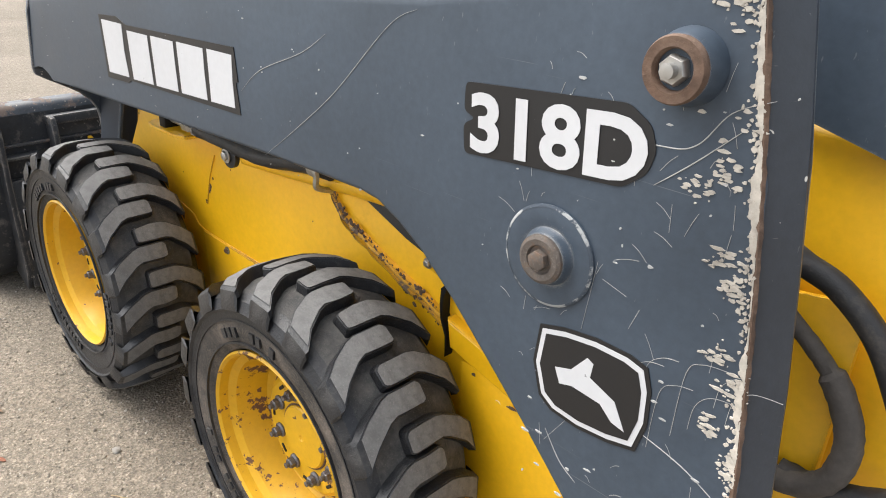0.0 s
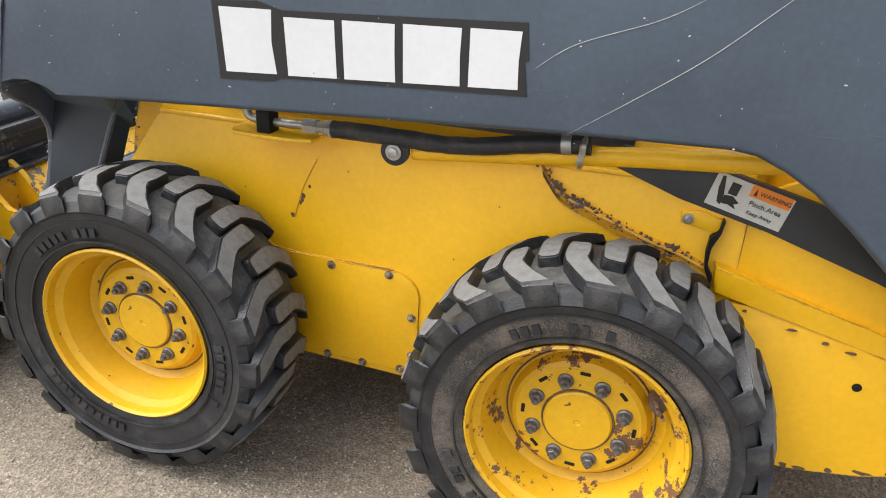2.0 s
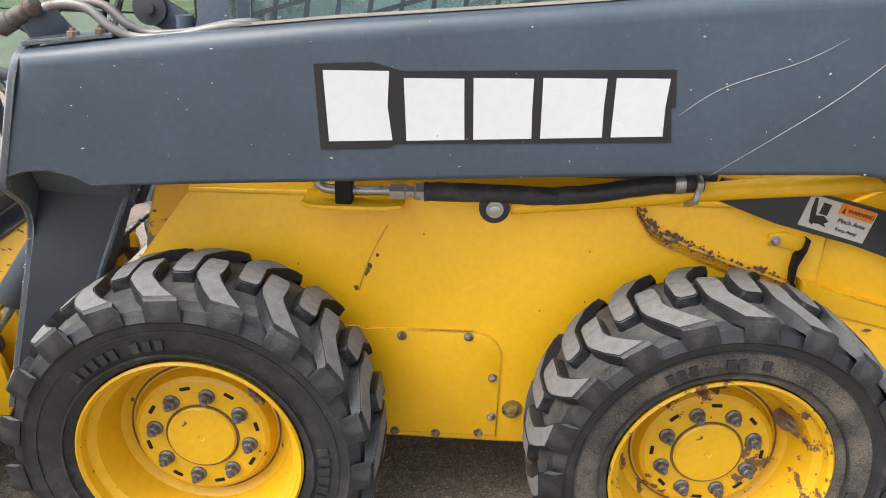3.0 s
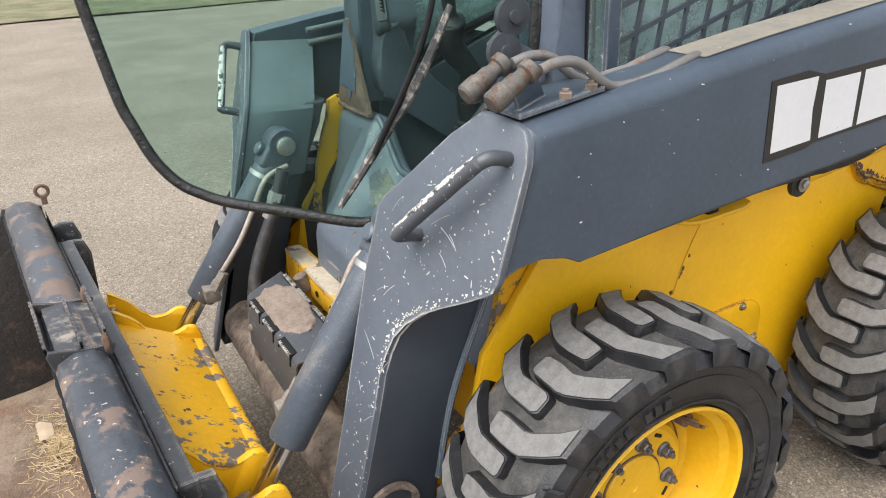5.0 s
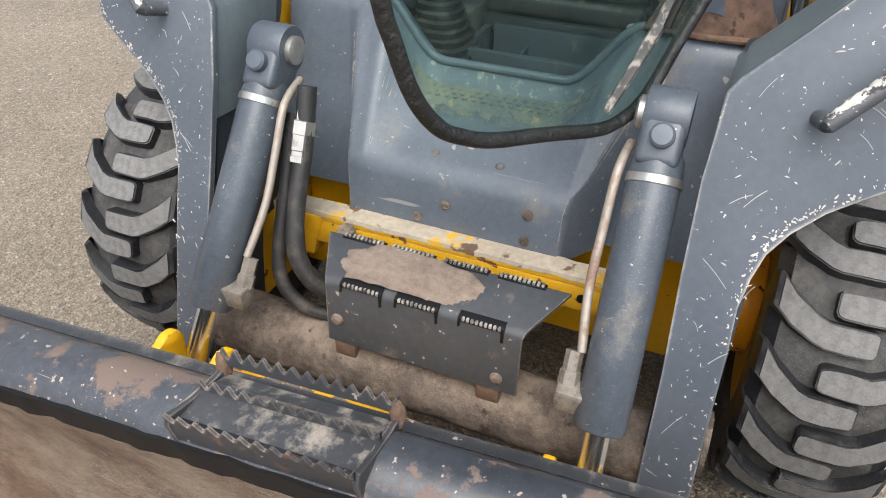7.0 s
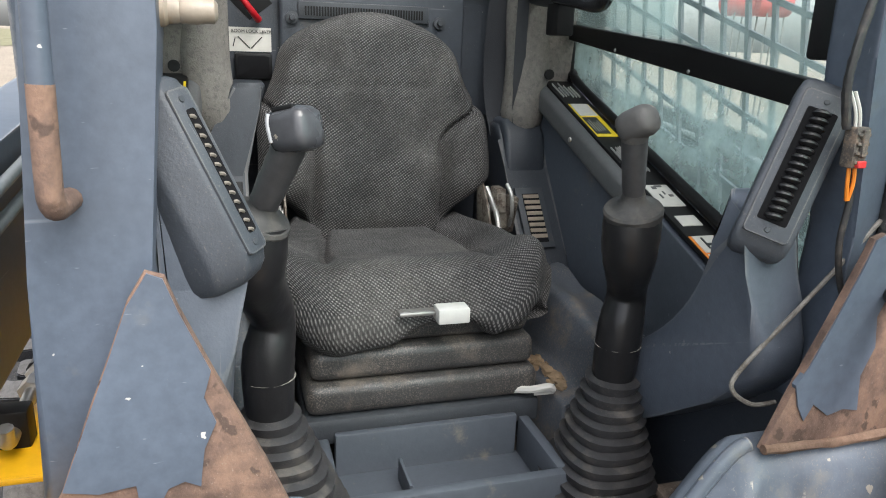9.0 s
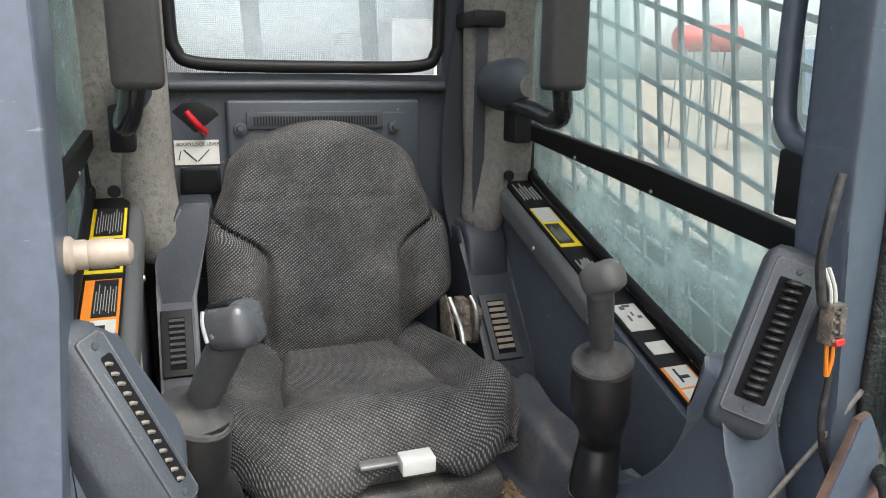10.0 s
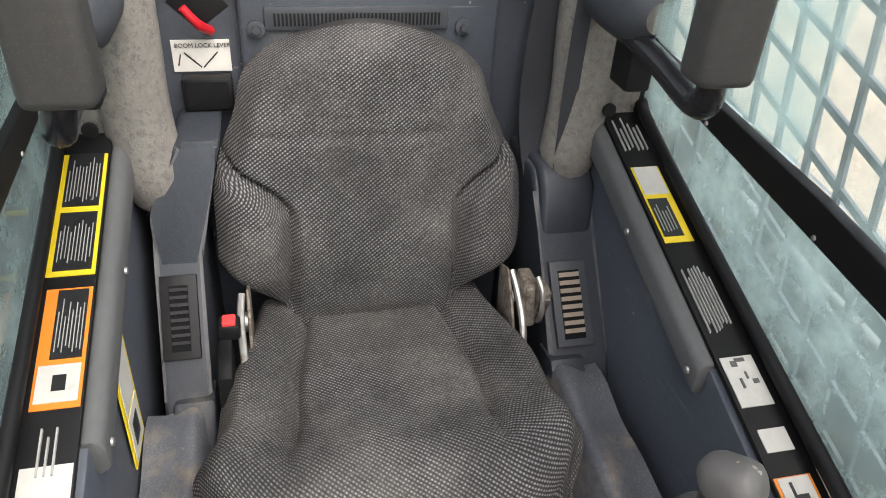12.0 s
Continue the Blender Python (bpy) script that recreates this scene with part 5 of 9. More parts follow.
for y in (-0.24, -0.1, -0.02, 0.07, 0.17):
    bm = bmesh.new()
    lathe(bm, [(0.009, 0), (0.009, 0.002), (0, 0.002)], (-1.3925, y, 0.54), (-1, 0, 0), 12)
    part("bolt_hole", bm, TRIM_BLACK, bar)
bm = bmesh.new()
slab(bm, [(0.30, 0.575), (0.405, 0.575), (0.415, 0.475), (0.33, 0.475)], lambda y, z: (-1.397, y, z), lambda y, z: (-1.33, y, z), 0.004)
part("bracket", bm, YELLOW_WORN, bar, "worn yellow bracket")
bm = bmesh.new()
lathe(bm, [(0.018, 0), (0.018, 0.045), (0.012, 0.05)], (-1.415, 0.235, 0.575), (0.3, 0, -1), 14)
part("pivot_knuckle", bm, DIRTY, bar, "dirty hinge knuckle")

bm = bmesh.new()
rows = []
for i in range(71):
    y = -0.41 + 0.87 * i / 70
    ring = []
    for k in range(41):
        a = 2 * math.pi * (k % 40) / 40
        r = 0.068 + 0.0035 * noise.noise((y * 16, math.cos(a) * 1.6, math.sin(a) * 1.6)) + 0.002 * noise.noise((y * 55, math.cos(a) * 5, math.sin(a) * 5))
        ring.append((-1.53 + r * math.cos(a), y, 0.362 + r * math.sin(a)))
    rows.append(ring)
grid(bm, rows)
part("cross_tube", bm, DIRTY, loader, "dirt-covered steel cross tube")

# folding step plate with serrated slots
def step_y(x, t):
    """Across the step, which widens to the rear: t runs from its right side (0) to its left (1)."""
    k = min(max((x + 1.577) / 0.115, 0), 1)
    return (0.187 + 0.054 * k) * (1 - t) + (-0.183 - 0.05 * k) * t


STEP = surface("scraped_step_paint", (0.04, 0.044, 0.05), 0.5, edge=(0.22, 0.2, 0.17), vary=0.2, grime=(0.17, 0.13, 0.1), grime_at=(0.6, 0.72), grime_scale=12, chip=(0.3, 0.27, 0.23), chip_at=(0.7, 0.72), chip_scale=70)
TEETH = surface("worn_teeth", (0.3, 0.29, 0.27), 0.55, 0.1, vary=0.3, grime=(0.06, 0.05, 0.045), grime_at=(0.45, 0.6), grime_scale=60)
step_line = [(-1.462, 0.6), (-1.562, 0.585), (-1.572, 0.58), (-1.577, 0.569), (-1.584, 0.447)]
bm = bmesh.new()
across = [0, 0.2, 0.4, 0.6, 0.8, 1]
a = grid(bm, [[(x, step_y(x, t), z) for x, z in step_line] for t in across])
c = grid(bm, [[(x + (0.005 if i > 2 else 0), step_y(x, t), z - (0.005 if i < 3 else 0)) for i, (x, z) in enumerate(step_line)] for t in across])
for k in range(4):
    for e in (0, -1):
        bm.faces.new((a[e][k], a[e][k + 1], c[e][k + 1], c[e][k]))
step = part("step_plate", bm, STEP, loader, "dark steel step plate with serrated slots", 50)
for y in (0.116, 0.009, -0.11):
    bm = bmesh.new()
    slab(bm, [(y - 0.041, 0.5835), (y - 0.041, 0.556), (y - 0.0365, 0.556), (y - 0.036, 0.577), (y + 0.037, 0.577), (y + 0.0375, 0.566), (y + 0.041, 0.566), (y + 0.041, 0.5835)], lambda v, z: (-1.5778 - 0.003 * (z < 0.575), v, z), lambda v, z: (-1.56, v, z + 0.0035), 0.0008)
    part("slot", bm, TRIM_BLACK, step, "dark slot")
    for k in range(9):
        bm = bmesh.new()
        box(bm, (-1.5795, y - 0.0355 + 0.008 * k, 0.5775), (-1.572, y - 0.0298 + 0.008 * k, 0.585), 0.0015, 1)
        part("tooth", bm, TEETH, step, "worn tooth")
for y in (0.165, 0.065, -0.04, -0.145):
    bm = bmesh.new()
    box(bm, (-1.47, y - 0.044, 0.594), (-1.456, y + 0.044, 0.6025), 0.001, 1)
    part("slot", bm, TRIM_BLACK, step, "dark slot")
    for k in range(10):
        bm = bmesh.new()
        box(bm, (-1.468, y - 0.04 + 0.0085 * k, 0.597), (-1.458, y - 0.035 + 0.0085 * k, 0.607), 0.001, 1)
        part("tooth", bm, TEETH, step, "worn tooth")
bm = bmesh.new()
vs = []
for i in range(33):
    row = []
    for j in range(21):
        a, c = (i - 16) / 16, (j - 10) / 10
        wide = 1.15 - 0.3 * a
        rim = 1 - (a * (1 + 0.2 * noise.noise((a * 2, c * 2, 5)))) ** 4 - (c / wide + 0.2 * noise.noise((a * 3, c * 2, 8))) ** 2
        x = -1.515 - 0.048 * c
        row.append((x, 0.045 - 0.135 * a, 0.592 + 0.15 * (x + 1.515) + (0.006 * min(1, max(0, rim) * 3) ** 0.5 * (1 + 0.5 * noise.noise((i * 0.4, j * 0.4, 0))) if rim > 0 else -0.006)))
    vs.append(row)
grid(bm, vs)
part("mud_cake", bm, surface("dried_mud", (0.17, 0.132, 0.105), 0.95, vary=0.25, bump=0.8, bump_scale=90, depth=0.004, grime=(0.24, 0.19, 0.155), grime_at=(0.45, 0.65), grime_scale=22), step, "dried tan mud on the step", 80)
for y, z in ((0.165, 0.5), (-0.145, 0.475)):
    bm = bmesh.new()
    lathe(bm, [(0.012, 0), (0.011, 0.005), (0.006, 0.009), (0, 0.009)], (-1.581, y, z), (-1, 0, 0), 12)
    part("bolt", bm, DIRTY, step)
for y in (0.155, -0.13):
    bm = bmesh.new()
    box(bm, (-1.582, y - 0.022, 0.41), (-1.545, y + 0.022, 0.452), 0.004)
    part("bracket", bm, RUSTY, step, "rusty step bracket")

# tilt cylinders
CYL_TOP, CYL_LOW, ROD_LOW = Vector((-1.362, -0.322, 0.925)), Vector((-1.658, -0.336, 0.512)), Vector((-1.745, -0.34, 0.39))
def barrel(bm):
    d = (CYL_LOW - CYL_TOP).normalized()
    lathe(bm, [(0.03, 0.07), (0.038, 0.085), (0.041, 0.11), (0.041, (CYL_LOW - CYL_TOP).length - 0.004), (0.038, (CYL_LOW - CYL_TOP).length), (0.021, (CYL_LOW - CYL_TOP).length)], CYL_TOP, d, 32)
    lathe(bm, [(0.042, -0.034), (0.044, -0.03), (0.044, 0.03), (0.042, 0.034)], CYL_TOP + d * 0.018, (0, 1, 0), 28)
    box(bm, (-0.04, -0.033, 0.018), (0.04, 0.033, 0.1), 0.012, 3, lambda p: CYL_TOP + Vector((p[0] * d.z + p[2] * d.x, p[1], -p[0] * d.x + p[2] * d.z)))
tilts = both("tilt_cylinder", barrel, surface("cylinder_paint", (0.062, 0.076, 0.097), 0.4, vary=0.2, dust=(0.25, 0.23, 0.2), dust_at=(0.56, 0.72), scratch=(0.22, 0.23, 0.24), grime=(0.2, 0.18, 0.155), grime_at=(0.58, 0.76), grime_scale=8, chip=(0.4, 0.38, 0.34), chip_at=(0.72, 0.73), chip_scale=60, bump=0.04), (loader, loader), "grey hydraulic tilt cylinder")
def rod_bar(bm):
    tube(bm, [CYL_LOW, ROD_LOW], 0.021, 18)
both("cylinder_rod", rod_bar, CHROME, tilts, "chrome cylinder rod")
def rod_eye(bm):
    lathe(bm, [(0.038, -0.03), (0.04, -0.02), (0.04, 0.02), (0.038, 0.03)], ROD_LOW + Vector((-0.01, 0, -0.02)), (0, 1, 0), 20)
both("rod_eye", rod_eye, DIRTY, tilts, "dirty rod eye")
def button(bm):
    d = (CYL_LOW - CYL_TOP).normalized()
    nrm = Vector((d.z, 0, -d.x)) if d.z < 0 else Vector((-d.z, 0, d.x))
    lathe(bm, [(0.019, -0.01), (0.019, 0.008), (0.015, 0.012), (0, 0.013)], CYL_TOP + d * 0.055 + Vector((-0.83, 0, 0.55)) * 0.045, (-0.83, 0, 0.55), 20)
both("pin_bolt", button, surface("pin_bolt_paint", (0.078, 0.095, 0.12), 0.4), tilts)
def pin_end(bm):
    lathe(bm, [(0.026, 0.03), (0.026, 0.044), (0.02, 0.048), (0, 0.048)], CYL_TOP + (CYL_LOW - CYL_TOP).normalized() * 0.018, (0, 1, 0), 20)
both("cylinder_pin", pin_end, STEEL, tilts, "steel pin")
def band(bm):
    d = (CYL_LOW - CYL_TOP).normalized()
    lathe(bm, [(0.042, 0.112), (0.0435, 0.113), (0.0435, 0.125), (0.042, 0.126)], CYL_TOP, d, 28, caps=False)
both("hose_clip", band, STEEL, tilts, "steel band clip")
def feed(bm):
    d = (CYL_LOW - CYL_TOP).normalized()
    a = CYL_TOP + d * 0.4 + Vector((0.0, 0.05, 0.0))
    tube(bm, [CYL_TOP + d * 0.13 + Vector((0.06, 0.05, 0.04)), CYL_TOP + d * 0.12 + Vector((-0.01, 0.055, 0.01)), CYL_TOP + d * 0.2 + Vector((-0.01, 0.058, 0)), CYL_TOP + d * 0.3 + Vector((0, 0.06, 0)), a], 0.0075, 10)
both("hydraulic_pipe", feed, surface("dusty_pipe", (0.34, 0.3, 0.26), 0.55, 0.4, grime=(0.24, 0.16, 0.12), grime_at=(0.5, 0.65), grime_scale=14), tilts, "dusty steel feed pipe")
def elbow(bm):
    d = (CYL_LOW - CYL_TOP).normalized()
    a = CYL_TOP + d * 0.4 + Vector((0, 0.06, 0))
    lathe(bm, [(0.014, 0), (0.014, 0.03), (0.017, 0.032), (0.017, 0.055)], a, d, 6)
    box(bm, (-0.02, -0.045, -0.02), (0.02, 0.015, 0.02), 0.005, 2, lambda p: a + d * 0.07 + Vector(p))
both("elbow_fitting", elbow, surface("dusty_fitting", (0.2, 0.18, 0.155), 0.75, 0.2, vary=0.3, grime=(0.11, 0.09, 0.07), grime_at=(0.5, 0.65), grime_scale=30, dust=(0.34, 0.3, 0.25), dust_at=(0.52, 0.68), edge=(0.36, 0.33, 0.28), edge_r=0.004), tilts, "dusty elbow fitting")
bm = bmesh.new()
tube(bm, [(-1.4, 0.3, 0.86), (-1.44, 0.295, 0.76), (-1.5, 0.29, 0.64), (-1.53, 0.27, 0.56), (-1.52, 0.22, 0.5), (-1.47, 0.15, 0.47)], 0.018, 12, 6, 0.04)
part("hydraulic_hose", bm, HOSE, loader, "black hydraulic hoses beside the cylinder")
bm = bmesh.new()
tube(bm, [(-1.4, 0.335, 0.8), (-1.47, 0.33, 0.66), (-1.53, 0.32, 0.52), (-1.53, 0.26, 0.45), (-1.49, 0.16, 0.43)], 0.014, 12, 6, 0.04)
part("hydraulic_hose", bm, HOSE, loader, "black hydraulic hoses beside the cylinder")
bm = bmesh.new()
lathe(bm, [(0.021, -0.02), (0.021, -0.01), (0.019, -0.008), (0.019, 0.0), (0.021, 0.002), (0.021, 0.03), (0.023, 0.031), (0.023, 0.055), (0.018, 0.057), (0.018, 0.09)], (-1.447, 0.299, 0.752), (0.42, 0, 0.9), 6)
part("hose_fitting", bm, STEEL, loader, "steel hose fitting")
def wing(bm):
    xz(bm, [(-1.27, 0.62), (-1.245, 0.71), (-1.232, 0.785), (-1.205, 0.875), (-1.18, 0.925), (-1.176, 0.976), (-1.148, 0.988), (-1.094, 0.98), (-1.078, 0.94), (-1.112, 0.879), (-1.142, 0.827), (-1.196, 0.757), (-1.23, 0.705), (-1.23, 0.62)], -0.468, -0.452, 0.004)
both("front_wing_plate", wing, YELLOW_WORN, (loader, loader), "yellow plate beside the cab post")
def inner_cheek(bm):
    xz(bm, [(-1.4, 0.3), (-1.38, 0.42), (-1.3, 0.47), (-1.15, 0.48), (-1.15, 0.3)], -0.46, -0.43, 0.004)
both("inner_cheek_plate", inner_cheek, YELLOW_WORN, (loader, loader), "dirty yellow inner cheek plate")

# quick coupler behind the bucket
FLAKED = surface("flaked_yellow_paint", (0.72, 0.38, 0.01), 0.5, edge=(0.12, 0.07, 0.045), vary=0.1, grime=(0.15, 0.13, 0.12), grime_at=(0.56, 0.567), grime_scale=9, chip=(0.07, 0.045, 0.03), chip_at=(0.68, 0.69), chip_scale=40, bump=0.2, dust=(0.4, 0.26, 0.1))
coupler_frame = None
bm = bmesh.new()
slab(bm, [(-0.28, 0.0), (0.335, 0.0), (0.335, 1.0), (-0.28, 1.0)], lambda y, t: (-1.875 + 0.17 * t, y, 0.535 - 0.105 * t), lambda y, t: (-1.885 + 0.17 * t, y, 0.52 - 0.105 * t), 0.004)
tube(bm, [(-1.705, -0.28, 0.402), (-1.705, 0.335, 0.402)], 0.03, 18)
slab(bm, [(-0.44, 0.22), (0.49, 0.22), (0.49, 0.535), (-0.44, 0.535)], lambda y, z: (-1.89, y, z), lambda y, z: (-1.87, y, z), 0.003)
coupler_frame = part("quick_attach_frame", bm, FLAKED, loader, "yellow quick-attach frame, paint flaked to grey")
def ear(y):
    def make(bm):
        xz(bm, [(p.x, p.z) for p in smooth_line([(-1.885, 0, 0.57), (-1.84, 0, 0.53), (-1.8, 0, 0.475), (-1.76, 0, 0.455), (-1.725, 0, 0.47), (-1.695, 0, 0.465), (-1.683, 0, 0.435), (-1.69, 0, 0.405), (-1.672, 0, 0.37), (-1.66, 0, 0.25)], 4)] + [(-1.7, 0.18), (-1.885, 0.2)], y, y + 0.02, 0.004)
    return make
for y in (-0.41, -0.285):
    both("quick_attach_ear", ear(y), YELLOW, (coupler_frame, coupler_frame), "yellow ear plate")
def ear_bolt(bm):
    lathe(bm, [(0.03, 0), (0.03, 0.008), (0.02, 0.01)], (-1.71, -0.41, 0.4), (0, -1, 0), 20)
both("washer", ear_bolt, YELLOW_WORN, (coupler_frame, coupler_frame))
def ear_bolt2(bm):
    lathe(bm, [(0.014, 0.008), (0.014, 0.014), (0, 0.015)], (-1.71, -0.41, 0.4), (0, -1, 0), 6)
both("bolt", ear_bolt2, RUSTY, (coupler_frame, coupler_frame))

# ---- bucket ----
bucket = thing("loader_bucket", (-2.2, MID, 0), "black steel loader bucket, worn to rust inside, on the ground", "bucket")
Y0, Y1 = MID - 0.86, MID + 0.88


def bpart(name, bm, mats, parent, label="", angle=38):
    """A part of the bucket, which stands slightly askew to the machine."""
    for v in bm.verts:
        v.co.x -= 0.065 * v.co.y
    return part(name, bm, mats, parent, label, angle)


inside = [(-2.022, 0.69), (-1.995, 0.6), (-1.968, 0.5), (-1.952, 0.4), (-1.945, 0.3), (-1.95, 0.21), (-1.975, 0.145), (-2.04, 0.105), (-2.18, 0.086), (-2.42, 0.06), (-2.7, 0.02)]
bm = bmesh.new()
ins = [p[:] for p in smooth_line([(x, 0, z) for x, z in inside], 3)]
grid(bm, [[(p[0] - 0.008 * noise.noise((y * 3, p[2] * 5, 1)), y, p[2] + 0.01 * noise.noise((y * 2.5, p[0] * 6, 4)) * (p[2] < 0.2)) for p in ins] for y in [Y0 + (Y1 - Y0) * i / 60 for i in range(61)]])
bpart("bucket_sheet", bm, BUCKET_INNER, bucket, "rusty dusty inner sheet", 80)
outside = [(-1.92, 0.69), (-1.922, 0.6), (-1.918, 0.45), (-1.915, 0.3), (-1.92, 0.18), (-1.95, 0.1), (-2.02, 0.04), (-2.12, 0.012), (-2.7, 0.006)]
bm = bmesh.new()
grid(bm, [[(x, y, z) for x, z in outside] for y in (Y0, MID, Y1)])
bpart("bucket_back", bm, BUCKET_BLACK, bucket, "scraped black back sheet", 60)
bm = bmesh.new()
slab(bm, [(-2.024, 0.678), (-2.03, 0.69), (-2.02, 0.712), (-1.99, 0.727), (-1.955, 0.724), (-1.935, 0.708), (-1.925, 0.68), (-1.935, 0.655), (-2.005, 0.665)], lambda x, z: (x, Y0, z), lambda x, z: (x, Y1, z), 0.004)
bpart("top_rail", bm, RAIL_WORN, bucket, "rounded top rail with paint worn off")
bm = bmesh.new()
n = 90
up = [(-2.034 + 0.004 * noise.noise((i * 0.7, 0, 0)), Y0 + 0.01 + (Y1 - Y0 - 0.02) * i / n, 0.694 + 0.005 * noise.noise((i * 0.5, 3, 0))) for i in range(n + 1)]
low = [(x + 0.006, y, 0.655 + 0.008 * noise.noise((i * 0.4, 9, 0))) for i, (x, y, z) in enumerate(up)]
grid(bm, [[(x + 0.012, y, z) for x, y, z in up], up, low])
bpart("rail_lip", bm, TRIM_BLACK, bucket, "black ragged lip under the rail", 60)
bm = bmesh.new()
box(bm, (-1.93, Y0 + 0.28, 0.64), (-1.888, Y1 - 0.28, 0.676), 0.004)
bpart("hook_bar", bm, BUCKET_BLACK, bucket)
# serrated step on the rail: front, middle and rear plates and two end plates
STEP_Y = (-0.128, 0.108)
STEP_M = surface("worn_black_step", (0.03, 0.032, 0.036), 0.45, edge=(0.26, 0.22, 0.19), vary=0.25, chip=(0.3, 0.26, 0.22), chip_at=(0.7, 0.72), chip_scale=50, scratch=(0.2, 0.19, 0.18), grime=(0.12, 0.065, 0.045), grime_at=(0.6, 0.68), grime_scale=16)
sstep = None
for x, flare, base, high in ((-2.022, -0.2, 0.672, 0.742), (-1.932, 0.1, 0.733, 0.75), (-1.975, 0.0, 0.715, 0.738)):
    bm = bmesh.new()
    n = 132
    up, low = [], []
    for i in range(n + 1):
        y = STEP_Y[0] + (STEP_Y[1] - STEP_Y[0]) * i / n
        h = high + 0.0065 * math.cos(i * math.pi / 5.5) + 0.004 * noise.noise((i * 0.15, x * 40, 0))
        up.append((x + flare * (h - base), y, h))
        low.append((x, y, base))
    a = grid(bm, [low, up])
    b3 = grid(bm, [[(p[0] + 0.005, p[1], p[2]) for p in low], [(p[0] + 0.005, p[1], p[2]) for p in up]])
    for k in range(n):
        bm.faces.new((a[1][k], a[1][k + 1], b3[1][k + 1], b3[1][k]))
    if sstep is None:
        sstep = bpart("serrated_step", bm, STEP_M, bucket, "serrated step with rusty corners", 60)
    else:
        bpart("serrated_plate", bm, STEP_M, sstep, "", 60)
for y in STEP_Y:
    bm = bmesh.new()
    slab(bm, [(-2.024, 0.675), (-1.93, 0.69), (-1.914, 0.722), (-1.92, 0.728), (-1.95, 0.726), (-1.99, 0.73), (-2.03, 0.742), (-2.036, 0.73)], lambda x, z: (x, y - 0.004, z), lambda x, z: (x, y + 0.004, z), 0.0015)
    bpart("end_tab", bm, STEP_M, sstep, "rusty end of the step")
for y, e in ((STEP_Y[0], -1), (STEP_Y[1], 1)):
    bm = bmesh.new()
    lump = bmesh.ops.create_icosphere(bm, subdivisions=3, radius=1)
    for v in lump["verts"]:
        k = 1 + 0.35 * noise.noise(v.co * 2.1 + Vector((0, 3 * e, 0)))
        v.co = Vector((-1.93 + 0.008 * v.co.x * k, y + 0.009 * v.co.y * k, 0.727 + 0.024 * v.co.z * k))
    bpart("rusty_corner", bm, RUSTY, sstep, "lumpy rusted corner post", 60)
bm = bmesh.new()
grid(bm, [[(-2.018, STEP_Y[0], 0.727), (-2.018, STEP_Y[1], 0.727)], [(-1.975, STEP_Y[0], 0.73), (-1.975, STEP_Y[1], 0.73)], [(-1.93, STEP_Y[0], 0.715), (-1.93, STEP_Y[1], 0.715)]])
bpart("step_floor", bm, surface("scraped_steel_floor", (0.05, 0.053, 0.058), 0.45, 0.3, vary=0.25, grime=(0.3, 0.27, 0.23), grime_at=(0.5, 0.65), grime_scale=25), sstep, "scraped bare floor of the step")
END_M = surface("bucket_end_paint", (0.018, 0.017, 0.017), 0.6, vary=0.3, grime=(0.13, 0.075, 0.045), grime_at=(0.54, 0.66), grime_scale=5, bump=0.9, bump_scale=70, depth=0.005, dust=(0.2, 0.18, 0.16), dust_at=(0.58, 0.68))
for y in (Y0, Y1):
    bm = bmesh.new()
    s = 1 if y > 0 else -1
    slab(bm, [(-2.03, 0.71), (-1.925, 0.7), (-1.915, 0.3), (-1.95, 0.1), (-2.1, 0.004), (-2.72, 0.0), (-2.7, 0.12), (-2.42, 0.3), (-2.16, 0.5), (-2.06, 0.64)], lambda x, z: (x, y, z), lambda x, z: (x, y + 0.018 * s, z), 0.003)
    bpart("end_plate", bm, END_M, bucket, "worn bucket end plate")
for y in (Y0 + 0.1, -0.54, 0.62, Y1 - 0.12):
    bm = bmesh.new()
    xz(bm, [(-1.925, 0.66), (-1.9, 0.676), (-1.862, 0.672), (-1.85, 0.63), (-1.86, 0.45), (-1.85, 0.25), (-1.84, 0.1), (-1.87, 0.02), (-1.98, 0.06), (-1.918, 0.2)], y - 0.01, y + 0.01, 0.003)
    bpart("back_rib", bm, BUCKET_BLACK, bucket)
bm = bmesh.new()
slab(bm, [(Y0 + 0.11, 0.46), (-0.51, 0.46), (-0.51, 0.03), (Y0 + 0.11, 0.03)], lambda y, z: (-1.872 + 0.06 * (0.46 - z), y, z), lambda y, z: (-1.9, y, z), 0.004)
bpart("back_gusset", bm, BUCKET_BLACK, bucket)
for y in (-0.42, -0.33, -0.24, 0.26, 0.36, 0.46):
    bm = bmesh.new()
    box(bm, (-1.905, y - 0.028, 0.545), (-1.885, y + 0.028, 0.5495), 0.003, 2)
    bpart("drain_slot", bm, TRIM_BLACK, bucket)
bm = bmesh.new()
box(bm, (-1.92, Y0 + 0.02, 0.536), (-1.868, Y1 - 0.02, 0.548), 0.003)
bpart("back_flange", bm, BUCKET_BLACK, bucket, "scraped black flange across the back")
bm = bmesh.new()
box(bm, (-1.925, Y0 + 0.01, 0.572), (-1.912, Y1 - 0.01, 0.584), 0.003)
bpart("back_seam", bm, RAIL_WORN, bucket)
bm = bmesh.new()
ring = [(-1.915 + 0.017 * math.cos(a), Y1 - 0.02, 0.752 + 0.017 * math.sin(a)) for a in [k * math.pi / 8 for k in range(17)]]
tube(bm, ring, 0.0055, 8, 2)
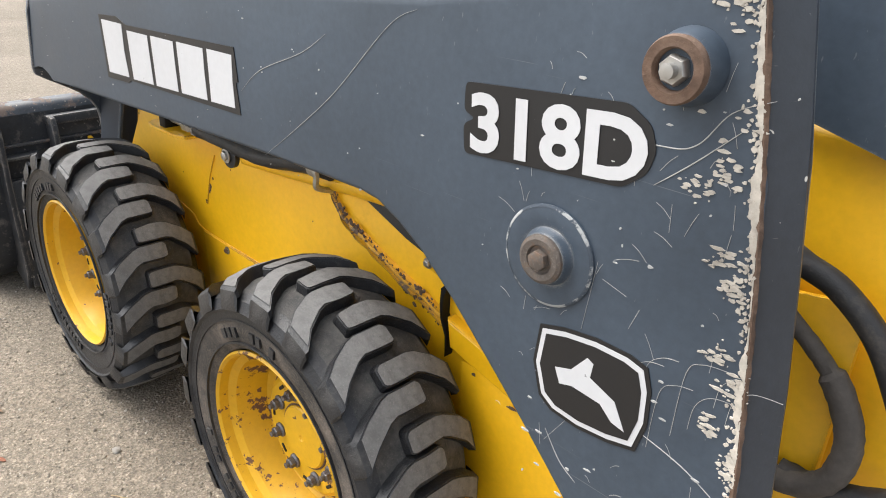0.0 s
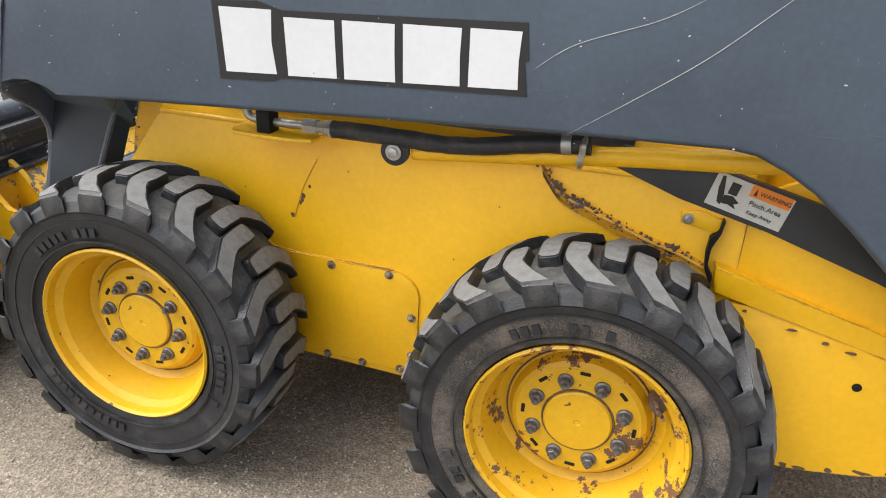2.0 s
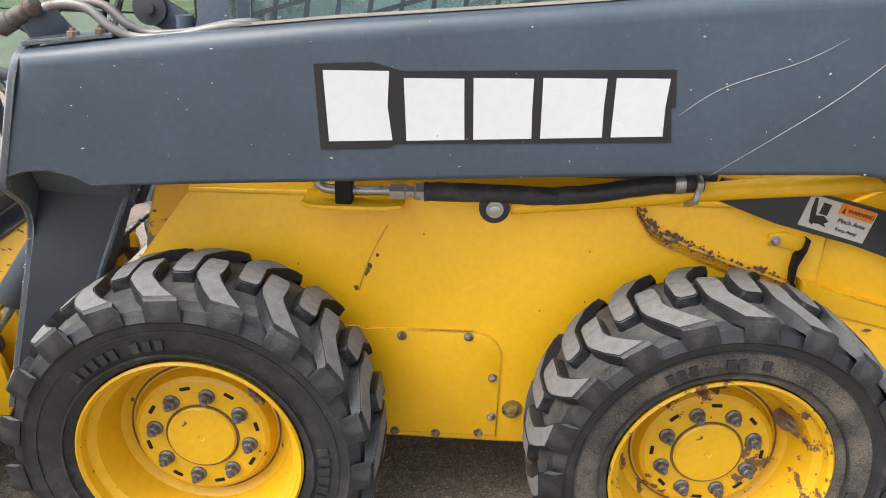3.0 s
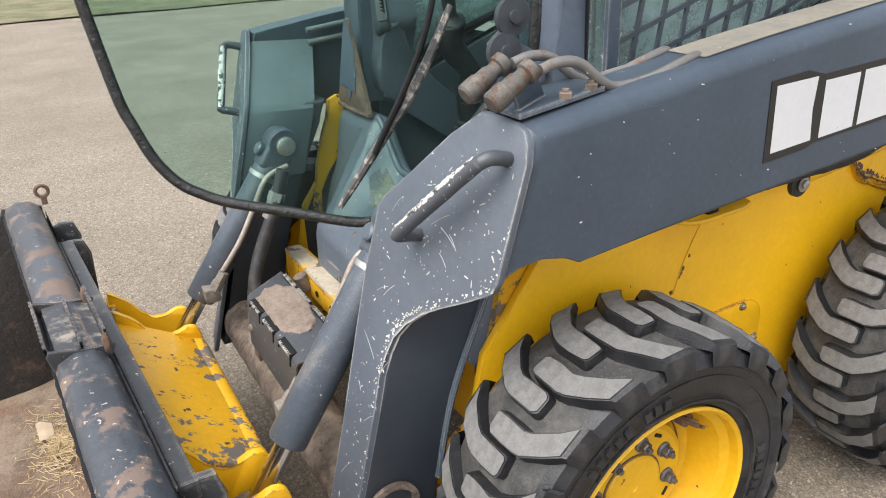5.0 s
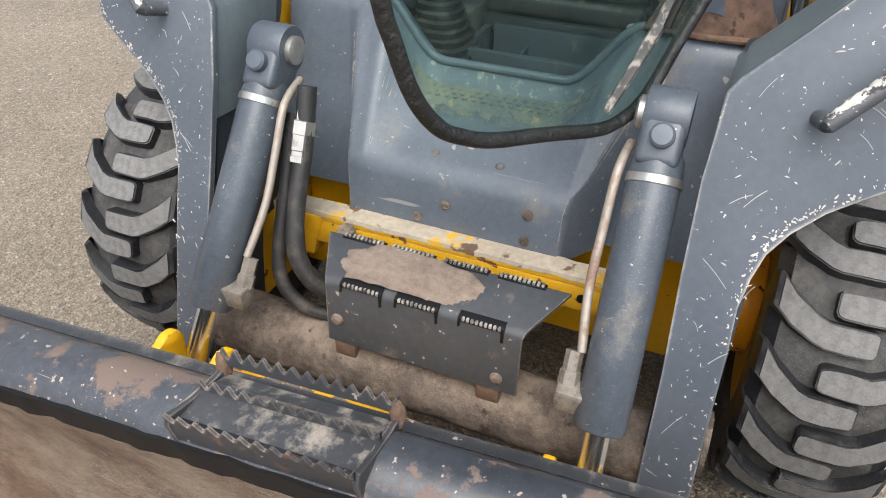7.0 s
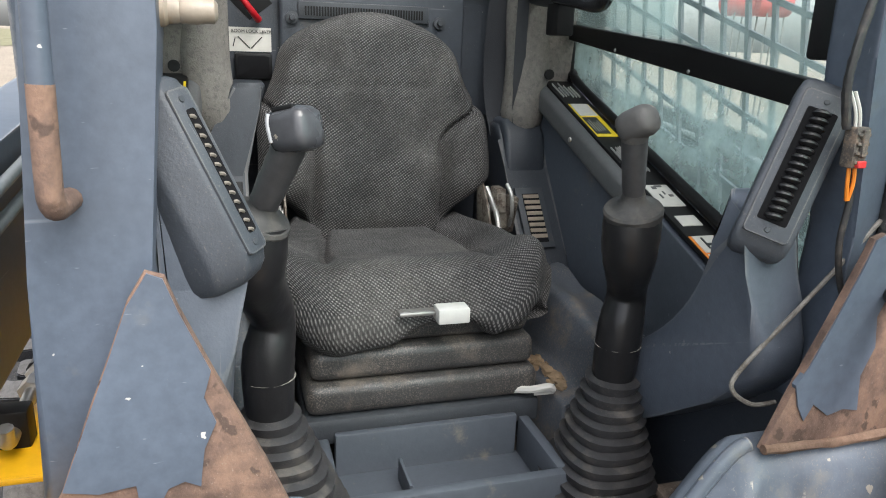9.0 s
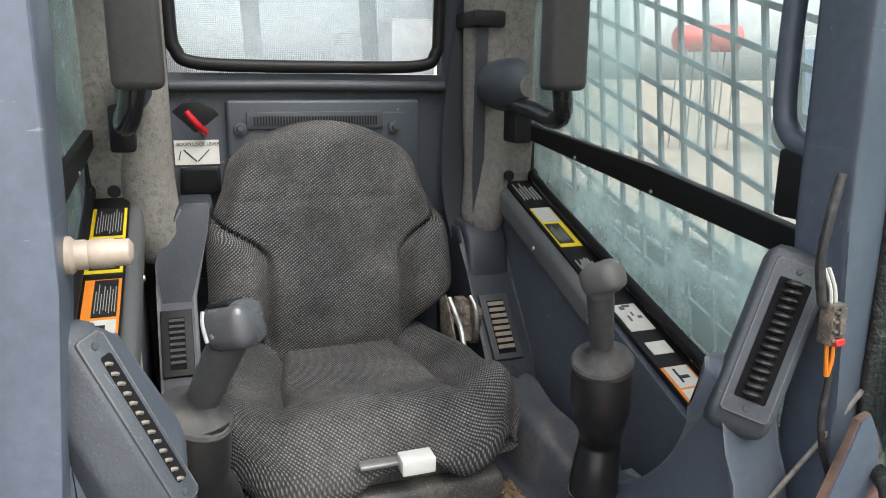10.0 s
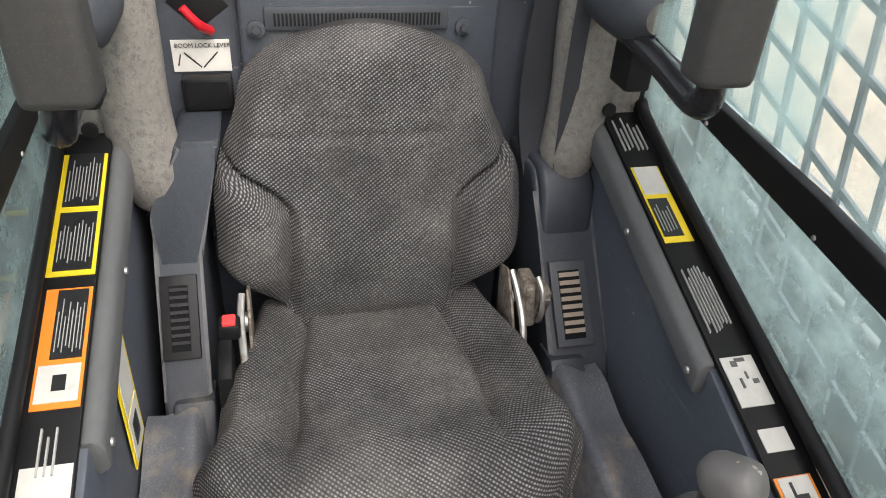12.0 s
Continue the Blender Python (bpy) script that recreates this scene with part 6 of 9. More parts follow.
box(bm, (-1.923, Y1 - 0.026, 0.71), (-1.907, Y1 - 0.014, 0.737), 0.002, 1)
bpart("lifting_eye", bm, RUSTY, bucket, "rusty lifting eye")
decal_board("maker_label", (-1.823, -0.62, 0.36), (0, 1, 0), (0.06, 0, 1), 0.06, 0.03, DECAL_YELLOW, bucket, "small yellow label, unreadable", 0.0015)
decal_board("white_sticker", (-1.823, -0.66, 0.22), (0, 1, 0), (0.06, 0, 1), 0.05, 0.06, PAPER, bucket, "white sticker", 0.0015)


# ---- cab shell ----
def yc(d, side):
    """A place d metres from the centre line, on the left (-1) or right (1) side."""
    return MID + side * d
def yw(d, side):
    """The same for the side walls, ledges and windows, which stand a little further out on the left."""
    return yc(d + (0.03 if side < 0 else 0.006), side)
CAB_GREY = surface("cab_grey_plastic", (0.06, 0.07, 0.087), 0.5, vary=0.12, grime=(0.17, 0.16, 0.145), grime_at=(0.62, 0.8), grime_scale=9, chip=(0.3, 0.29, 0.27), chip_at=(0.765, 0.775), chip_scale=60, bump=0.25, bump_scale=260, dust=(0.2, 0.19, 0.17), dust_at=(0.64, 0.76), scratch=(0.15, 0.16, 0.17))
CONTROL_GREY = surface("slate_blue_plastic", (0.076, 0.09, 0.114), 0.45, vary=0.14, grime=(0.17, 0.16, 0.145), grime_at=(0.62, 0.8), grime_scale=9, chip=(0.3, 0.29, 0.27), chip_at=(0.76, 0.775), chip_scale=60, bump=0.25, bump_scale=260, dust=(0.2, 0.19, 0.17), dust_at=(0.62, 0.76), scratch=(0.17, 0.18, 0.2), edge=(0.16, 0.165, 0.17), edge_r=0.008)
# Cab plastic again, darkened to carry the shade beside the seat.
CONSOLE = surface("shaded_console_plastic", (0.024, 0.029, 0.037), 0.5, vary=0.15, grime=(0.12, 0.11, 0.095), grime_at=(0.62, 0.8), grime_scale=9, bump=0.25, bump_scale=260, dust=(0.17, 0.16, 0.14), dust_at=(0.6, 0.74), edge=(0.1, 0.1, 0.1), edge_r=0.006)
CAB_DARK = surface("dark_cab_plastic", (0.036, 0.041, 0.048), 0.55, vary=0.15, grime=(0.11, 0.1, 0.09), grime_at=(0.62, 0.8), grime_scale=10, bump=0.3, bump_scale=260, dust=(0.15, 0.14, 0.12), dust_at=(0.62, 0.75))
POST = surface("post_paint", (0.074, 0.092, 0.122), 0.4, vary=0.18, grime=(0.17, 0.165, 0.155), grime_at=(0.56, 0.78), grime_scale=6, chip=(0.45, 0.44, 0.41), chip_at=(0.75, 0.76), chip_scale=55, bump=0.06, dust=(0.25, 0.24, 0.22), dust_at=(0.66, 0.76), scratch=(0.17, 0.19, 0.22))
HEAD = surface("worn_console_head", (0.045, 0.052, 0.063), 0.5, vary=0.15, grime=(0.14, 0.125, 0.105), grime_at=(0.6, 0.78), grime_scale=12, bump=0.3, bump_scale=260, dust=(0.2, 0.18, 0.15), dust_at=(0.58, 0.72), edge=(0.16, 0.155, 0.145), edge_r=0.004)
RING_BLACK = surface("black_bellows", (0.012, 0.012, 0.013), 0.4, vary=0.2, dust=(0.1, 0.09, 0.08), dust_at=(0.6, 0.72))
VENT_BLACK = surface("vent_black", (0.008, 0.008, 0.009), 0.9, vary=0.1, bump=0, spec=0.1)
SCREEN_PAINT = surface("dark_screen_paint", (0.04, 0.05, 0.062), 0.5, vary=0.2, chip=(0.2, 0.2, 0.19), chip_at=(0.7, 0.72), chip_scale=60, bump=0.05)
PRINT_DARK = surface("faded_dark_print", (0.1, 0.1, 0.1), 0.6, vary=0.2, bump=0)
PRINT = surface("grey_print", (0.34, 0.34, 0.32), 0.55, vary=0.1, bump=0)
PILLAR = surface("speckled_pillar_lining", (0.16, 0.15, 0.134), 0.95, vary=0.2, grime=(0.11, 0.103, 0.095), grime_at=(0.5, 0.62), grime_scale=90, bump=0.7, bump_scale=300, dust=(0.3, 0.28, 0.25), dust_at=(0.55, 0.7))

bm = bmesh.new()
box(bm, (-1.1, MID - 0.43, 0.6), (0.02, MID + 0.43, 0.64), 0.004)
part("cab_floor", bm, surface("dirty_floor", (0.08, 0.072, 0.062), 0.9, vary=0.35, dust=(0.3, 0.25, 0.2), grime=(0.22, 0.17, 0.13), grime_at=(0.5, 0.7), grime_scale=14, bump=0.5), loader, "dirty dark cab floor")
# Roof is out of view; frame, lining and window set the cab's light.
bm = bmesh.new()
for lo, hi in (((-1.16, MID - 0.47, 1.96), (-1.02, MID + 0.47, 2.02)), ((-0.1, MID - 0.47, 1.96), (0.06, MID + 0.47, 2.02)), ((-1.02, MID - 0.47, 1.96), (-0.1, MID - 0.39, 2.02)), ((-1.02, MID + 0.39, 1.96), (-0.1, MID + 0.47, 2.02))):
    box(bm, lo, hi, 0.008, 2)
part("cab_roof", bm, GREY_PAINT, loader, "grey cab roof frame")
bm = bmesh.new()
slab(bm, [(-1.02, -0.39), (-0.1, -0.39), (-0.1, 0.39), (-1.02, 0.39), (-1.02, -0.3899), (-0.9, -0.3), (-0.9, 0.3), (-0.15, 0.3), (-0.15, -0.3), (-0.9, -0.2999)], lambda x, y: (x, MID + y, 1.972), lambda x, y: (x, MID + y, 2.0))
part("unseen_roof_lining", bm, CAB_DARK, loader, "unseen dark lining that limits light through the roof")
# Unseen opening, added to let sky light into the cab.
bm = bmesh.new()
box(bm, (-0.9, MID - 0.3, 1.985), (-0.15, MID + 0.3, 1.99))
hatch = part("unseen_roof_window", bm, REAR_GLASS, loader, "unseen tinted roof window added to light the cab")
hatch.visible_shadow = False

# back wall with the rear window opening
bm = bmesh.new()
hole = [(-0.3, 1.555), (-0.3, 1.93), (0.3, 1.93), (0.3, 1.555)]
slab(bm, [(-0.44, 0.62), (0.44, 0.62), (0.44, 1.96), (-0.44, 1.96), (-0.44, 1.555)] + hole + [(-0.3, 1.5549), (-0.44, 1.5549)], lambda y, z: (-0.005, MID + y, z), lambda y, z: (0.03, MID + y, z))
# Dark slate plastic, taken darker still for the back wall's shade.
BACK = surface("shaded_wall_plastic", (0.037, 0.044, 0.055), 0.5, vary=0.14, grime=(0.13, 0.12, 0.105), grime_at=(0.6, 0.78), grime_scale=8, chip=(0.2, 0.19, 0.17), chip_at=(0.75, 0.765), chip_scale=60, bump=0.25, bump_scale=260, dust=(0.17, 0.16, 0.14), dust_at=(0.6, 0.74), scratch=(0.12, 0.125, 0.13), edge=(0.11, 0.11, 0.11))
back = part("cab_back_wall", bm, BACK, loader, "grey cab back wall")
def loop_frame(pts, r, name, mat, parent, label="", seg=10):
    bm = bmesh.new()
    tube(bm, pts + pts[:2], r, seg, 5)
    return part(name, bm, mat, parent, label, 60)
rear_loop = [(-0.012, MID + 0.29 * a, z) for a, z in ((1, 1.9), (1, 1.65), (0.97, 1.6), (0.88, 1.577), (0.5, 1.57), (-0.5, 1.57), (-0.88, 1.577), (-0.97, 1.6), (-1, 1.65), (-1, 1.9), (-0.9, 1.93), (0.9, 1.93))]
loop_frame(rear_loop, 0.014, "rear_window_seal", TRIM_BLACK, back, "black rubber window seal")
bm = bmesh.new()
box(bm, (0.008, MID - 0.3, 1.556), (0.013, MID + 0.3, 1.93))
rw = part("rear_window", bm, REAR_GLASS, loader, "dusty rear window glass")
rw.visible_shadow = False
bm = bmesh.new()
for i in range(151):
    y = MID - 0.3 + 0.6 * i / 150
    box(bm, (0.05, y - 0.0007, 1.55), (0.052, y + 0.0007, 1.94))
for i in range(97):
    z = 1.55 + 0.39 * i / 96
    box(bm, (0.0495, MID - 0.3, z - 0.0007), (0.0505, MID + 0.3, z + 0.0007))
part("rear_screen", bm, surface("light_mesh", (0.62, 0.61, 0.64), 0.6, bump=0), loader, "fine light wire screen behind the rear window").update_tag()
# Added pale bars draw the window's vertical reflections as solid strips.
for y in (0.14, -0.13):
    bm = bmesh.new()
    slab(bm, [(y - 0.02, 1.55), (y + 0.02, 1.55), (y + 0.04, 1.95), (y, 1.95)], lambda a, z: (0.09, a, z), lambda a, z: (0.1, a, z), 0.002)
    part("pale_reflection_bar", bm, surface("pale_reflection", (0.55, 0.55, 0.56), 0.5), loader, "added pale bar for a reflection in the rear window")
bm = bmesh.new()
tube(bm, [(-0.02, MID + 0.3, 1.528), (-0.022, MID, 1.53), (-0.02, MID - 0.3, 1.528)], 0.012, 10)
part("back_rail", bm, CAB_DARK, back, "dark rail under the window")
bm = bmesh.new()
box(bm, (-0.03, MID - 0.24, 1.12), (-0.004, MID + 0.19, 1.5), 0.008, 3)
part("back_panel", bm, BACK, back, "grey moulded back panel")
bm = bmesh.new()
box(bm, (-0.038, MID - 0.15, 1.437), (-0.028, MID + 0.15, 1.475), 0.003)
grille = part("vent_grille", bm, CAB_DARK, back, "grey grille strip")
# Black blocks on the strip's face stand for the shade in its slots.
for i in range(44):
    bm = bmesh.new() if i == 0 else bm
    y = MID - 0.135 + 0.0062 * i
    box(bm, (-0.0395, y, 1.445), (-0.0375, y + 0.0035, 1.465))
part("grille_slot_shade", bm, TRIM_BLACK, grille)
for y in (0.19, -0.15):
    bm = bmesh.new()
    lathe(bm, [(0.014, 0), (0.014, 0.008), (0.007, 0.009), (0.006, 0.016), (0, 0.016)], (-0.03, y, 1.44), (-1, 0, 0), 16)
    part("knob", bm, CAB_DARK, back)
bm = bmesh.new()
slab(bm, [(0.28, 1.43), (0.325, 1.475), (0.305, 1.492), (0.27, 1.495), (0.24, 1.48), (0.23, 1.468)], lambda y, z: (-0.0065, y, z), lambda y, z: (0.0, y, z), 0.001)
part("lever_recess", bm, TRIM_BLACK, back, "dark recess of the boom lock")
bm = bmesh.new()
tube(bm, [(-0.015, 0.262, 1.432), (-0.04, 0.277, 1.45), (-0.045, 0.297, 1.477)], lambda t: 0.0085 - 0.002 * t, 10)
part("boom_lock_lever", bm, surface("red_plastic", (0.45, 0.012, 0.02), 0.35, bump=0), loader, "red boom lock lever")
lock = decal_board("boom_lock_label", (-0.0065, 0.326, 1.363), (0, -1, 0), (0, 0, 1), 0.091, 0.052, PAPER, back, "white boom lock label", 0.0015)
text_on("BOOM LOCK LEVER", (-0.0065, 0.321, 1.4035), (0, -1, 0), (0, 0, 1), 0.0098, DECAL_BLACK, lock)
bm = bmesh.new()
for y0, z0, y1, z1 in ((0.307, 1.395, 0.282, 1.37), (0.255, 1.395, 0.279, 1.37), (0.313, 1.392, 0.318, 1.373)):
    tube(bm, [(-0.0085, y0, z0), (-0.0085, y1, z1)], 0.0012, 5)
part("label_drawing", bm, DECAL_BLACK, lock)

# black bin below the label
bm = bmesh.new()
box(bm, (-0.034, 0.236, 1.302), (-0.006, 0.316, 1.36), 0.004, 2)
bin_box = part("storage_bin", bm, TRIM_BLACK, back, "black bin in the back wall")
bm = bmesh.new()
slab(bm, rounded([(0.242, 1.308), (0.31, 1.308), (0.31, 1.354), (0.242, 1.354)], 0.006), lambda y, z: (-0.0375, y, z), lambda y, z: (-0.033, y, z), 0.0015)
part("bin_lid", bm, VENT_BLACK, bin_box)

GUSSET_RUST = surface("peeled_rust", (0.11, 0.07, 0.054), 0.8, vary=0.4, grime=(0.19, 0.118, 0.084), grime_at=(0.46, 0.6), grime_scale=14, chip=(0.07, 0.045, 0.035), chip_at=(0.62, 0.66), chip_scale=40, bump=0.5, dust=(0.28, 0.22, 0.18))
for side in (-1, 1):
    # side wall below the window, sloping ledge with labels
    zt = lambda x: 1.298 + 0.35 * (x + 0.18)
    bm = bmesh.new()
    slab(bm, [(-1.06, zt(-1.06) - 0.01), (-1.06, 0.6), (0.02, 0.6), (0.02, zt(0.02)), (-0.1, zt(-0.1))], lambda x, z: (x, yw(0.37, side), z), lambda x, z: (x, yw(0.455, side), z), 0.006, 3)
    wall = part("cab_side_panel", bm, CAB_GREY, loader, "slate-grey moulded side panel")
    bm = bmesh.new()
    slab(bm, rounded([(0.352, -0.05), (0.354, -0.002), (0.379, 0.006), (0.379, -0.05)], 0.012), lambda d, h: (-0.6, yw(d, side), zt(-0.6) + h), lambda d, h: (-0.09, yw(d, side), zt(-0.09) + h), 0.004, 2)
    part("ledge_trim", bm, surface("grey_ledge", (0.082, 0.085, 0.086), 0.6, vary=0.1, bump=0.2), wall, "grey trim strip")
    bm = bmesh.new()
    slab(bm, [(-0.96, 0), (-0.12, 0), (-0.12, 1), (-0.96, 1)], lambda x, t: (x, yw(0.378 + 0.066 * t, side), zt(x) + 0.007), lambda x, t: (x, yw(0.378 + 0.066 * t, side), zt(x) - 0.002), 0.001)
    ledge = part("label_strip", bm, TRIM_BLACK, wall, "black label strip")
    bm = bmesh.new()
    tube(bm, [(-1.0, yw(0.448, side), zt(-1.0) + 0.014), (-0.1, yw(0.448, side), zt(-0.1) + 0.014)], 0.006, 8)
    part("window_seal", bm, RUSTY if side < 0 else PILLAR, wall, "worn window seal")
    u = Vector((1, 0, 0.35)).normalized()
    for x in (-0.58, -0.35, -0.13):
        bm = bmesh.new()
        lathe(bm, [(0.006, 0), (0.005, 0.003), (0, 0.004)], (x, yw(0.352, side), zt(x) - 0.028), (0, -side, 0), 10)
        part("screw", bm, STEEL, wall)
    def ledge_label(x, w, lo, hi, mat, parent, label, lift):
        c = Vector((x, yw(0.38 + 0.06 * (lo if side > 0 else lo), side), zt(x) + 0.007))
        vv = Vector((0, side, 0))
        bm = bmesh.new()
        slab(bm, [(0, 0), (w, 0), (w, (hi - lo) * 0.06), (0, (hi - lo) * 0.06)], lambda a, b2: c + u * a + vv * b2 + Vector((0, 0, lift)), lambda a, b2: c + u * a + vv * b2)
        return part("sticker" if label else "print_bar", bm, mat, parent, label)
    def lines(x, w, lo, hi, n, mat, parent):
        n = int(n * 1.7)
        for i in range(n):
            a = lo + (hi - lo) * (i + 0.2) / n
            x0 = x + w * random.uniform(0, 0.12)
            ledge_label(x0, w * random.uniform(0.55, 0.85), a, a + (hi - lo) * 0.26 / n, mat, parent, "", 0.0036)
    if side > 0:
        s = ledge_label(-0.385, 0.215, 0.0, 0.98, DECAL_YELLOW, ledge, "yellow and black warning sticker", 0.0015)
        ledge_label(-0.378, 0.097, 0.08, 0.86, DECAL_BLACK, s, "", 0.0026); ledge_label(-0.276, 0.1, 0.08, 0.86, DECAL_BLACK, s, "", 0.0026)
        lines(-0.37, 0.085, 0.12, 0.84, 6, PRINT, s); lines(-0.27, 0.09, 0.12, 0.84, 6, PRINT, s)
        s = ledge_label(-0.56, 0.165, 0.0, 0.9, ORANGE, ledge, "orange and white warning sticker", 0.0015)
        ledge_label(-0.5, 0.098, 0.07, 0.66, DECAL_BLACK, s, "", 0.0026); lines(-0.495, 0.09, 0.1, 0.64, 5, PRINT, s)
        ledge_label(-0.553, 0.048, 0.06, 0.84, PAPER, s, "", 0.0026); ledge_label(-0.54, 0.02, 0.3, 0.55, DECAL_BLACK, s, "", 0.0036)
        ledge_label(-0.68, 0.06, 0.0, 0.9, PAPER, ledge, "white sticker", 0.0015)
        lines(-0.64, 0.07, 0.3, 0.7, 2, PRINT, ledge)
    else:
        lines(-0.23, 0.085, 0.1, 0.9, 4, PRINT, ledge)
        s = ledge_label(-0.41, 0.155, 0.05, 0.85, DECAL_YELLOW, ledge, "yellow and white warning sticker", 0.0015)
        ledge_label(-0.32, 0.058, 0.1, 0.8, PAPER, s, "", 0.0026); ledge_label(-0.4, 0.075, 0.1, 0.65, DECAL_BLACK, s, "", 0.0026); lines(-0.395, 0.065, 0.14, 0.6, 3, PRINT, s)
        lines(-0.56, 0.13, 0.1, 0.8, 5, PRINT, ledge)
        s = ledge_label(-0.664, 0.072, 0.05, 0.85, PAPER, ledge, "white sticker with small dark drawings", 0.0015)
        for x, w, lo, hi in ((-0.61, 0.008, 0.25, 0.4), (-0.604, 0.005, 0.38, 0.62), (-0.635, 0.006, 0.6, 0.74), (-0.64, 0.014, 0.3, 0.36), (-0.628, 0.01, 0.48, 0.53)):
            ledge_label(x, w, lo, hi, PRINT_DARK, s, "", 0.0026)
        ledge_label(-0.722, 0.03, 0.15, 0.8, PAPER, ledge, "white sticker, half peeled off", 0.0015)
        s = ledge_label(-0.852, 0.106, 0.0, 0.85, ORANGE, ledge, "orange-bordered white warning sticker", 0.0015)
        ledge_label(-0.847, 0.048, 0.07, 0.78, PAPER, s, "", 0.0026); ledge_label(-0.797, 0.046, 0.07, 0.78, PAPER, s, "", 0.0026)
        ledge_label(-0.835, 0.012, 0.3, 0.5, DECAL_BLACK, s, "", 0.0036); ledge_label(-0.826, 0.02, 0.42, 0.5, DECAL_BLACK, s, "", 0.0036); ledge_label(-0.788, 0.03, 0.28, 0.34, DECAL_BLACK, s, "", 0.0036)
        ledge_label(-0.78, 0.006, 0.34, 0.6, DECAL_BLACK, s, "", 0.0036)
    # side window: lower and upper pane, sliding rail, outer screen
    for name, glass, outline in (("lower_pane", FROST_GLASS, [(-1.02, zt(-1.02) + 0.01), (-0.1, zt(-0.1) + 0.01), (-0.1, 1.432), (-1.02, 1.33)]), ("upper_pane", SIDE_GLASS, [(-1.02, 1.33), (-0.1, 1.432), (-0.1, 1.93), (-1.02, 1.93)])):
        bm = bmesh.new()
        slab(bm, outline, lambda x, z: (x, yw(0.452, side), z), lambda x, z: (x, yw(0.456, side), z))
        pane = part(name, bm, glass, loader, "green-tinted dusty side window pane")
        pane.visible_shadow = False
    bm = bmesh.new()
    slab(bm, [(-0.54, 1.42), (-0.1, 1.46), (-0.1, 1.9), (-0.56, 1.9)], lambda x, z: (x, yw(0.44, side), z), lambda x, z: (x, yw(0.444, side), z))
    slide = part("sliding_pane", bm, SIDE_GLASS if side < 0 else FROST_GLASS, loader, "green-edged sliding window pane")
    slide.visible_shadow = False
    bm = bmesh.new()
    slab(bm, [(-1.02, 1.312), (-0.1, 1.418), (-0.1, 1.452), (-0.6, 1.408), (-1.02, 1.352)], lambda x, z: (x, yw(0.432, side), z), lambda x, z: (x, yw(0.451, side), z), 0.003)
    track = part("window_track", bm, TRIM_BLACK, loader, "black sliding window track")
    for x in (-0.36, -0.62, -0.92):
        bm = bmesh.new()
        lathe(bm, [(0.004, 0), (0.003, 0.002), (0, 0.0025)], (x, yw(0.4318, side), 1.402 + (x + 0.3) * 0.115), (0, -side, 0), 8)
        part("screw", bm, STEEL, track)
    loop_frame([(x, yw(0.446, side), z) for x, z in ((-1.0, zt(-1.0) + 0.03), (-0.5, zt(-0.5) + 0.02), (-0.2, zt(-0.2) + 0.02), (-0.15, zt(-0.15) + 0.03), (-0.13, 1.36), (-0.13, 1.85), (-0.2, 1.91), (-0.95, 1.91), (-1.01, 1.85), (-1.01, 1.1))], 0.010, "window_frame", TRIM_BLACK, loader, "black window frame seal")
    bm = bmesh.new()
    ys = yw(0.475, side)
    x0, x1, z0, z1 = -0.97, -0.14, 0.98, 1.9
    def clip_bar(px, pz, dx, dz):
        ts = []
        for lo, hi, p, d in ((x0, x1, px, dx), (z0, z1, pz, dz)):
            if abs(d) > 1e-9:
                ts.append(sorted(((lo - p) / d, (hi - p) / d)))
        a, b2 = max(t[0] for t in ts), min(t[1] for t in ts)
        if b2 - a > 0.02:
            c = Vector((-dz, 0, dx)) * 0.0046
            p, q = Vector((px + a * dx, ys, pz + a * dz)), Vector((px + b2 * dx, ys, pz + b2 * dz))
            for e0, e1 in ((p, q),):
                v = [bm.verts.new(w + Vector((0, o, 0))) for o in ((-0.003, 0.003) if dz > dx else (-0.0036, 0.0024)) for w in (e0 - c, e1 - c, e1 + c, e0 + c)]
                for f in ((0, 1, 2, 3), (7, 6, 5, 4), (0, 4, 5, 1), (1, 5, 6, 2), (2, 6, 7, 3), (3, 7, 4, 0)):
                    bm.faces.new([v[k] for k in f])
    for i in range(-6, 20):
        a = radians(80)
        clip_bar(x0 + 0.062 * i, z0, math.cos(a), math.sin(a))
    for i in range(-8, 22):
        a = radians(17)
        clip_bar(x0, z0 + 0.062 * i, math.cos(a), math.sin(a))
    lattice = bm
    bm = bmesh.new()
    slab(bm, [(-1.0, 0.95), (-0.03, 0.95), (-0.03, 1.95), (-1.0, 1.95), (-1.0, 0.9501), (-0.97, 0.97), (-0.97, 1.88), (-0.14, 1.88), (-0.14, 0.97), (-0.97, 0.9699)], lambda x, z: (x, ys - 0.006, z), lambda x, z: (x, ys + 0.006, z))
    guard = part("side_screen", bm, GREY_PAINT, loader, "grey steel guard over the side window")
    split_parts(part("screen_bar", lattice, SCREEN_PAINT, guard), "screen_bar")
    # front post with rusted gusset
    bm = bmesh.new()
    slab(bm, [(0.36, 0.98), (0.486, 0.98), (0.474, 1.2), (0.455, 1.45), (0.45, 1.95), (0.345, 1.95), (0.36, 1.4), (0.378, 1.2)], lambda d, z: (-1.1 + (0.068 * ease(0.4, 0.45, d) * ease(1.2, 1.24, z) if side < 0 else 0), yc(d, side), z), lambda d, z: (-1.03 + (0.05 * ease(0.4, 0.45, d) if side < 0 else 0), yc(d, side), z), 0.01, 3)
    post = part("cab_post", bm, POST, loader, "grey cab front post")
    bm = bmesh.new()
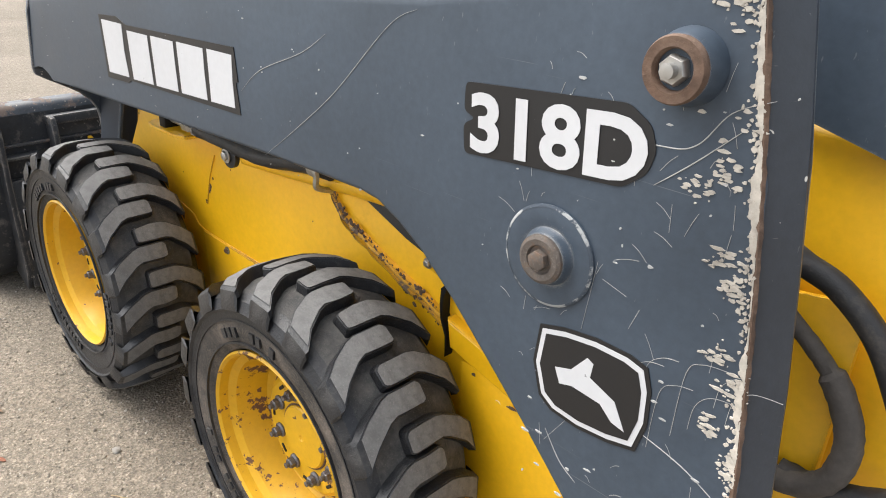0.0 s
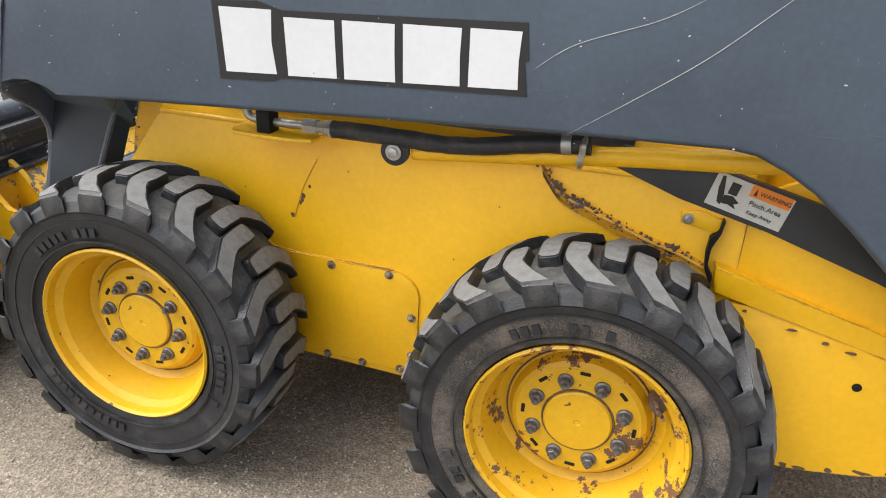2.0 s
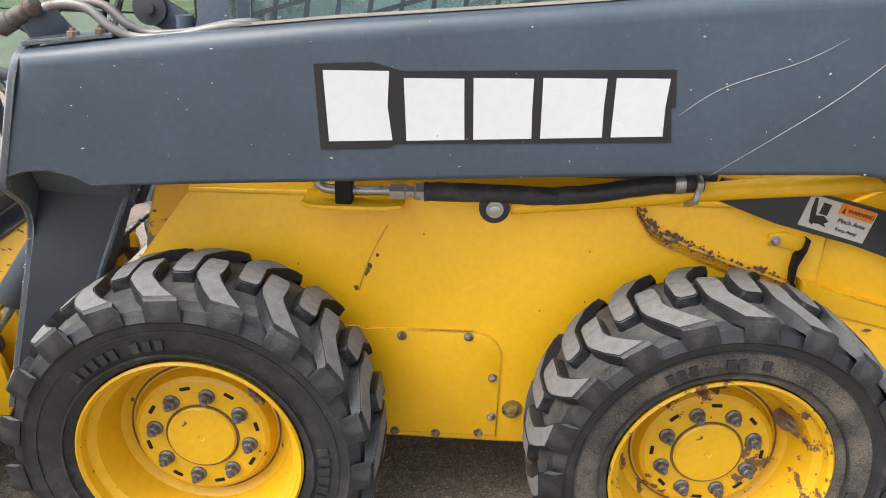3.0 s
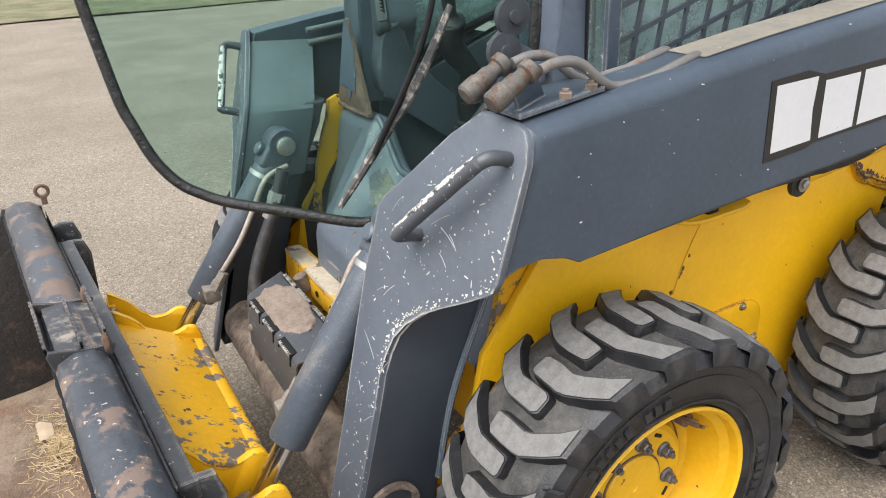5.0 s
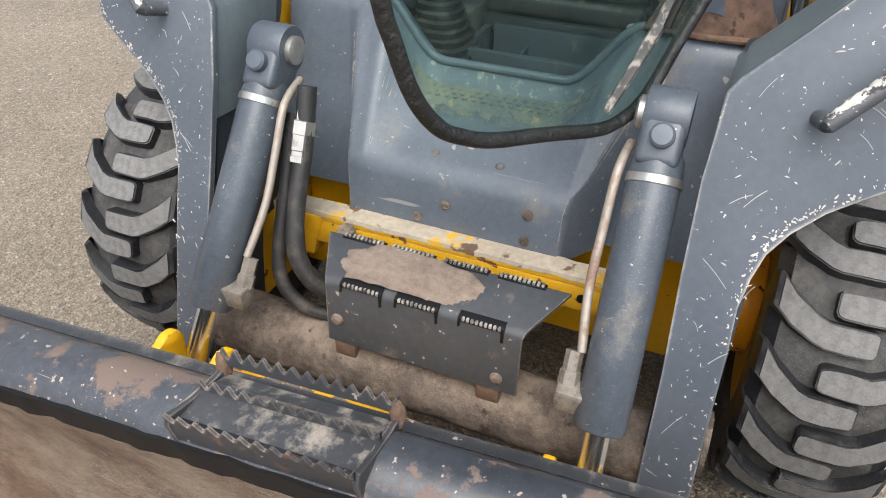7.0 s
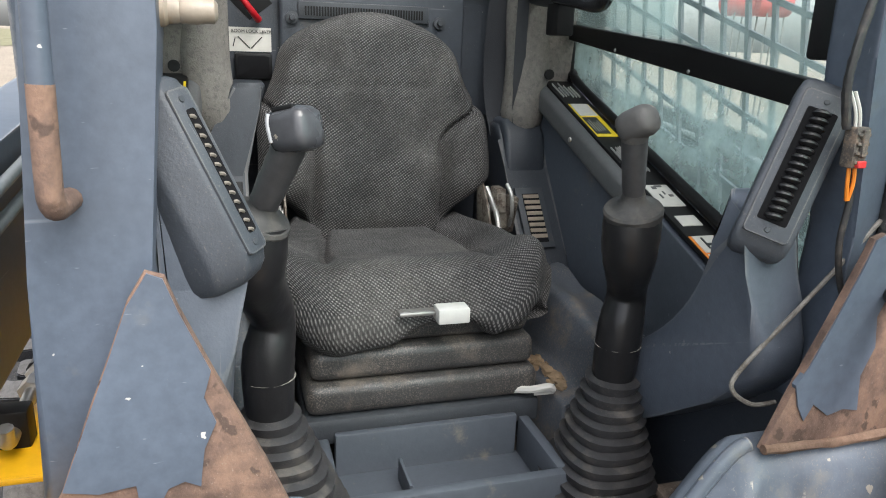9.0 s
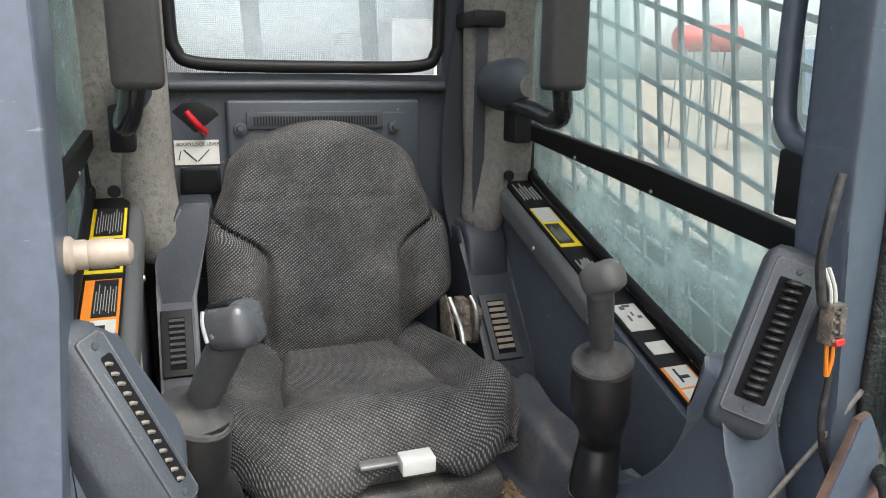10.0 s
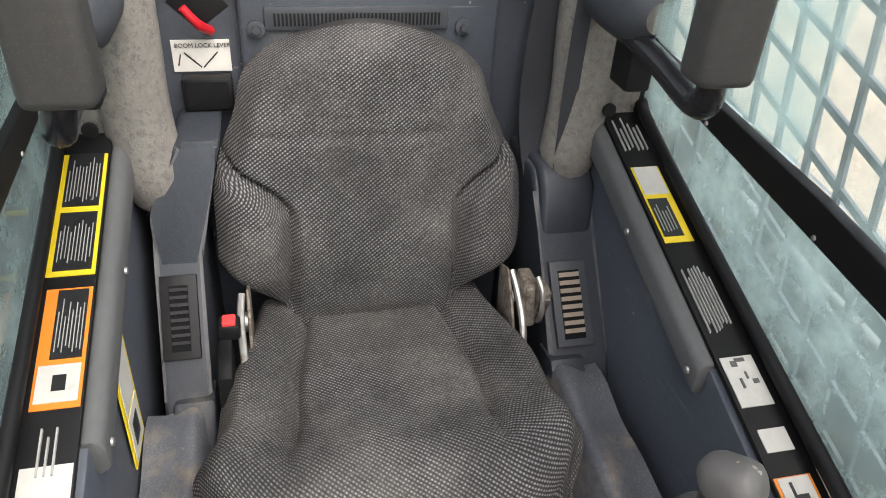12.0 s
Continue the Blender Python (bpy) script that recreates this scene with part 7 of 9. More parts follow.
    slab(bm, [(0.262, 0.962), (0.475, 0.966), (0.48, 0.985), (0.46, 1.02), (0.43, 1.1), (0.41, 1.15), (0.395, 1.19), (0.38, 1.215), (0.365, 1.21), (0.355, 1.18), (0.33, 1.12), (0.29, 1.03)], lambda d, z: (-1.14, yc(d, side), z), lambda d, z: (-1.13, yc(d, side), z), 0.002)
    gus = part("post_gusset", bm, GUSSET_RUST, post, "gusset plate rusted where the paint has peeled")
    film = [(0.378, 1.214), (0.366, 1.209), (0.356, 1.18), (0.333, 1.124), (0.34, 1.1), (0.331, 1.075), (0.342, 1.05), (0.345, 1.03), (0.347, 1.013), (0.36, 1.02), (0.374, 1.015), (0.385, 0.995), (0.397, 0.986), (0.4, 1.022), (0.43, 1.018), (0.458, 1.024), (0.43, 1.096), (0.41, 1.147), (0.395, 1.187)]
    if side < 0:
        film = [(0.378, 1.214), (0.366, 1.209), (0.353, 1.173), (0.333, 1.124), (0.306, 1.062), (0.292, 1.042), (0.3, 1.015), (0.312, 0.995), (0.322, 1.015), (0.345, 0.998), (0.366, 1.004), (0.388, 1.0), (0.382, 1.045), (0.395, 1.08), (0.388, 1.118), (0.4, 1.15), (0.392, 1.187)]
    bm = bmesh.new()
    slab(bm, film, lambda d, z: (-1.142, yc(d, side), z), lambda d, z: (-1.135, yc(d, side), z))
    part("paint_film", bm, POST, gus, "grey paint with a peeling edge")
    bm = bmesh.new()
    tube(bm, [(-1.142, yc(0.262, side), 0.964), (-1.142, yc(0.36, side), 0.961), (-1.142, yc(0.47, side), 0.965)], 0.006, 8, 6, 0.2)
    part("rusty_edge", bm, RUSTY, post, "rusty lower edge")
    # rear pillar lining
    bm = bmesh.new()
    pin = 0.012 if side < 0 else 0.034
    tube(bm, [(-0.1, yc(0.385 - pin, side), 1.95), (-0.1, yc(0.385 - pin, side), 1.5), (-0.115, yc(0.385 - pin, side), 1.35), (-0.128, yc(0.374 - pin, side), 1.24), (-0.128, yc(0.368 - pin, side), 1.19)], lambda t: 0.052 if t < 0.75 else 0.052 - 0.08 * (t - 0.75), 14)
    pil = part("pillar_lining", bm, PILLAR, loader, "speckled beige pillar lining")
    bm = bmesh.new()
    box(bm, (-0.14, min(yc(0.36, side), yw(0.452, side)), 1.24), (-0.07, max(yc(0.36, side), yw(0.452, side)), 1.95), 0.01, 2)
    part("pillar_board", bm, PILLAR, pil)
    bm = bmesh.new()
    lathe(bm, [(0.012, 0), (0.012, 0.004), (0.006, 0.005), (0, 0.002)], (-0.162, yc(0.408, side), 1.335), (-1, 0, 0), 14)
    part("plug", bm, TRIM_BLACK, pil)
    # console beside the seat with its air vent
    bm = bmesh.new()
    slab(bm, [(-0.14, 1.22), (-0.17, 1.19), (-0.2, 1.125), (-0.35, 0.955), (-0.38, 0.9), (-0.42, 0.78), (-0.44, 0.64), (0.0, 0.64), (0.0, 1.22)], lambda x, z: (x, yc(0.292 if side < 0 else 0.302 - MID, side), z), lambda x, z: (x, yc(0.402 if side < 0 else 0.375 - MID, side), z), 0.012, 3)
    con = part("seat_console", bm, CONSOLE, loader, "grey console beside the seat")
    e1, e2 = Vector((-0.206, 0, 1.127)), Vector((-0.343, 0, 0.968))
    v0, v1, w0, w1 = (0.305, 0.372, 0.056, 0.207) if side < 0 else (0.313 - MID, 0.37 - MID, 0.026, 0.16)
    down = (e2 - e1).normalized()
    out = Vector((down.z, 0, -down.x))
    def on_vent(a, d, lift):
        return Vector((e1.x, 0, e1.z)) + down * a + out * lift + Vector((0, yc(d, side), 0))
    bm = bmesh.new()
    slab(bm, [(w0, v0), (w1, v0), (w1, v1), (w0, v1)], lambda a, d: on_vent(a, d, 0.006), lambda a, d: on_vent(a, d, -0.004), 0.003)
    vent = part("air_vent", bm, CAB_DARK if side < 0 else TRIM_BLACK, con, "louvred air vent")
    # Black sheet on the vent face: the opening's shade as colour.
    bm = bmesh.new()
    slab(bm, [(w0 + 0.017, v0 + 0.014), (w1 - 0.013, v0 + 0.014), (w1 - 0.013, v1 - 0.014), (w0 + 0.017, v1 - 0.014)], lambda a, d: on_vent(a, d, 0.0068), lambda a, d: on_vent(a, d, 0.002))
    part("vent_opening_shade", bm, VENT_BLACK, vent)
    louvre = bpy.data.materials.get("dusty_louvre") or surface("dusty_louvre", (0.26, 0.215, 0.165), 0.85, vary=0.2)
    for i in range(8):
        bm = bmesh.new()
        step_a = (w1 - w0 - 0.038) / 8
        a = w0 + 0.021 + step_a * i
        blade = step_a * (0.55 if side < 0 else 0.4)
        slab(bm, [(a, v0 + 0.015), (a + blade, v0 + 0.015), (a + blade, v1 - 0.015), (a, v1 - 0.015)], lambda p, d: on_vent(p, d, 0.010 - 0.25 * (p - a)), lambda p, d: on_vent(p, d, 0.0072 - 0.25 * (p - a)))
        part("louvre", bm, louvre if side < 0 else RING_BLACK, vent)

    bm = bmesh.new()
    if side > 0:
        slab(bm, rounded([(0.256, 1.303), (0.324, 1.303), (0.374, 1.197), (0.375, 1.1), (0.306, 1.1), (0.275, 1.239)], 0.012), lambda y, z: (-0.15 - 0.06 * ease(1.303, 1.1, z), y, z), lambda y, z: (-0.004, y, z), 0.01, 3)
    else:
        slab(bm, [(-0.02, 1.232), (-0.15, 1.232), (-0.185, 1.2), (-0.205, 1.12), (-0.2, 1.0), (-0.02, 1.0)], lambda x, z: (x, yc(0.3, side), z), lambda x, z: (x, yc(0.4, side), z), 0.014, 3)
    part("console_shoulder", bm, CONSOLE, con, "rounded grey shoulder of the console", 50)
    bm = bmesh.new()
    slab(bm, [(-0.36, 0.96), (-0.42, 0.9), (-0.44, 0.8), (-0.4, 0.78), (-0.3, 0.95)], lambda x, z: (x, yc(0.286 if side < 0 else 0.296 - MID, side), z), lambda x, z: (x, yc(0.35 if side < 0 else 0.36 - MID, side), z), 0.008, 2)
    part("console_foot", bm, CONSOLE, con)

    # control console on the front post with its long grille
    T, B = Vector((-1.042, 0.353, 1.345)), Vector((-1.055, 0.288, 1.2))
    if side > 0:
        T, B = Vector((-1.038, 0.393 - MID, 1.337)), Vector((-1.054, 0.336 - MID, 1.21))
    long = 0.152 if side > 0 else 0.168
    along = (B - T).normalized()
    bm = bmesh.new()
    def d_in(z):
        if side > 0:
            return 0.353 - MID - 0.04 * ease(1.13, 1.2, z)
        return 0.262 + 0.075 * ease(1.2, 1.37, z) + 0.035 * (1 - ease(1.0, 1.19, z))
    body = smooth_line(([(-1.0, 0, 1.24), (-1.03, 0, 1.24), (-1.055, 0, 1.2), (-1.064, 0, 1.15)] if side < 0 else [(-1.01, 0, 1.2), (-1.052, 0, 1.2), (-1.062, 0, 1.15)]) + [(-1.075, 0, 1.02), (-0.95, 0, 0.91), (-0.8, 0, 0.81), (-0.7, 0, 0.8), (-0.66, 0, 0.86), (-0.68, 0, 0.915), (-0.756, 0, 0.925), (-0.845, 0, 0.98), (-0.92, 0, 1.05), (-0.974, 0, 1.114), (-1.005, 0, 1.17)], 3)
    slab(bm, [(p.x, p.z) for p in body], lambda x, z: (x, yc(d_in(z), side), z), lambda x, z: (x, yc(0.405 - MID if side > 0 else d_in(z) + 0.074, side), z), 0.014, 4)
    arm_con = part("control_console", bm, CONTROL_GREY, loader, "grey moulded control console", 50)
    if side > 0:
        bm = bmesh.new()
        slab(bm, rounded([(0.374, 1.335), (0.402, 1.335), (0.405, 0.98), (0.355, 0.98), (0.353, 1.135), (0.338, 1.17), (0.315, 1.19), (0.32, 1.225)], 0.014), lambda y, z: (-1.06, y, z), lambda y, z: (-0.96, y, z), 0.016, 3)
        part("console_neck", bm, CONTROL_GREY, arm_con, "", 50)
    w_dir = Vector((-0.8 if side > 0 else -0.45, 0.7 if side > 0 else 0.8, 0.0)).normalized()
    w_dir = (w_dir - along * w_dir.dot(along)).normalized()
    nrm = along.cross(w_dir)
    if nrm.x > 0:
        nrm = -nrm
    def on_con(a, w, lift):
        p = T + along * a + w_dir * w + nrm * (lift + 0.016)
        return Vector((p.x, yc(p.y, side), p.z))
    # rounded head of the console, closed at the top and sunk into the body below
    if side > 0:
        ring = rounded([(-0.016, 0.006), (0.014, 0.006), (0.019, 0.0), (0.036, -0.022), (0.036, -0.06), (-0.016, -0.06)], 0.005)
    else:
        ring = rounded([(-0.034, 0.006), (0.034, 0.006), (0.036, -0.05), (-0.028, -0.05)], 0.009)
    mid = (sum(w for w, l in ring) / len(ring), sum(l for w, l in ring) / len(ring))
    bm = bmesh.new()
    rows = []
    top_a = -0.02
    for a, k in ((top_a - 0.004, 0.5), (top_a - 0.002, 0.75), (top_a + 0.004, 0.93), (top_a + 0.014, 1), (0.1, 1), (long - 0.004, 1), (long + 0.012, 0.96), (long + 0.02, 0.86), (long + 0.024, 0.6)):
        drop = -0.012 * ease(long, long + 0.024, a)
        rows.append([on_con(a, mid[0] + (w - mid[0]) * k, mid[1] + (l - mid[1]) * k + drop) for w, l in ring + ring[:1]])
    vs = grid(bm, rows)
    bm.faces.new(vs[0][:-1])
    bm.faces.new(vs[-1][:-1][::-1])
    bmesh.ops.remove_doubles(bm, verts=bm.verts, dist=1e-6)
    part("console_head", bm, HEAD, arm_con, "rounded grey console head with a dusty edge", 50)
    f0, f1 = (-0.0145, 0.0125) if side > 0 else (-0.026, 0.026)
    frame_pts = rounded([(-0.008, f0), (long, f0), (long, f1), (-0.008, f1)], 0.004)
    h0, h1 = (f0 + 0.0045, f0 + 0.0155) if side > 0 else (f0 + 0.009, f1 - 0.009)
    hole_pts = rounded([(0.012, h0), (long - 0.018, h0), (long - 0.018, h1), (0.012, h1)], 0.003)
    bm = bmesh.new()
    slab(bm, frame_pts, lambda a, w: on_con(a, w, 0.0085), lambda a, w: on_con(a, w, 0.003), 0.0015)
    cheek = part("grille_frame", bm, HEAD, arm_con, "grey grille frame")
    # A black plate on the frame carries the shade of its opening.
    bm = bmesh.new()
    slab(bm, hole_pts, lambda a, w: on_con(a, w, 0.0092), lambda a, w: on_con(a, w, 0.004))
    part("grille_opening_shade", bm, VENT_BLACK, cheek)
    for a, w in ((0.002, (f0 + f1) / 2), (long - 0.009, (f0 + f1) / 2)):
        bm = bmesh.new()
        lathe(bm, [(0.0035, 0), (0.003, 0.0012), (0, 0.0015)], on_con(a, w, 0.0085), on_con(a, w, 1) - on_con(a, w, 0), 10)
        part("screw", bm, CAB_DARK, cheek)
    for i in range(15 if side < 0 else 13):
        bm = bmesh.new()
        if side > 0:
            a = 0.018 + 0.0093 * i
            tube(bm, [on_con(a, h1 - 0.001, 0.009), on_con(a + 0.001, h1 - 0.003, 0.0105), on_con(a + 0.003, h1 - 0.006, 0.009)], 0.0018, 6, 3)
        else:
            a = 0.016 + 0.009 * i
            lathe(bm, [(0.006, -0.004), (0.0105, -0.0015), (0.011, 0.001), (0.006, 0.0042)], on_con(a, 0.0, 0.0075), on_con(1, 0.12, 0.0) - on_con(0, 0, 0), 14, caps=False)
        part("grille_fin" if side > 0 else "bellows_ring", bm, RING_BLACK if side < 0 else surface("dusty_fin", (0.15, 0.135, 0.115), 0.8) if i == 0 else bpy.data.materials["dusty_fin"], cheek)

    # lap bar: pivot housing, bent arm and padded bar
    bm = bmesh.new()
    rows = []
    for k in range(9):
        a = math.pi * k / 8
        rows.append([(x, yc(0.372 - 0.05 * math.sin(a) * s, side), 1.535 - 0.055 * math.cos(a) * s) for x, s in ((-0.15, 0.9), (-0.2, 1.0), (-0.27, 1.0), (-0.31, 0.8), (-0.325, 0.4))])
    grid(bm, rows)
    lap = part("lap_bar_housing", bm, CAB_DARK, loader, "black lap bar pivot cover", 60)
    bm = bmesh.new()
    tube(bm, [(-0.28, yc(0.36, side), 1.5), (-0.38, yc(0.36, side), 1.488), (-0.47, yc(0.355, side), 1.478), (-0.515, yc(0.345, side), 1.495), (-0.525, yc(0.335, side), 1.54)], 0.017, 12)
    part("lap_bar_arm", bm, surface("black_gloss", (0.012, 0.012, 0.014), 0.25, bump=0.02), lap, "glossy black bent arm")
    bm = bmesh.new()
    box(bm, (-0.57, yc(0.327, side) - 0.034, 1.53), (-0.515, yc(0.327, side) + 0.034, 1.95), 0.012, 3)
    part("lap_bar_pad", bm, surface("grey_pad", (0.042, 0.041, 0.039), 0.65, vary=0.2, dust=(0.12, 0.11, 0.1), dust_at=(0.56, 0.72)), lap, "dark grey padded bar, raised")
    bm = bmesh.new()
    box(bm, (-0.3, yc(0.375, side) - 0.02, 1.42), (-0.24, yc(0.375, side) + 0.02, 1.5), 0.006)
    part("lap_bar_bracket", bm, TRIM_BLACK, lap)

# latch peg on the right post, grab handle and wiring on the left post
bm = bmesh.new()
lathe(bm, [(0.019, 0), (0.019, 0.01), (0.015, 0.014), (0.0145, 0.03), (0.0115, 0.033), (0.0115, 0.04), (0.0105, 0.042), (0.0115, 0.044), (0.0115, 0.058), (0.0105, 0.06), (0.0105, 0.07), (0.006, 0.073), (0, 0.073)], (-1.055, yc(0.386, 1), 1.419), (0, -1, 0), 18)
part("latch_peg", bm, surface("worn_latch_paint", (0.27, 0.23, 0.185), 0.5, vary=0.15, grime=(0.3, 0.24, 0.18), grime_at=(0.5, 0.6), grime_scale=40), loader, "cream-painted door latch peg")
bm = bmesh.new()
tube(bm, [(-1.1, 0.475, 1.82), (-1.14, 0.464, 1.79), (-1.146, 0.46, 1.7), (-1.146, 0.461, 1.5), (-1.146, 0.464, 1.36)], 0.0095, 12)
bar2 = part("grab_handle", bm, POST, loader, "grey tubular grab handle")
bm = bmesh.new()
tube(bm, [(-1.146, 0.464, 1.362), (-1.146, 0.466, 1.29), (-1.144, 0.466, 1.276), (-1.134, 0.465, 1.268), (-1.1, 0.462, 1.268)], 0.0098, 12)
part("handle_end", bm, GUSSET_RUST, bar2, "rusted lower end of the handle")
bm = bmesh.new()
gx = -1.03
tube(bm, [(gx - 0.03, -0.352, 1.482), (gx + 0.01, -0.355, 1.478), (gx + 0.045, -0.357, 1.49), (gx + 0.06, -0.357, 1.53), (gx + 0.06, -0.357, 1.66), (gx + 0.045, -0.357, 1.695), (gx, -0.357, 1.705), (gx - 0.04, -0.352, 1.7)], 0.013, 14)
handle = part("grab_handle", bm, POST, loader, "grey tubular grab handle")
bm = bmesh.new()
lathe(bm, [(0.0145, 0), (0.0145, 0.004), (0, 0.009)], (gx - 0.03, -0.352, 1.482), (-1, 0, 0), 14)
part("handle_end", bm, surface("brass_end", (0.35, 0.25, 0.14), 0.5, 0.3), handle, "tan end cap")
bm = bmesh.new()
box(bm, (-1.02, -0.385, 1.395), (-0.975, -0.35, 1.475), 0.006)
part("door_latch", bm, TRIM_BLACK, loader, "black door latch")
bm = bmesh.new()
tube(bm, [(-1.095, -0.318, 1.46), (-1.1, -0.303, 1.41), (-1.1, -0.3, 1.37), (-1.1, -0.31, 1.325)], 0.0048, 10, 6, 0.12)
tube(bm, [(-1.1, -0.328, 1.29), (-1.1, -0.333, 1.243), (-1.1, -0.331, 1.19), (-1.1, -0.349, 1.132), (-1.1, -0.382, 1.094), (-1.1, -0.433, 1.089), (-1.1, -0.455, 1.12)], 0.0038, 10)
wire = part("wiring_loom", bm, HOSE, loader, "black wiring along the post")
PLUG = surface("dirty_connector", (0.07, 0.062, 0.055), 0.8, vary=0.4, dust=(0.3, 0.25, 0.2), dust_at=(0.52, 0.66), grime=(0.16, 0.12, 0.09), grime_at=(0.5, 0.6), grime_scale=60)
bm = bmesh.new()
box(bm, (-1.112, -0.333, 1.283), (-1.094, -0.313, 1.328), 0.003)
for z in (1.29, 1.3, 1.31, 1.32):
    box(bm, (-1.1145, -0.331, z - 0.002), (-1.111, -0.315, z + 0.002), 0.0008, 1)
box(bm, (-1.116, -0.328, 1.296), (-1.112, -0.32, 1.326), 0.001, 1)
plug = part("wire_connector", bm, PLUG, wire, "dirty grey wire plug")
bm = bmesh.new()
box(bm, (-1.1165, -0.33, 1.284), (-1.111, -0.318, 1.292), 0.001, 1)
part("plug_lock", bm, surface("red_lock", (0.5, 0.03, 0.03), 0.4, bump=0), plug, "red plug lock")
for k, y in enumerate((-0.327, -0.319)):
    bm = bmesh.new()
    tube(bm, [(-1.104, y, 1.285), (-1.104, y - 0.002, 1.265), (-1.101, -0.329 + 0.002 * k, 1.245)], 0.0022, 6)
    part("wire", bm, ORANGE, plug, "orange wire")
for y in (-0.32, -0.314):
    bm = bmesh.new()
    tube(bm, [(-1.103, y - 0.004, 1.327), (-1.103, y, 1.345), (-1.1, y + 0.008, 1.365)], 0.0019, 6)
    part("wire", bm, PAPER, plug, "pale wire")

bm = bmesh.new()
tube(bm, [(-1.1, -0.385, 1.22), (-1.09, -0.339, 1.154), (-1.08, -0.301, 1.099), (-1.08, -0.24, 1.035), (-1.08, -0.233, 1.009), (-1.08, -0.265, 0.986), (-1.08, -0.3, 0.985)], 0.003, 8)
part("control_cable", bm, surface("grimy_cable", (0.17, 0.16, 0.145), 0.6, vary=0.35, grime=(0.07, 0.06, 0.05), grime_at=(0.48, 0.62), grime_scale=30), loader, "dirty grey cable")

side_note = decal_board("warning_sticker", (-0.482, yc(0.3698, 1), 0.965), (1, 0, 0), (0.05, 0, 1), 0.076, 0.185, DECAL_YELLOW, loader, "white and yellow warning sticker, worn", 0.0015)
decal_board("sticker_panel", (-0.474, yc(0.3698, 1), 0.972), (1, 0, 0), (0.05, 0, 1), 0.06, 0.075, PAPER, side_note, "", 0.0025)
decal_board("sticker_panel", (-0.47, yc(0.3698, 1), 1.055), (1, 0, 0), (0.05, 0, 1), 0.06, 0.085, PAPER, side_note, "", 0.0025)
decal_board("print_bar", (-0.46, yc(0.3698, 1), 0.99), (1, 0, 0), (0.05, 0, 1), 0.03, 0.04, DECAL_BLACK, side_note, "", 0.0035)

# joysticks
COLLAR = surface("dusty_collar_rubber", (0.028, 0.028, 0.028), 0.6, vary=0.15, grime=(0.085, 0.08, 0.073), grime_at=(0.45, 0.65), grime_scale=25, bump=0.2)
BOOT = surface("boot_rubber", (0.026, 0.026, 0.028), 0.36, vary=0.25, grime=(0.1, 0.09, 0.08), grime_at=(0.52, 0.72), grime_scale=20, dust=(0.17, 0.15, 0.12), dust_at=(0.58, 0.72))
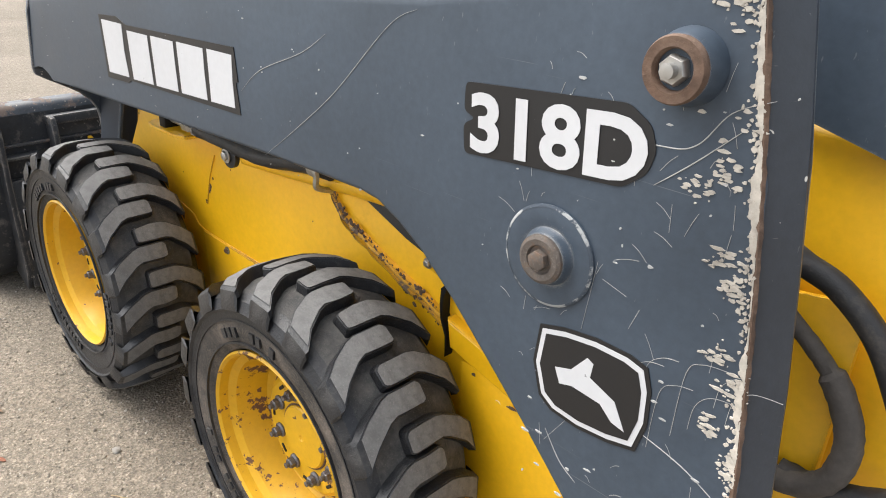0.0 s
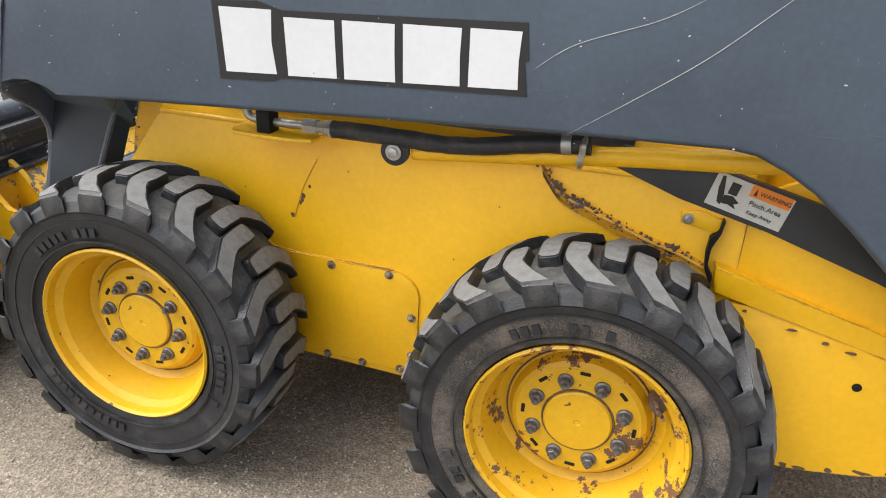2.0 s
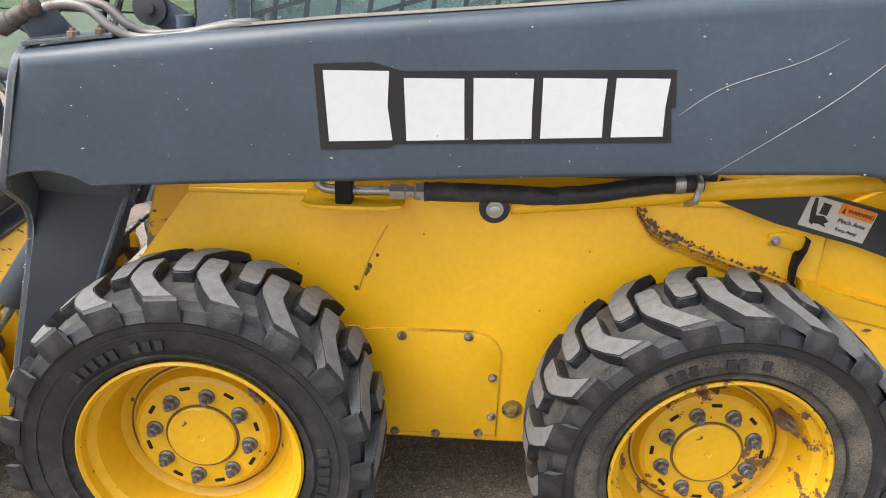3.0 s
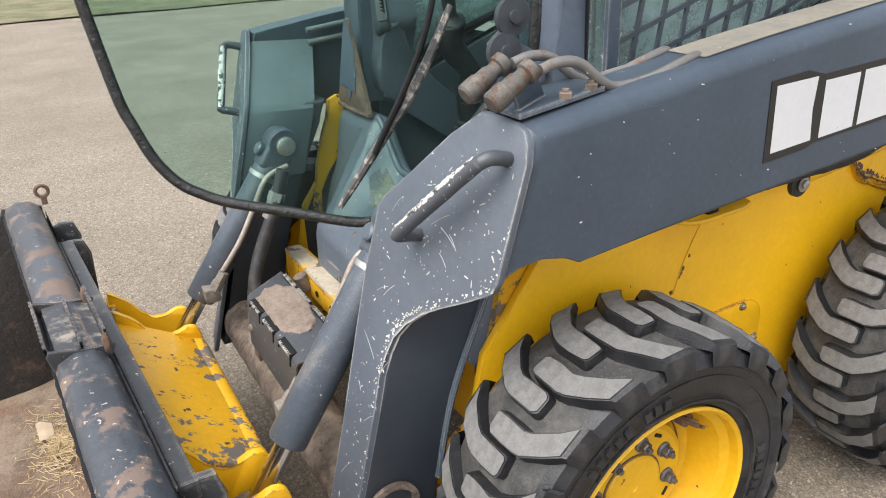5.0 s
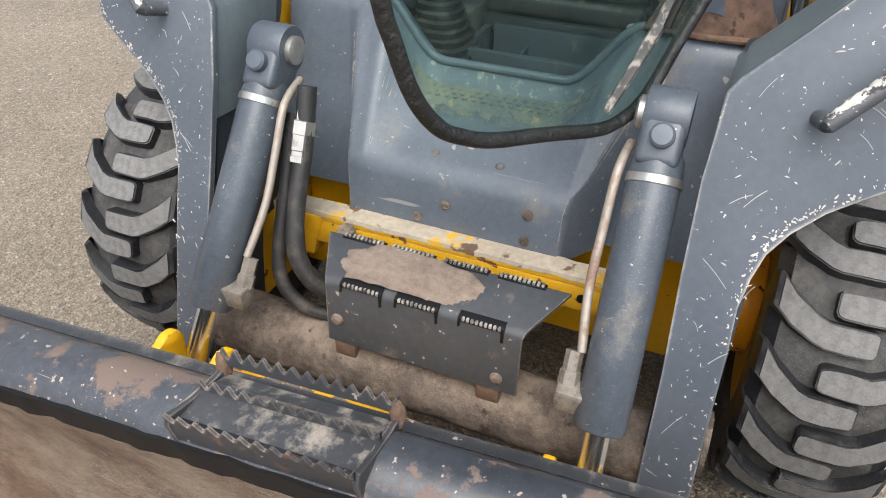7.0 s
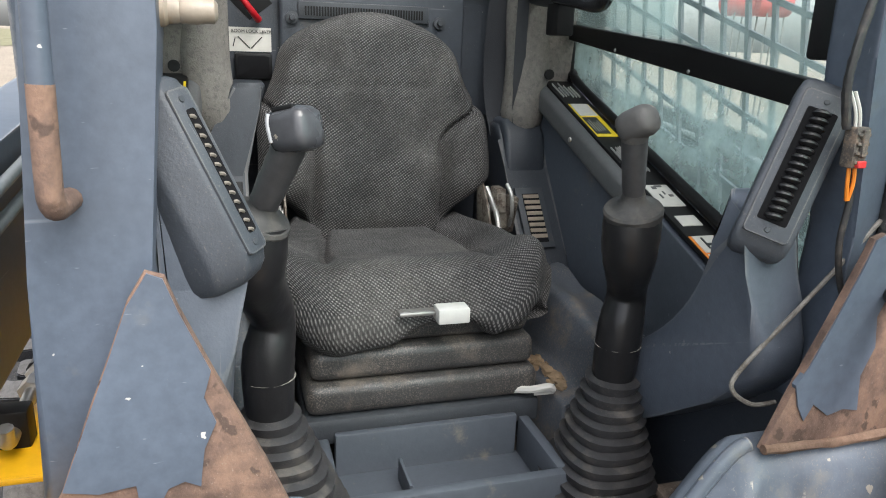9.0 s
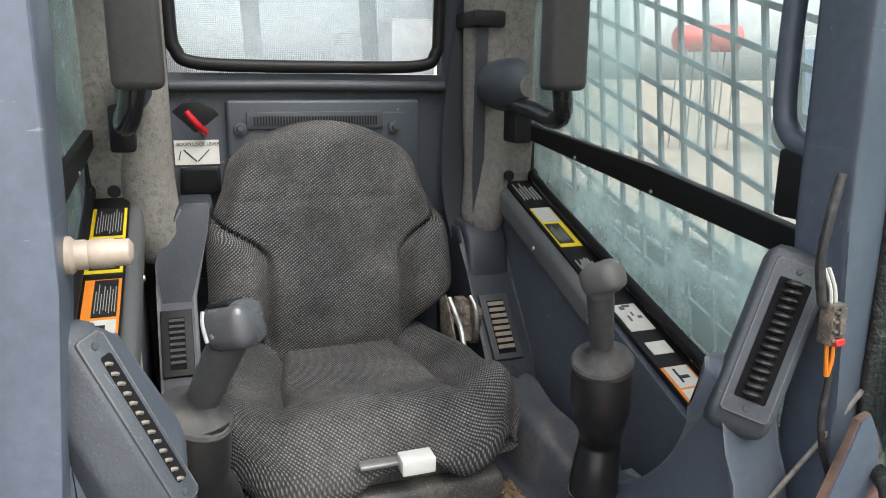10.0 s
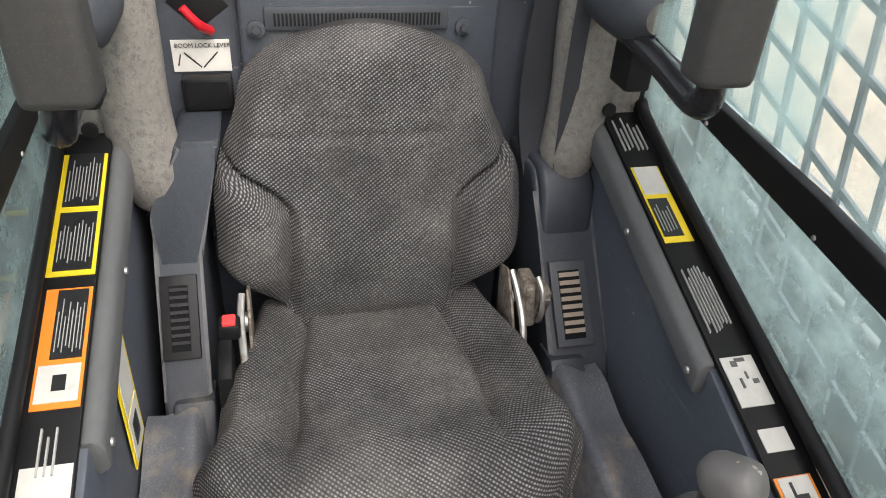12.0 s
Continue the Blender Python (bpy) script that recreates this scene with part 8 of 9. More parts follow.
for side in (-1, 1):
    b0, b1, b2p = Vector((-0.84, yc(0.235, side), 0.72)), Vector((-0.81, yc(0.262, side), 0.9)), Vector((-0.846, yc(0.258, side), 1.15))
    k0 = Vector((-0.874, yc(0.228, side), 1.3))
    if side > 0:
        b1, b2p, k0 = Vector((-0.81, yc(0.272, side), 0.9)), Vector((-0.86, yc(0.282, side), 1.185)), Vector((-0.9, yc(0.235, side), 1.3))
    else:
        b2p, k0 = Vector((-0.846, yc(0.243, side), 1.176)), Vector((-0.874, yc(0.213, side), 1.303))
    bm = bmesh.new()
    way = b1 - b0
    rings = []
    for i in range(10):
        h = i / 9.6
        for grow, step in ((0.004, 0.0), (0.006, 0.008), (-0.006, 0.013)):
            r = 0.088 - 0.05 * h + grow
            c = b0 + way * (h + step / 0.2)
            ring = []
            for k in range(28):
                a = 2 * math.pi * k / 28
                q = (abs(math.cos(a)) ** 4 + abs(math.sin(a)) ** 4) ** -0.25
                q = 1 + (q - 1) * (1 - h) * 0.8
                ring.append(c + Vector((math.cos(a) * r * q, math.sin(a) * r * q * 0.9, 0)))
            rings.append(ring + ring[:1])
    grid(bm, rings)
    bmesh.ops.remove_doubles(bm, verts=bm.verts, dist=1e-6)
    part("lever_boot", bm, BOOT, loader, "black ribbed rubber lever boot", 35)
    bm = bmesh.new()
    tube(bm, [b1 - Vector((0, 0, 0.02)), b1 + Vector((-0.005, 0, 0.08)), b1 + Vector((0.0, -0.008, 0.14)), b2p - Vector((0, 0, 0.06)) - (k0 - b2p) * 0.1, b2p - (k0 - b2p) * 0.06], lambda t: 0.03 + 0.004 * math.sin(t * 9) + 0.009 * t, 18, 8, 0.02)
    lever = part("control_lever", bm, surface("black_sleeve", (0.012, 0.012, 0.013), 0.35, vary=0.2, bump=0.4, bump_scale=40, spec=0.35), loader, "control lever in a black sleeve")
    bm = bmesh.new()
    lathe(bm, [(0.0, -0.016), (0.038, -0.016), (0.042, -0.006), (0.043, 0.003), (0.0405, 0.007), (0.034, 0.009), (0.024, 0.014), (0.018, 0.02), (0.0165, 0.03)], b2p, (k0 - b2p), 24)
    part("lever_collar", bm, COLLAR, lever, "dusty grey rubber collar")
    bm = bmesh.new()
    tube(bm, [b2p + (k0 - b2p) * 0.2, b2p + (k0 - b2p) * 0.5, k0], lambda t: (0.0155 if side < 0 else 0.018) + 0.003 * t, 14, 8, 0.04)
    part("grip", bm, surface("worn_grip", (0.04, 0.04, 0.042), 0.5, vary=0.3), lever, "worn black grip")
    bm = bmesh.new()
    d = (k0 - b2p).normalized()
    tip = Vector((-0.8, 0.35 * side, 0.45)).normalized()
    across = Vector((0.4, side, 0)).normalized()
    across = (across - tip * across.dot(tip)).normalized()
    if side > 0:
        tip = Vector((-0.5, -0.62, 0.2)).normalized()
        across = Vector((-0.8, 0.6, 0.1))
        across = (across - tip * across.dot(tip)).normalized()
    third = tip.cross(across)
    if third.z < 0:
        third = -third
    big = 1.2 if side > 0 else 1.0
    box(bm, (-0.024 * big, -0.021 * big, -0.022 * big), ((0.034 if side < 0 else 0.022) * big, 0.021 * big, 0.021 * big), (0.017 if side < 0 else 0.013) * big, 5 if side < 0 else 3, lambda p: k0 + tip * p[0] + across * p[1] + third * p[2])
    lathe(bm, [(0.018, -0.022), (0.021, -0.01), (0.02, 0.006), (0.012, 0.016)], k0, d, 18)
    knob = part("lever_knob", bm, surface("worn_knob", (0.075, 0.073, 0.072) if side < 0 else (0.05, 0.052, 0.058), 0.6 if side < 0 else 0.25, vary=0.15, chip=(0.25, 0.22, 0.18), chip_at=(0.68, 0.7), chip_scale=60), lever, "rounded grey lever knob")
    bm = bmesh.new()
    at_knob = lambda p: k0 + tip * p[0] + across * p[1] + third * p[2]
    if side > 0:
        box(bm, (-0.016, -0.006, 0.021), (0.012, 0.02, 0.0265), 0.002, 2, at_knob)
        part("thumb_switch", bm, TRIM_BLACK, knob, "black thumb switch")
        bm = bmesh.new()
        tube(bm, [at_knob(p) for p in ((-0.02, 0.021, 0.02), (-0.021, 0.0245, 0.008), (-0.02, 0.0245, -0.012))], 0.0022, 6)
        part("knob_seam", bm, surface("pale_seam", (0.3, 0.31, 0.33), 0.4, bump=0), knob, "pale worn seam")
    else:
        box(bm, (-0.012, 0.012, -0.016), (0.02, 0.0225, 0.008), 0.004, 2, at_knob)
        part("broken_switch", bm, surface("broken_switch", (0.03, 0.028, 0.026), 0.6, vary=0.3, chip=(0.4, 0.36, 0.3), chip_at=(0.58, 0.6), chip_scale=90, bump=0.6, bump_scale=90, depth=0.004), knob, "broken thumb switch")
    bm = bmesh.new()
    lathe(bm, [(0.034, -0.003), (0.037, 0.0), (0.034, 0.003)], b1 + Vector((-0.003, 0, 0.055)), (0, 0, 1), 18, caps=False)
    part("cable_tie", bm, PILLAR, lever)

# moulded riser that joins the seat console to the control console, dirt on its step
RISER = surface("dusty_riser_plastic", (0.07, 0.08, 0.095), 0.55, vary=0.15, grime=(0.2, 0.165, 0.13), grime_at=(0.52, 0.68), grime_scale=9, dust=(0.24, 0.2, 0.16), dust_at=(0.52, 0.68), scratch=(0.17, 0.16, 0.15), bump=0.25)
for side in (-1, 1):
    bm = bmesh.new()
    rows = []
    for i in range(13):
        x = -0.36 - 0.34 * i / 12
        top = 0.955 - 0.035 * ease(-0.36, -0.7, x) + 0.006 * math.sin(i * 1.1)
        out_by = 0.012 * ease(-0.55, -0.7, x)
        rows.append([(x, yc(d + out_by, side), z) for d, z in ((0.372, top - 0.012), (0.345, top - 0.016), (0.318, top - 0.004), (0.305, top), (0.296, top - 0.002), (0.288, top - 0.014), (0.28, top - 0.06), (0.272, 0.825), (0.264, 0.805), (0.228, 0.795), (0.222, 0.788), (0.22, 0.64))])
    last = rows[-1]
    rows.append([(p[0] - 0.006, p[1], 0.64 + (p[2] - 0.64) * 0.985) for p in last])
    rows.append([(p[0] - 0.008, p[1], 0.64) for p in last])
    grid(bm, rows)
    part("console_riser", bm, RISER, loader, "dusty grey moulded riser beside the seat", 60)
bm = bmesh.new()
for i in range(46):
    x, r = random.uniform(-0.66, -0.52), random.uniform(0.004, 0.013)
    c = Vector((x, random.gauss(-0.226, 0.008), 0.797 + r * 0.4 + random.random() * 0.012 * (0.5 - abs(x + 0.59) * 5)))
    lump = bmesh.ops.create_icosphere(bm, subdivisions=1, radius=r)
    for v in lump["verts"]:
        v.co = c + Vector((v.co.x * 1.3, v.co.y, v.co.z * 0.7)) * random.uniform(0.75, 1.15)
tagged(place("dirt_heap", mesh_of("dirt_heap", bm, surface("brown_dirt", (0.2, 0.14, 0.085), 0.95, vary=0.4, bump=0.6, dust=(0.33, 0.27, 0.19)))), "brown dirt gathered on the step beside the seat", "dirt", kind="stuff")

# ---- seat ----
def weave(name):
    m = bpy.data.materials.new(name)
    m.use_nodes = True
    nt = m.node_tree
    b = nt.nodes["Principled BSDF"]
    tc = nt.nodes.new("ShaderNodeTexCoord")
    co = tc.outputs["Object"]
    waves = []
    for turn in (36, -52):
        rot = nt.nodes.new("ShaderNodeMapping")
        rot.inputs["Rotation"].default_value = (0, 0, radians(turn))
        nt.links.new(tc.outputs["UV"], rot.inputs["Vector"])
        w = node(nt, "TexWave", Scale=60.0, Distortion=0.45, Detail=1.0)
        w.bands_direction = "Y"
        nt.links.new(rot.outputs[0], w.inputs["Vector"])
        waves.append(w.outputs["Fac"])
    soft_wave = maths(nt, "MULTIPLY_ADD", waves[1], 0.65)
    soft_wave.node.inputs[2].default_value = 0.35
    weft = maths(nt, "MULTIPLY", waves[0], soft_wave)
    thread = ramp(nt, weft, [(0.1, (0.012, 0.0118, 0.0125)), (0.36, (0.034, 0.0332, 0.0338)), (0.8, (0.138, 0.133, 0.13))])
    worn = ramp(nt, noise_at(nt, co, 5.0, 6), [(0.44, 0.0), (0.66, 0.75)])
    col = blend(nt, worn, thread, blend(nt, 0.35, thread, (0.125, 0.118, 0.108)))
    col = blend(nt, 1.0, col, ramp(nt, noise_at(nt, co, 7.0, 6, 0.65), [(0.32, 0.55), (0.68, 1.5)]), "MULTIPLY")
    col = blend(nt, 1.0, col, ramp(nt, noise_at(nt, co, 240.0, 3, 0.6), [(0.32, 0.6), (0.68, 1.45)]), "MULTIPLY")
    nt.links.new(col, b.inputs["Base Color"])
    b.inputs["Roughness"].default_value = 0.9
    bp = node(nt, "Bump", Strength=0.6, Distance=0.002)
    nt.links.new(weft, bp.inputs["Height"])
    nt.links.new(bp.outputs[0], b.inputs["Normal"])
    return m
FABRIC = weave("woven_seat_fabric")
seat = thing("operator_seat", (-0.45, MID, 0.64), "worn dark woven-fabric operator seat on a dusty suspension base", "seat")
# cushion
bm = bmesh.new()
rows = []
NU, NV = 36, 60
for i in range(NU + 1):
    u = i / NU
    x = -0.2 - 0.462 * u
    row = []
    for j in range(NV + 1):
        v = j / NV * 2 - 1
        half = 0.205 + 0.045 * ease(0.0, 0.45, u) + 0.014 * ease(0.6, 0.85, u) - 0.03 * max(0, (u - 0.85) / 0.15) ** 2
        z = 1.0 + 0.02 * u + 0.03 * ease(0.55, 0.95, abs(v)) - 0.026 * math.exp(-((abs(v) - 0.58) / 0.035) ** 2) * (1 - ease(0.6, 0.85, u))
        z += 0.02 * math.exp(-((u - 0.78) / 0.15) ** 2) - 0.045 * max(0, (u - 0.86) / 0.14) ** 2 - 0.022 * math.exp(-(v / 0.4) ** 2) * ease(0.72, 0.98, u)
        z -= 0.05 * max(0, (abs(v) - 0.86) / 0.14) ** 2
        row.append((x + 0.05 * max(0, (abs(v) - 0.6) / 0.4) ** 2.5 * ease(0.55, 1, u) - 0.012 * (1 - v * v) * u + 0.03 * math.exp(-(v / 0.42) ** 2) * ease(0.8, 1, u), MID + v * half + 0.014 * ease(0.4, 0.9, u), z))
    rows.append(row)
full = []
for i, row in enumerate(rows):
    a, c = row[0], row[-1]
    lift = 1 - 0.6 * ease(0.7, 1.0, i / NU)
    full.append([(p[0], p[1] + dy * s, p[2] + dz * lift) for p, s, steps in ((a, -1, ((-0.03, -0.068), (-0.004, -0.06), (0.01, -0.04), (0.009, -0.015))),) for dy, dz in steps] + row
                + [(c[0], c[1] + dy, c[2] + dz * lift) for dy, dz in ((0.009, -0.015), (0.01, -0.04), (-0.004, -0.06), (-0.03, -0.068))])
last = full[-1]
across = [k / (len(last) - 1) * 2 - 1 for k in range(len(last))]
notch = [(1 - 0.75 * math.exp(-((v + 0.14) / 0.26) ** 4)) * (1 - 0.85 * ease(0.7, 0.96, abs(v))) * (1 + 0.3 * ease(0.2, 0.6, v)) for v in across]
cloth(bm, full + [[(p[0] + dx, p[1], p[2] + dz * n) for p, n in zip(last, notch)] for dx, dz in ((-0.009, -0.012), (-0.011, -0.03), (-0.004, -0.05), (0.02, -0.064))])
part("seat_cushion", bm, FABRIC, seat, "worn grey-black woven cushion", 70)
# backrest
bm = bmesh.new()
rows = []
NU, NV = 70, 110
for i in range(NU + 1):
    u = i / NU
    z = 1.005 + 0.452 * u
    row = []
    for j in range(NV + 1):
        v = j / NV * 2 - 1
        half = 0.168 + 0.092 * ease(0.07, 0.3, u) - 0.05 * ease(0.5, 0.85, u) - 0.085 * max(0, (u - 0.8) / 0.2) ** 2.4
        x = -0.225 + 0.13 * u ** 1.2
        gy = 0.142 + 0.12 * ease(0.42, 0.68, u) ** 1.6
        wing_k = ease(gy - 0.004, gy + 0.04, abs(v) * half) * ease(0.1, 0.3, u) * (1 - ease(0.58, 0.8, u))
        x -= 0.034 * wing_k
        groove = math.exp(-((abs(v) * half - gy) / 0.0095) ** 2) * ease(0.03, 0.12, u) * (1 - ease(0.62, 0.7, u)) + 0.22 * math.exp(-((u - 0.72) / 0.014) ** 2)
        x += 0.02 * groove
        x -= 0.018 * (1 - v * v) * ease(0, 0.15, u) + 0.012 * math.exp(-((u - 0.3) / 0.2) ** 2)
        x += 0.06 * max(0, (abs(v) - 0.82) / 0.18) ** 2 + 0.045 * max(0, (u - 0.92) / 0.08) ** 2
        top = 0.03 * (1 - v * v) * ease(0.85, 1, u)
        row.append((x, MID + v * half - 0.008 * ease(0.1, 0.4, u), z - 0.03 + top))
    rows.append(row)
cloth(bm, rows)
edge = rows[0] + [r[-1] for r in rows] + rows[-1][::-1] + [r[0] for r in rows[::-1]]
grid(bm, [edge, [(p[0] + 0.07, p[1] * 0.96 + MID * 0.04, p[2]) for p in edge]])
part("seat_backrest", bm, FABRIC, seat, "worn grey-black woven backrest with side wings", 70)
bm = bmesh.new()
box(bm, (-0.08, MID - 0.16, 1.02), (-0.045, MID + 0.16, 1.36), 0.015, 3)
part("backrest_shell", bm, CAB_DARK, seat)
SUSP = surface("dusty_suspension_rubber", (0.035, 0.035, 0.036), 0.5, vary=0.25, dust=(0.2, 0.17, 0.14), dust_at=(0.5, 0.66), grime=(0.11, 0.093, 0.078), grime_at=(0.54, 0.7), grime_scale=11, bump=0.3, edge=(0.17, 0.145, 0.12), edge_r=0.01)
for k, (z0, z1, d, x0) in enumerate(((0.905, 0.955, 0.192, -0.63), (0.848, 0.903, 0.2, -0.645), (0.79, 0.846, 0.207, -0.655))):
    bm = bmesh.new()
    box(bm, (x0, MID - d, z0), (-0.2, MID + d, z1), 0.018, 4)
    part("suspension_fold", bm, SUSP, seat, "dusty black suspension bellows")
bm = bmesh.new()
box(bm, (-0.66, MID - 0.21, 0.74), (-0.2, MID + 0.21, 0.788), 0.008, 2)
part("seat_base", bm, CAB_DARK, seat, "dark seat base rail")
bm = bmesh.new()
box(bm, (-0.695, -0.03, 0.958), (-0.66, 0.024, 0.984), 0.003, 2)
part("weight_lever", bm, surface("white_plastic", (0.5, 0.5, 0.48), 0.45, vary=0.05), seat, "white adjuster lever")
bm = bmesh.new()
box(bm, (-0.676, 0.02, 0.968), (-0.655, 0.085, 0.976), 0.003)
part("lever_bar", bm, STEEL, seat)
bm = bmesh.new()
tube(bm, [(-0.64, -0.13, 0.8), (-0.665, -0.16, 0.808), (-0.675, -0.19, 0.815), (-0.67, -0.2, 0.805), (-0.66, -0.17, 0.8)], 0.007, 8)
part("slide_lever", bm, surface("pale_grip", (0.5, 0.49, 0.46), 0.5), seat, "pale slide lever grip")
RECLINER = surface("grimy_recliner_steel", (0.16, 0.14, 0.115), 0.6, 0.3, vary=0.35, grime=(0.07, 0.05, 0.04), grime_at=(0.48, 0.6), grime_scale=45, dust=(0.36, 0.31, 0.25), dust_at=(0.52, 0.68))
for y, s in ((-0.19, -1), (0.232, 1)):
    bm = bmesh.new()
    slab(bm, [(-0.24, 1.09), (-0.275, 1.105), (-0.3, 1.08), (-0.335, 1.03), (-0.35, 0.985), (-0.3, 0.97), (-0.25, 1.0)], lambda x, z: (x, y, z), lambda x, z: (x, y + 0.005 * s, z), 0.0015)
    part("recliner_plate", bm, RECLINER, seat, "dirty steel recliner plate")
    bm = bmesh.new()
    lathe(bm, [(0.016, 0), (0.016, 0.008), (0.009, 0.011), (0.008, 0.018), (0, 0.019)], (-0.285, y + 0.004 * s, 1.05), (0, s, 0), 16)
    part("pivot_bolt", bm, STEEL, seat)
    bm = bmesh.new()
    tube(bm, [(-0.27, y + 0.012 * s, 1.095), (-0.3, y + 0.016 * s, 1.07), (-0.345, y + 0.014 * s, 1.04), (-0.372, y + 0.012 * s, 0.99)], 0.006, 8)
    part("recliner_link", bm, STEEL, seat, "pale worn steel link")
for y, z, t in ((-0.222, 1.06, 0.2), (-0.245, 1.045, -0.3)):
    bm = bmesh.new()
    box(bm, (-0.02, -0.012, -0.045), (0.022, 0.012, 0.04), 0.005, 2, lambda p: Vector((-0.3 + p[0] + t * p[2], y + p[1], z + p[2])))
    box(bm, (-0.026, -0.008, -0.01), (-0.018, 0.008, 0.03), 0.002, 1, lambda p: Vector((-0.3 + p[0] + t * p[2], y + p[1], z + p[2])))
    part("belt_anchor", bm, RECLINER, seat, "dirty belt anchor block")
bm = bmesh.new()
tube(bm, [(-0.315, -0.232, 1.11), (-0.335, -0.236, 1.09), (-0.338, -0.238, 1.05), (-0.32, -0.24, 1.02)], 0.0045, 8)
part("release_lever", bm, STEEL, seat, "bent steel release lever")
bm = bmesh.new()
slab(bm, [(-0.32, 1.05), (-0.39, 1.03), (-0.4, 0.97), (-0.33, 0.96)], lambda x, z: (x, 0.262, z), lambda x, z: (x, 0.285, z), 0.006, 2)
part("belt_anchor", bm, TRIM_BLACK, seat, "black belt anchor")
bm = bmesh.new()
box(bm, (-0.375, 0.245, 1.09), (-0.345, 0.275, 1.115), 0.004)
buckle = part("belt_buckle", bm, TRIM_BLACK, seat, "black belt buckle")
bm = bmesh.new()
box(bm, (-0.372, 0.25, 1.112), (-0.35, 0.27, 1.121), 0.003)
part("release_button", bm, surface("red_button", (0.65, 0.05, 0.05), 0.4, bump=0), buckle, "red release button")
# belt from the left pillar
belt = thing("seat_belt", (-0.05, -0.33, 1.1), "dark grey seat belt hanging from the rear pillar", "seat belt")
bm = bmesh.new()
line = [(-0.05, -0.325, 1.68), (-0.055, -0.305, 1.6), (-0.06, -0.285, 1.45), (-0.07, -0.28, 1.3), (-0.11, -0.295, 1.17), (-0.16, -0.32, 1.1), (-0.2, -0.3, 1.02)]
line = smooth_line(line, 5)
grid(bm, [[p + Vector((-0.006, w, 0)) for p in line] for w in (-0.027, -0.013, 0.013, 0.027)])
grid(bm, [[p + Vector((-0.003, w, 0)) for p in line] for w in (-0.027, 0.027)])
part("webbing", bm, surface("belt_webbing", (0.024, 0.026, 0.031), 0.6, vary=0.1, bump=0.3, bump_scale=400), belt)
bm = bmesh.new()
line = smooth_line([(-0.15, -0.316, 1.68), (-0.155, -0.31, 1.5), (-0.158, -0.308, 1.35), (-0.16, -0.312, 1.2)], 5)
grid(bm, [[p + Vector((0, w, 0)) for p in line] for w in (-0.014, 0.014)])
part("return_strap", bm, bpy.data.materials["belt_webbing"], belt)
bm = bmesh.new()
box(bm, (-0.165, -0.365, 1.655), (-0.045, -0.29, 1.69), 0.008)
part("belt_guide", bm, TRIM_BLACK, belt)

# storage tray in front of the seat
tray = thing("storage_tray", (-0.76, MID, 0.64), "dusty grey plastic storage tray on the cab floor", "tray")
bm = bmesh.new()
tm = surface("tray_plastic", (0.06, 0.07, 0.086), 0.55, vary=0.1, grime=(0.2, 0.18, 0.15), grime_at=(0.6, 0.75), grime_scale=10)
for lo, hi in (((-0.86, MID - 0.18, 0.64), (-0.84, MID + 0.195, 0.765)), ((-0.69, MID - 0.155, 0.64), (-0.675, MID + 0.165, 0.775)), ((-0.845, MID - 0.18, 0.64), (-0.68, MID - 0.16, 0.768)), ((-0.845, MID + 0.175, 0.64), (-0.68, MID + 0.195, 0.768)), ((-0.845, MID - 0.17, 0.64), (-0.68, MID + 0.19, 0.7))):
    bm = bmesh.new()
    box(bm, lo, hi, 0.004)
    part("tray_floor" if hi[2] == 0.7 else "tray_wall", bm, tm, tray)
bm = bmesh.new()
box(bm, (-0.8, MID + 0.06, 0.7), (-0.72, MID + 0.066, 0.74), 0.002)
part("divider", bm, tm, tray)
bm = bmesh.new()
box(bm, (-1.0, -0.36, 0.66), (-0.88, -0.28, 0.74), 0.01)
part("foot_pedal", bm, DIRTY, loader, "dirty pedal beside the console")

# ---- open front door ----
d = Vector((-0.9008, 0.4343, 0)).normalized()
O = Vector((-1.467, -0.217, 0))
def door_pt(x, z, off=0.0):
    s = (O.x - x) / -d.x
    return Vector((x, O.y + d.y * s, z)) + Vector((-d.y, d.x, 0)) * off
DOOR = [(-1.1, 1.95), (-1.1, 1.215), (-1.162, 1.141), (-1.236, 1.045), (-1.282, 0.99), (-1.318, 0.94), (-1.35, 0.91), (-1.392, 0.897), (-1.44, 0.899), (-1.54, 0.928), (-1.64, 0.955), (-1.69, 0.978), (-1.725, 1.003), (-1.757, 1.05), (-1.78, 1.115), (-1.8, 1.2), (-1.83, 1.5), (-1.83, 1.95)]
door = thing("cab_door", (-1.15, -0.36, 1.17), "open cab front door of green-tinted glass in a black rubber seal", "door")
bm = bmesh.new()
slab(bm, DOOR, lambda x, z: door_pt(x, z, -0.003), lambda x, z: door_pt(x, z, 0.003))
pane = part("door_glass", bm, GLASS, door, "green-tinted scratched glass")
pane.visible_shadow = False
bm = bmesh.new()
tube(bm, [door_pt(x, z) for x, z in DOOR + DOOR[:2]], 0.0105, 10, 4)
part("door_seal", bm, surface("cracked_seal", (0.012, 0.013, 0.013), 0.5, vary=0.3, bump=0.9, bump_scale=70, depth=0.006, grime=(0.09, 0.085, 0.075), grime_at=(0.6, 0.72), grime_scale=45, dust=(0.2, 0.18, 0.16)), door, "worn black rubber seal", 60)
bm = bmesh.new()
tube(bm, [door_pt(-1.45, 0.937, 0.018), door_pt(-1.38, 1.05, 0.03), door_pt(-1.3, 1.18, 0.035), door_pt(-1.24, 1.31, 0.03)], lambda t: 0.006 + 0.004 * math.sin(math.pi * t), 8)
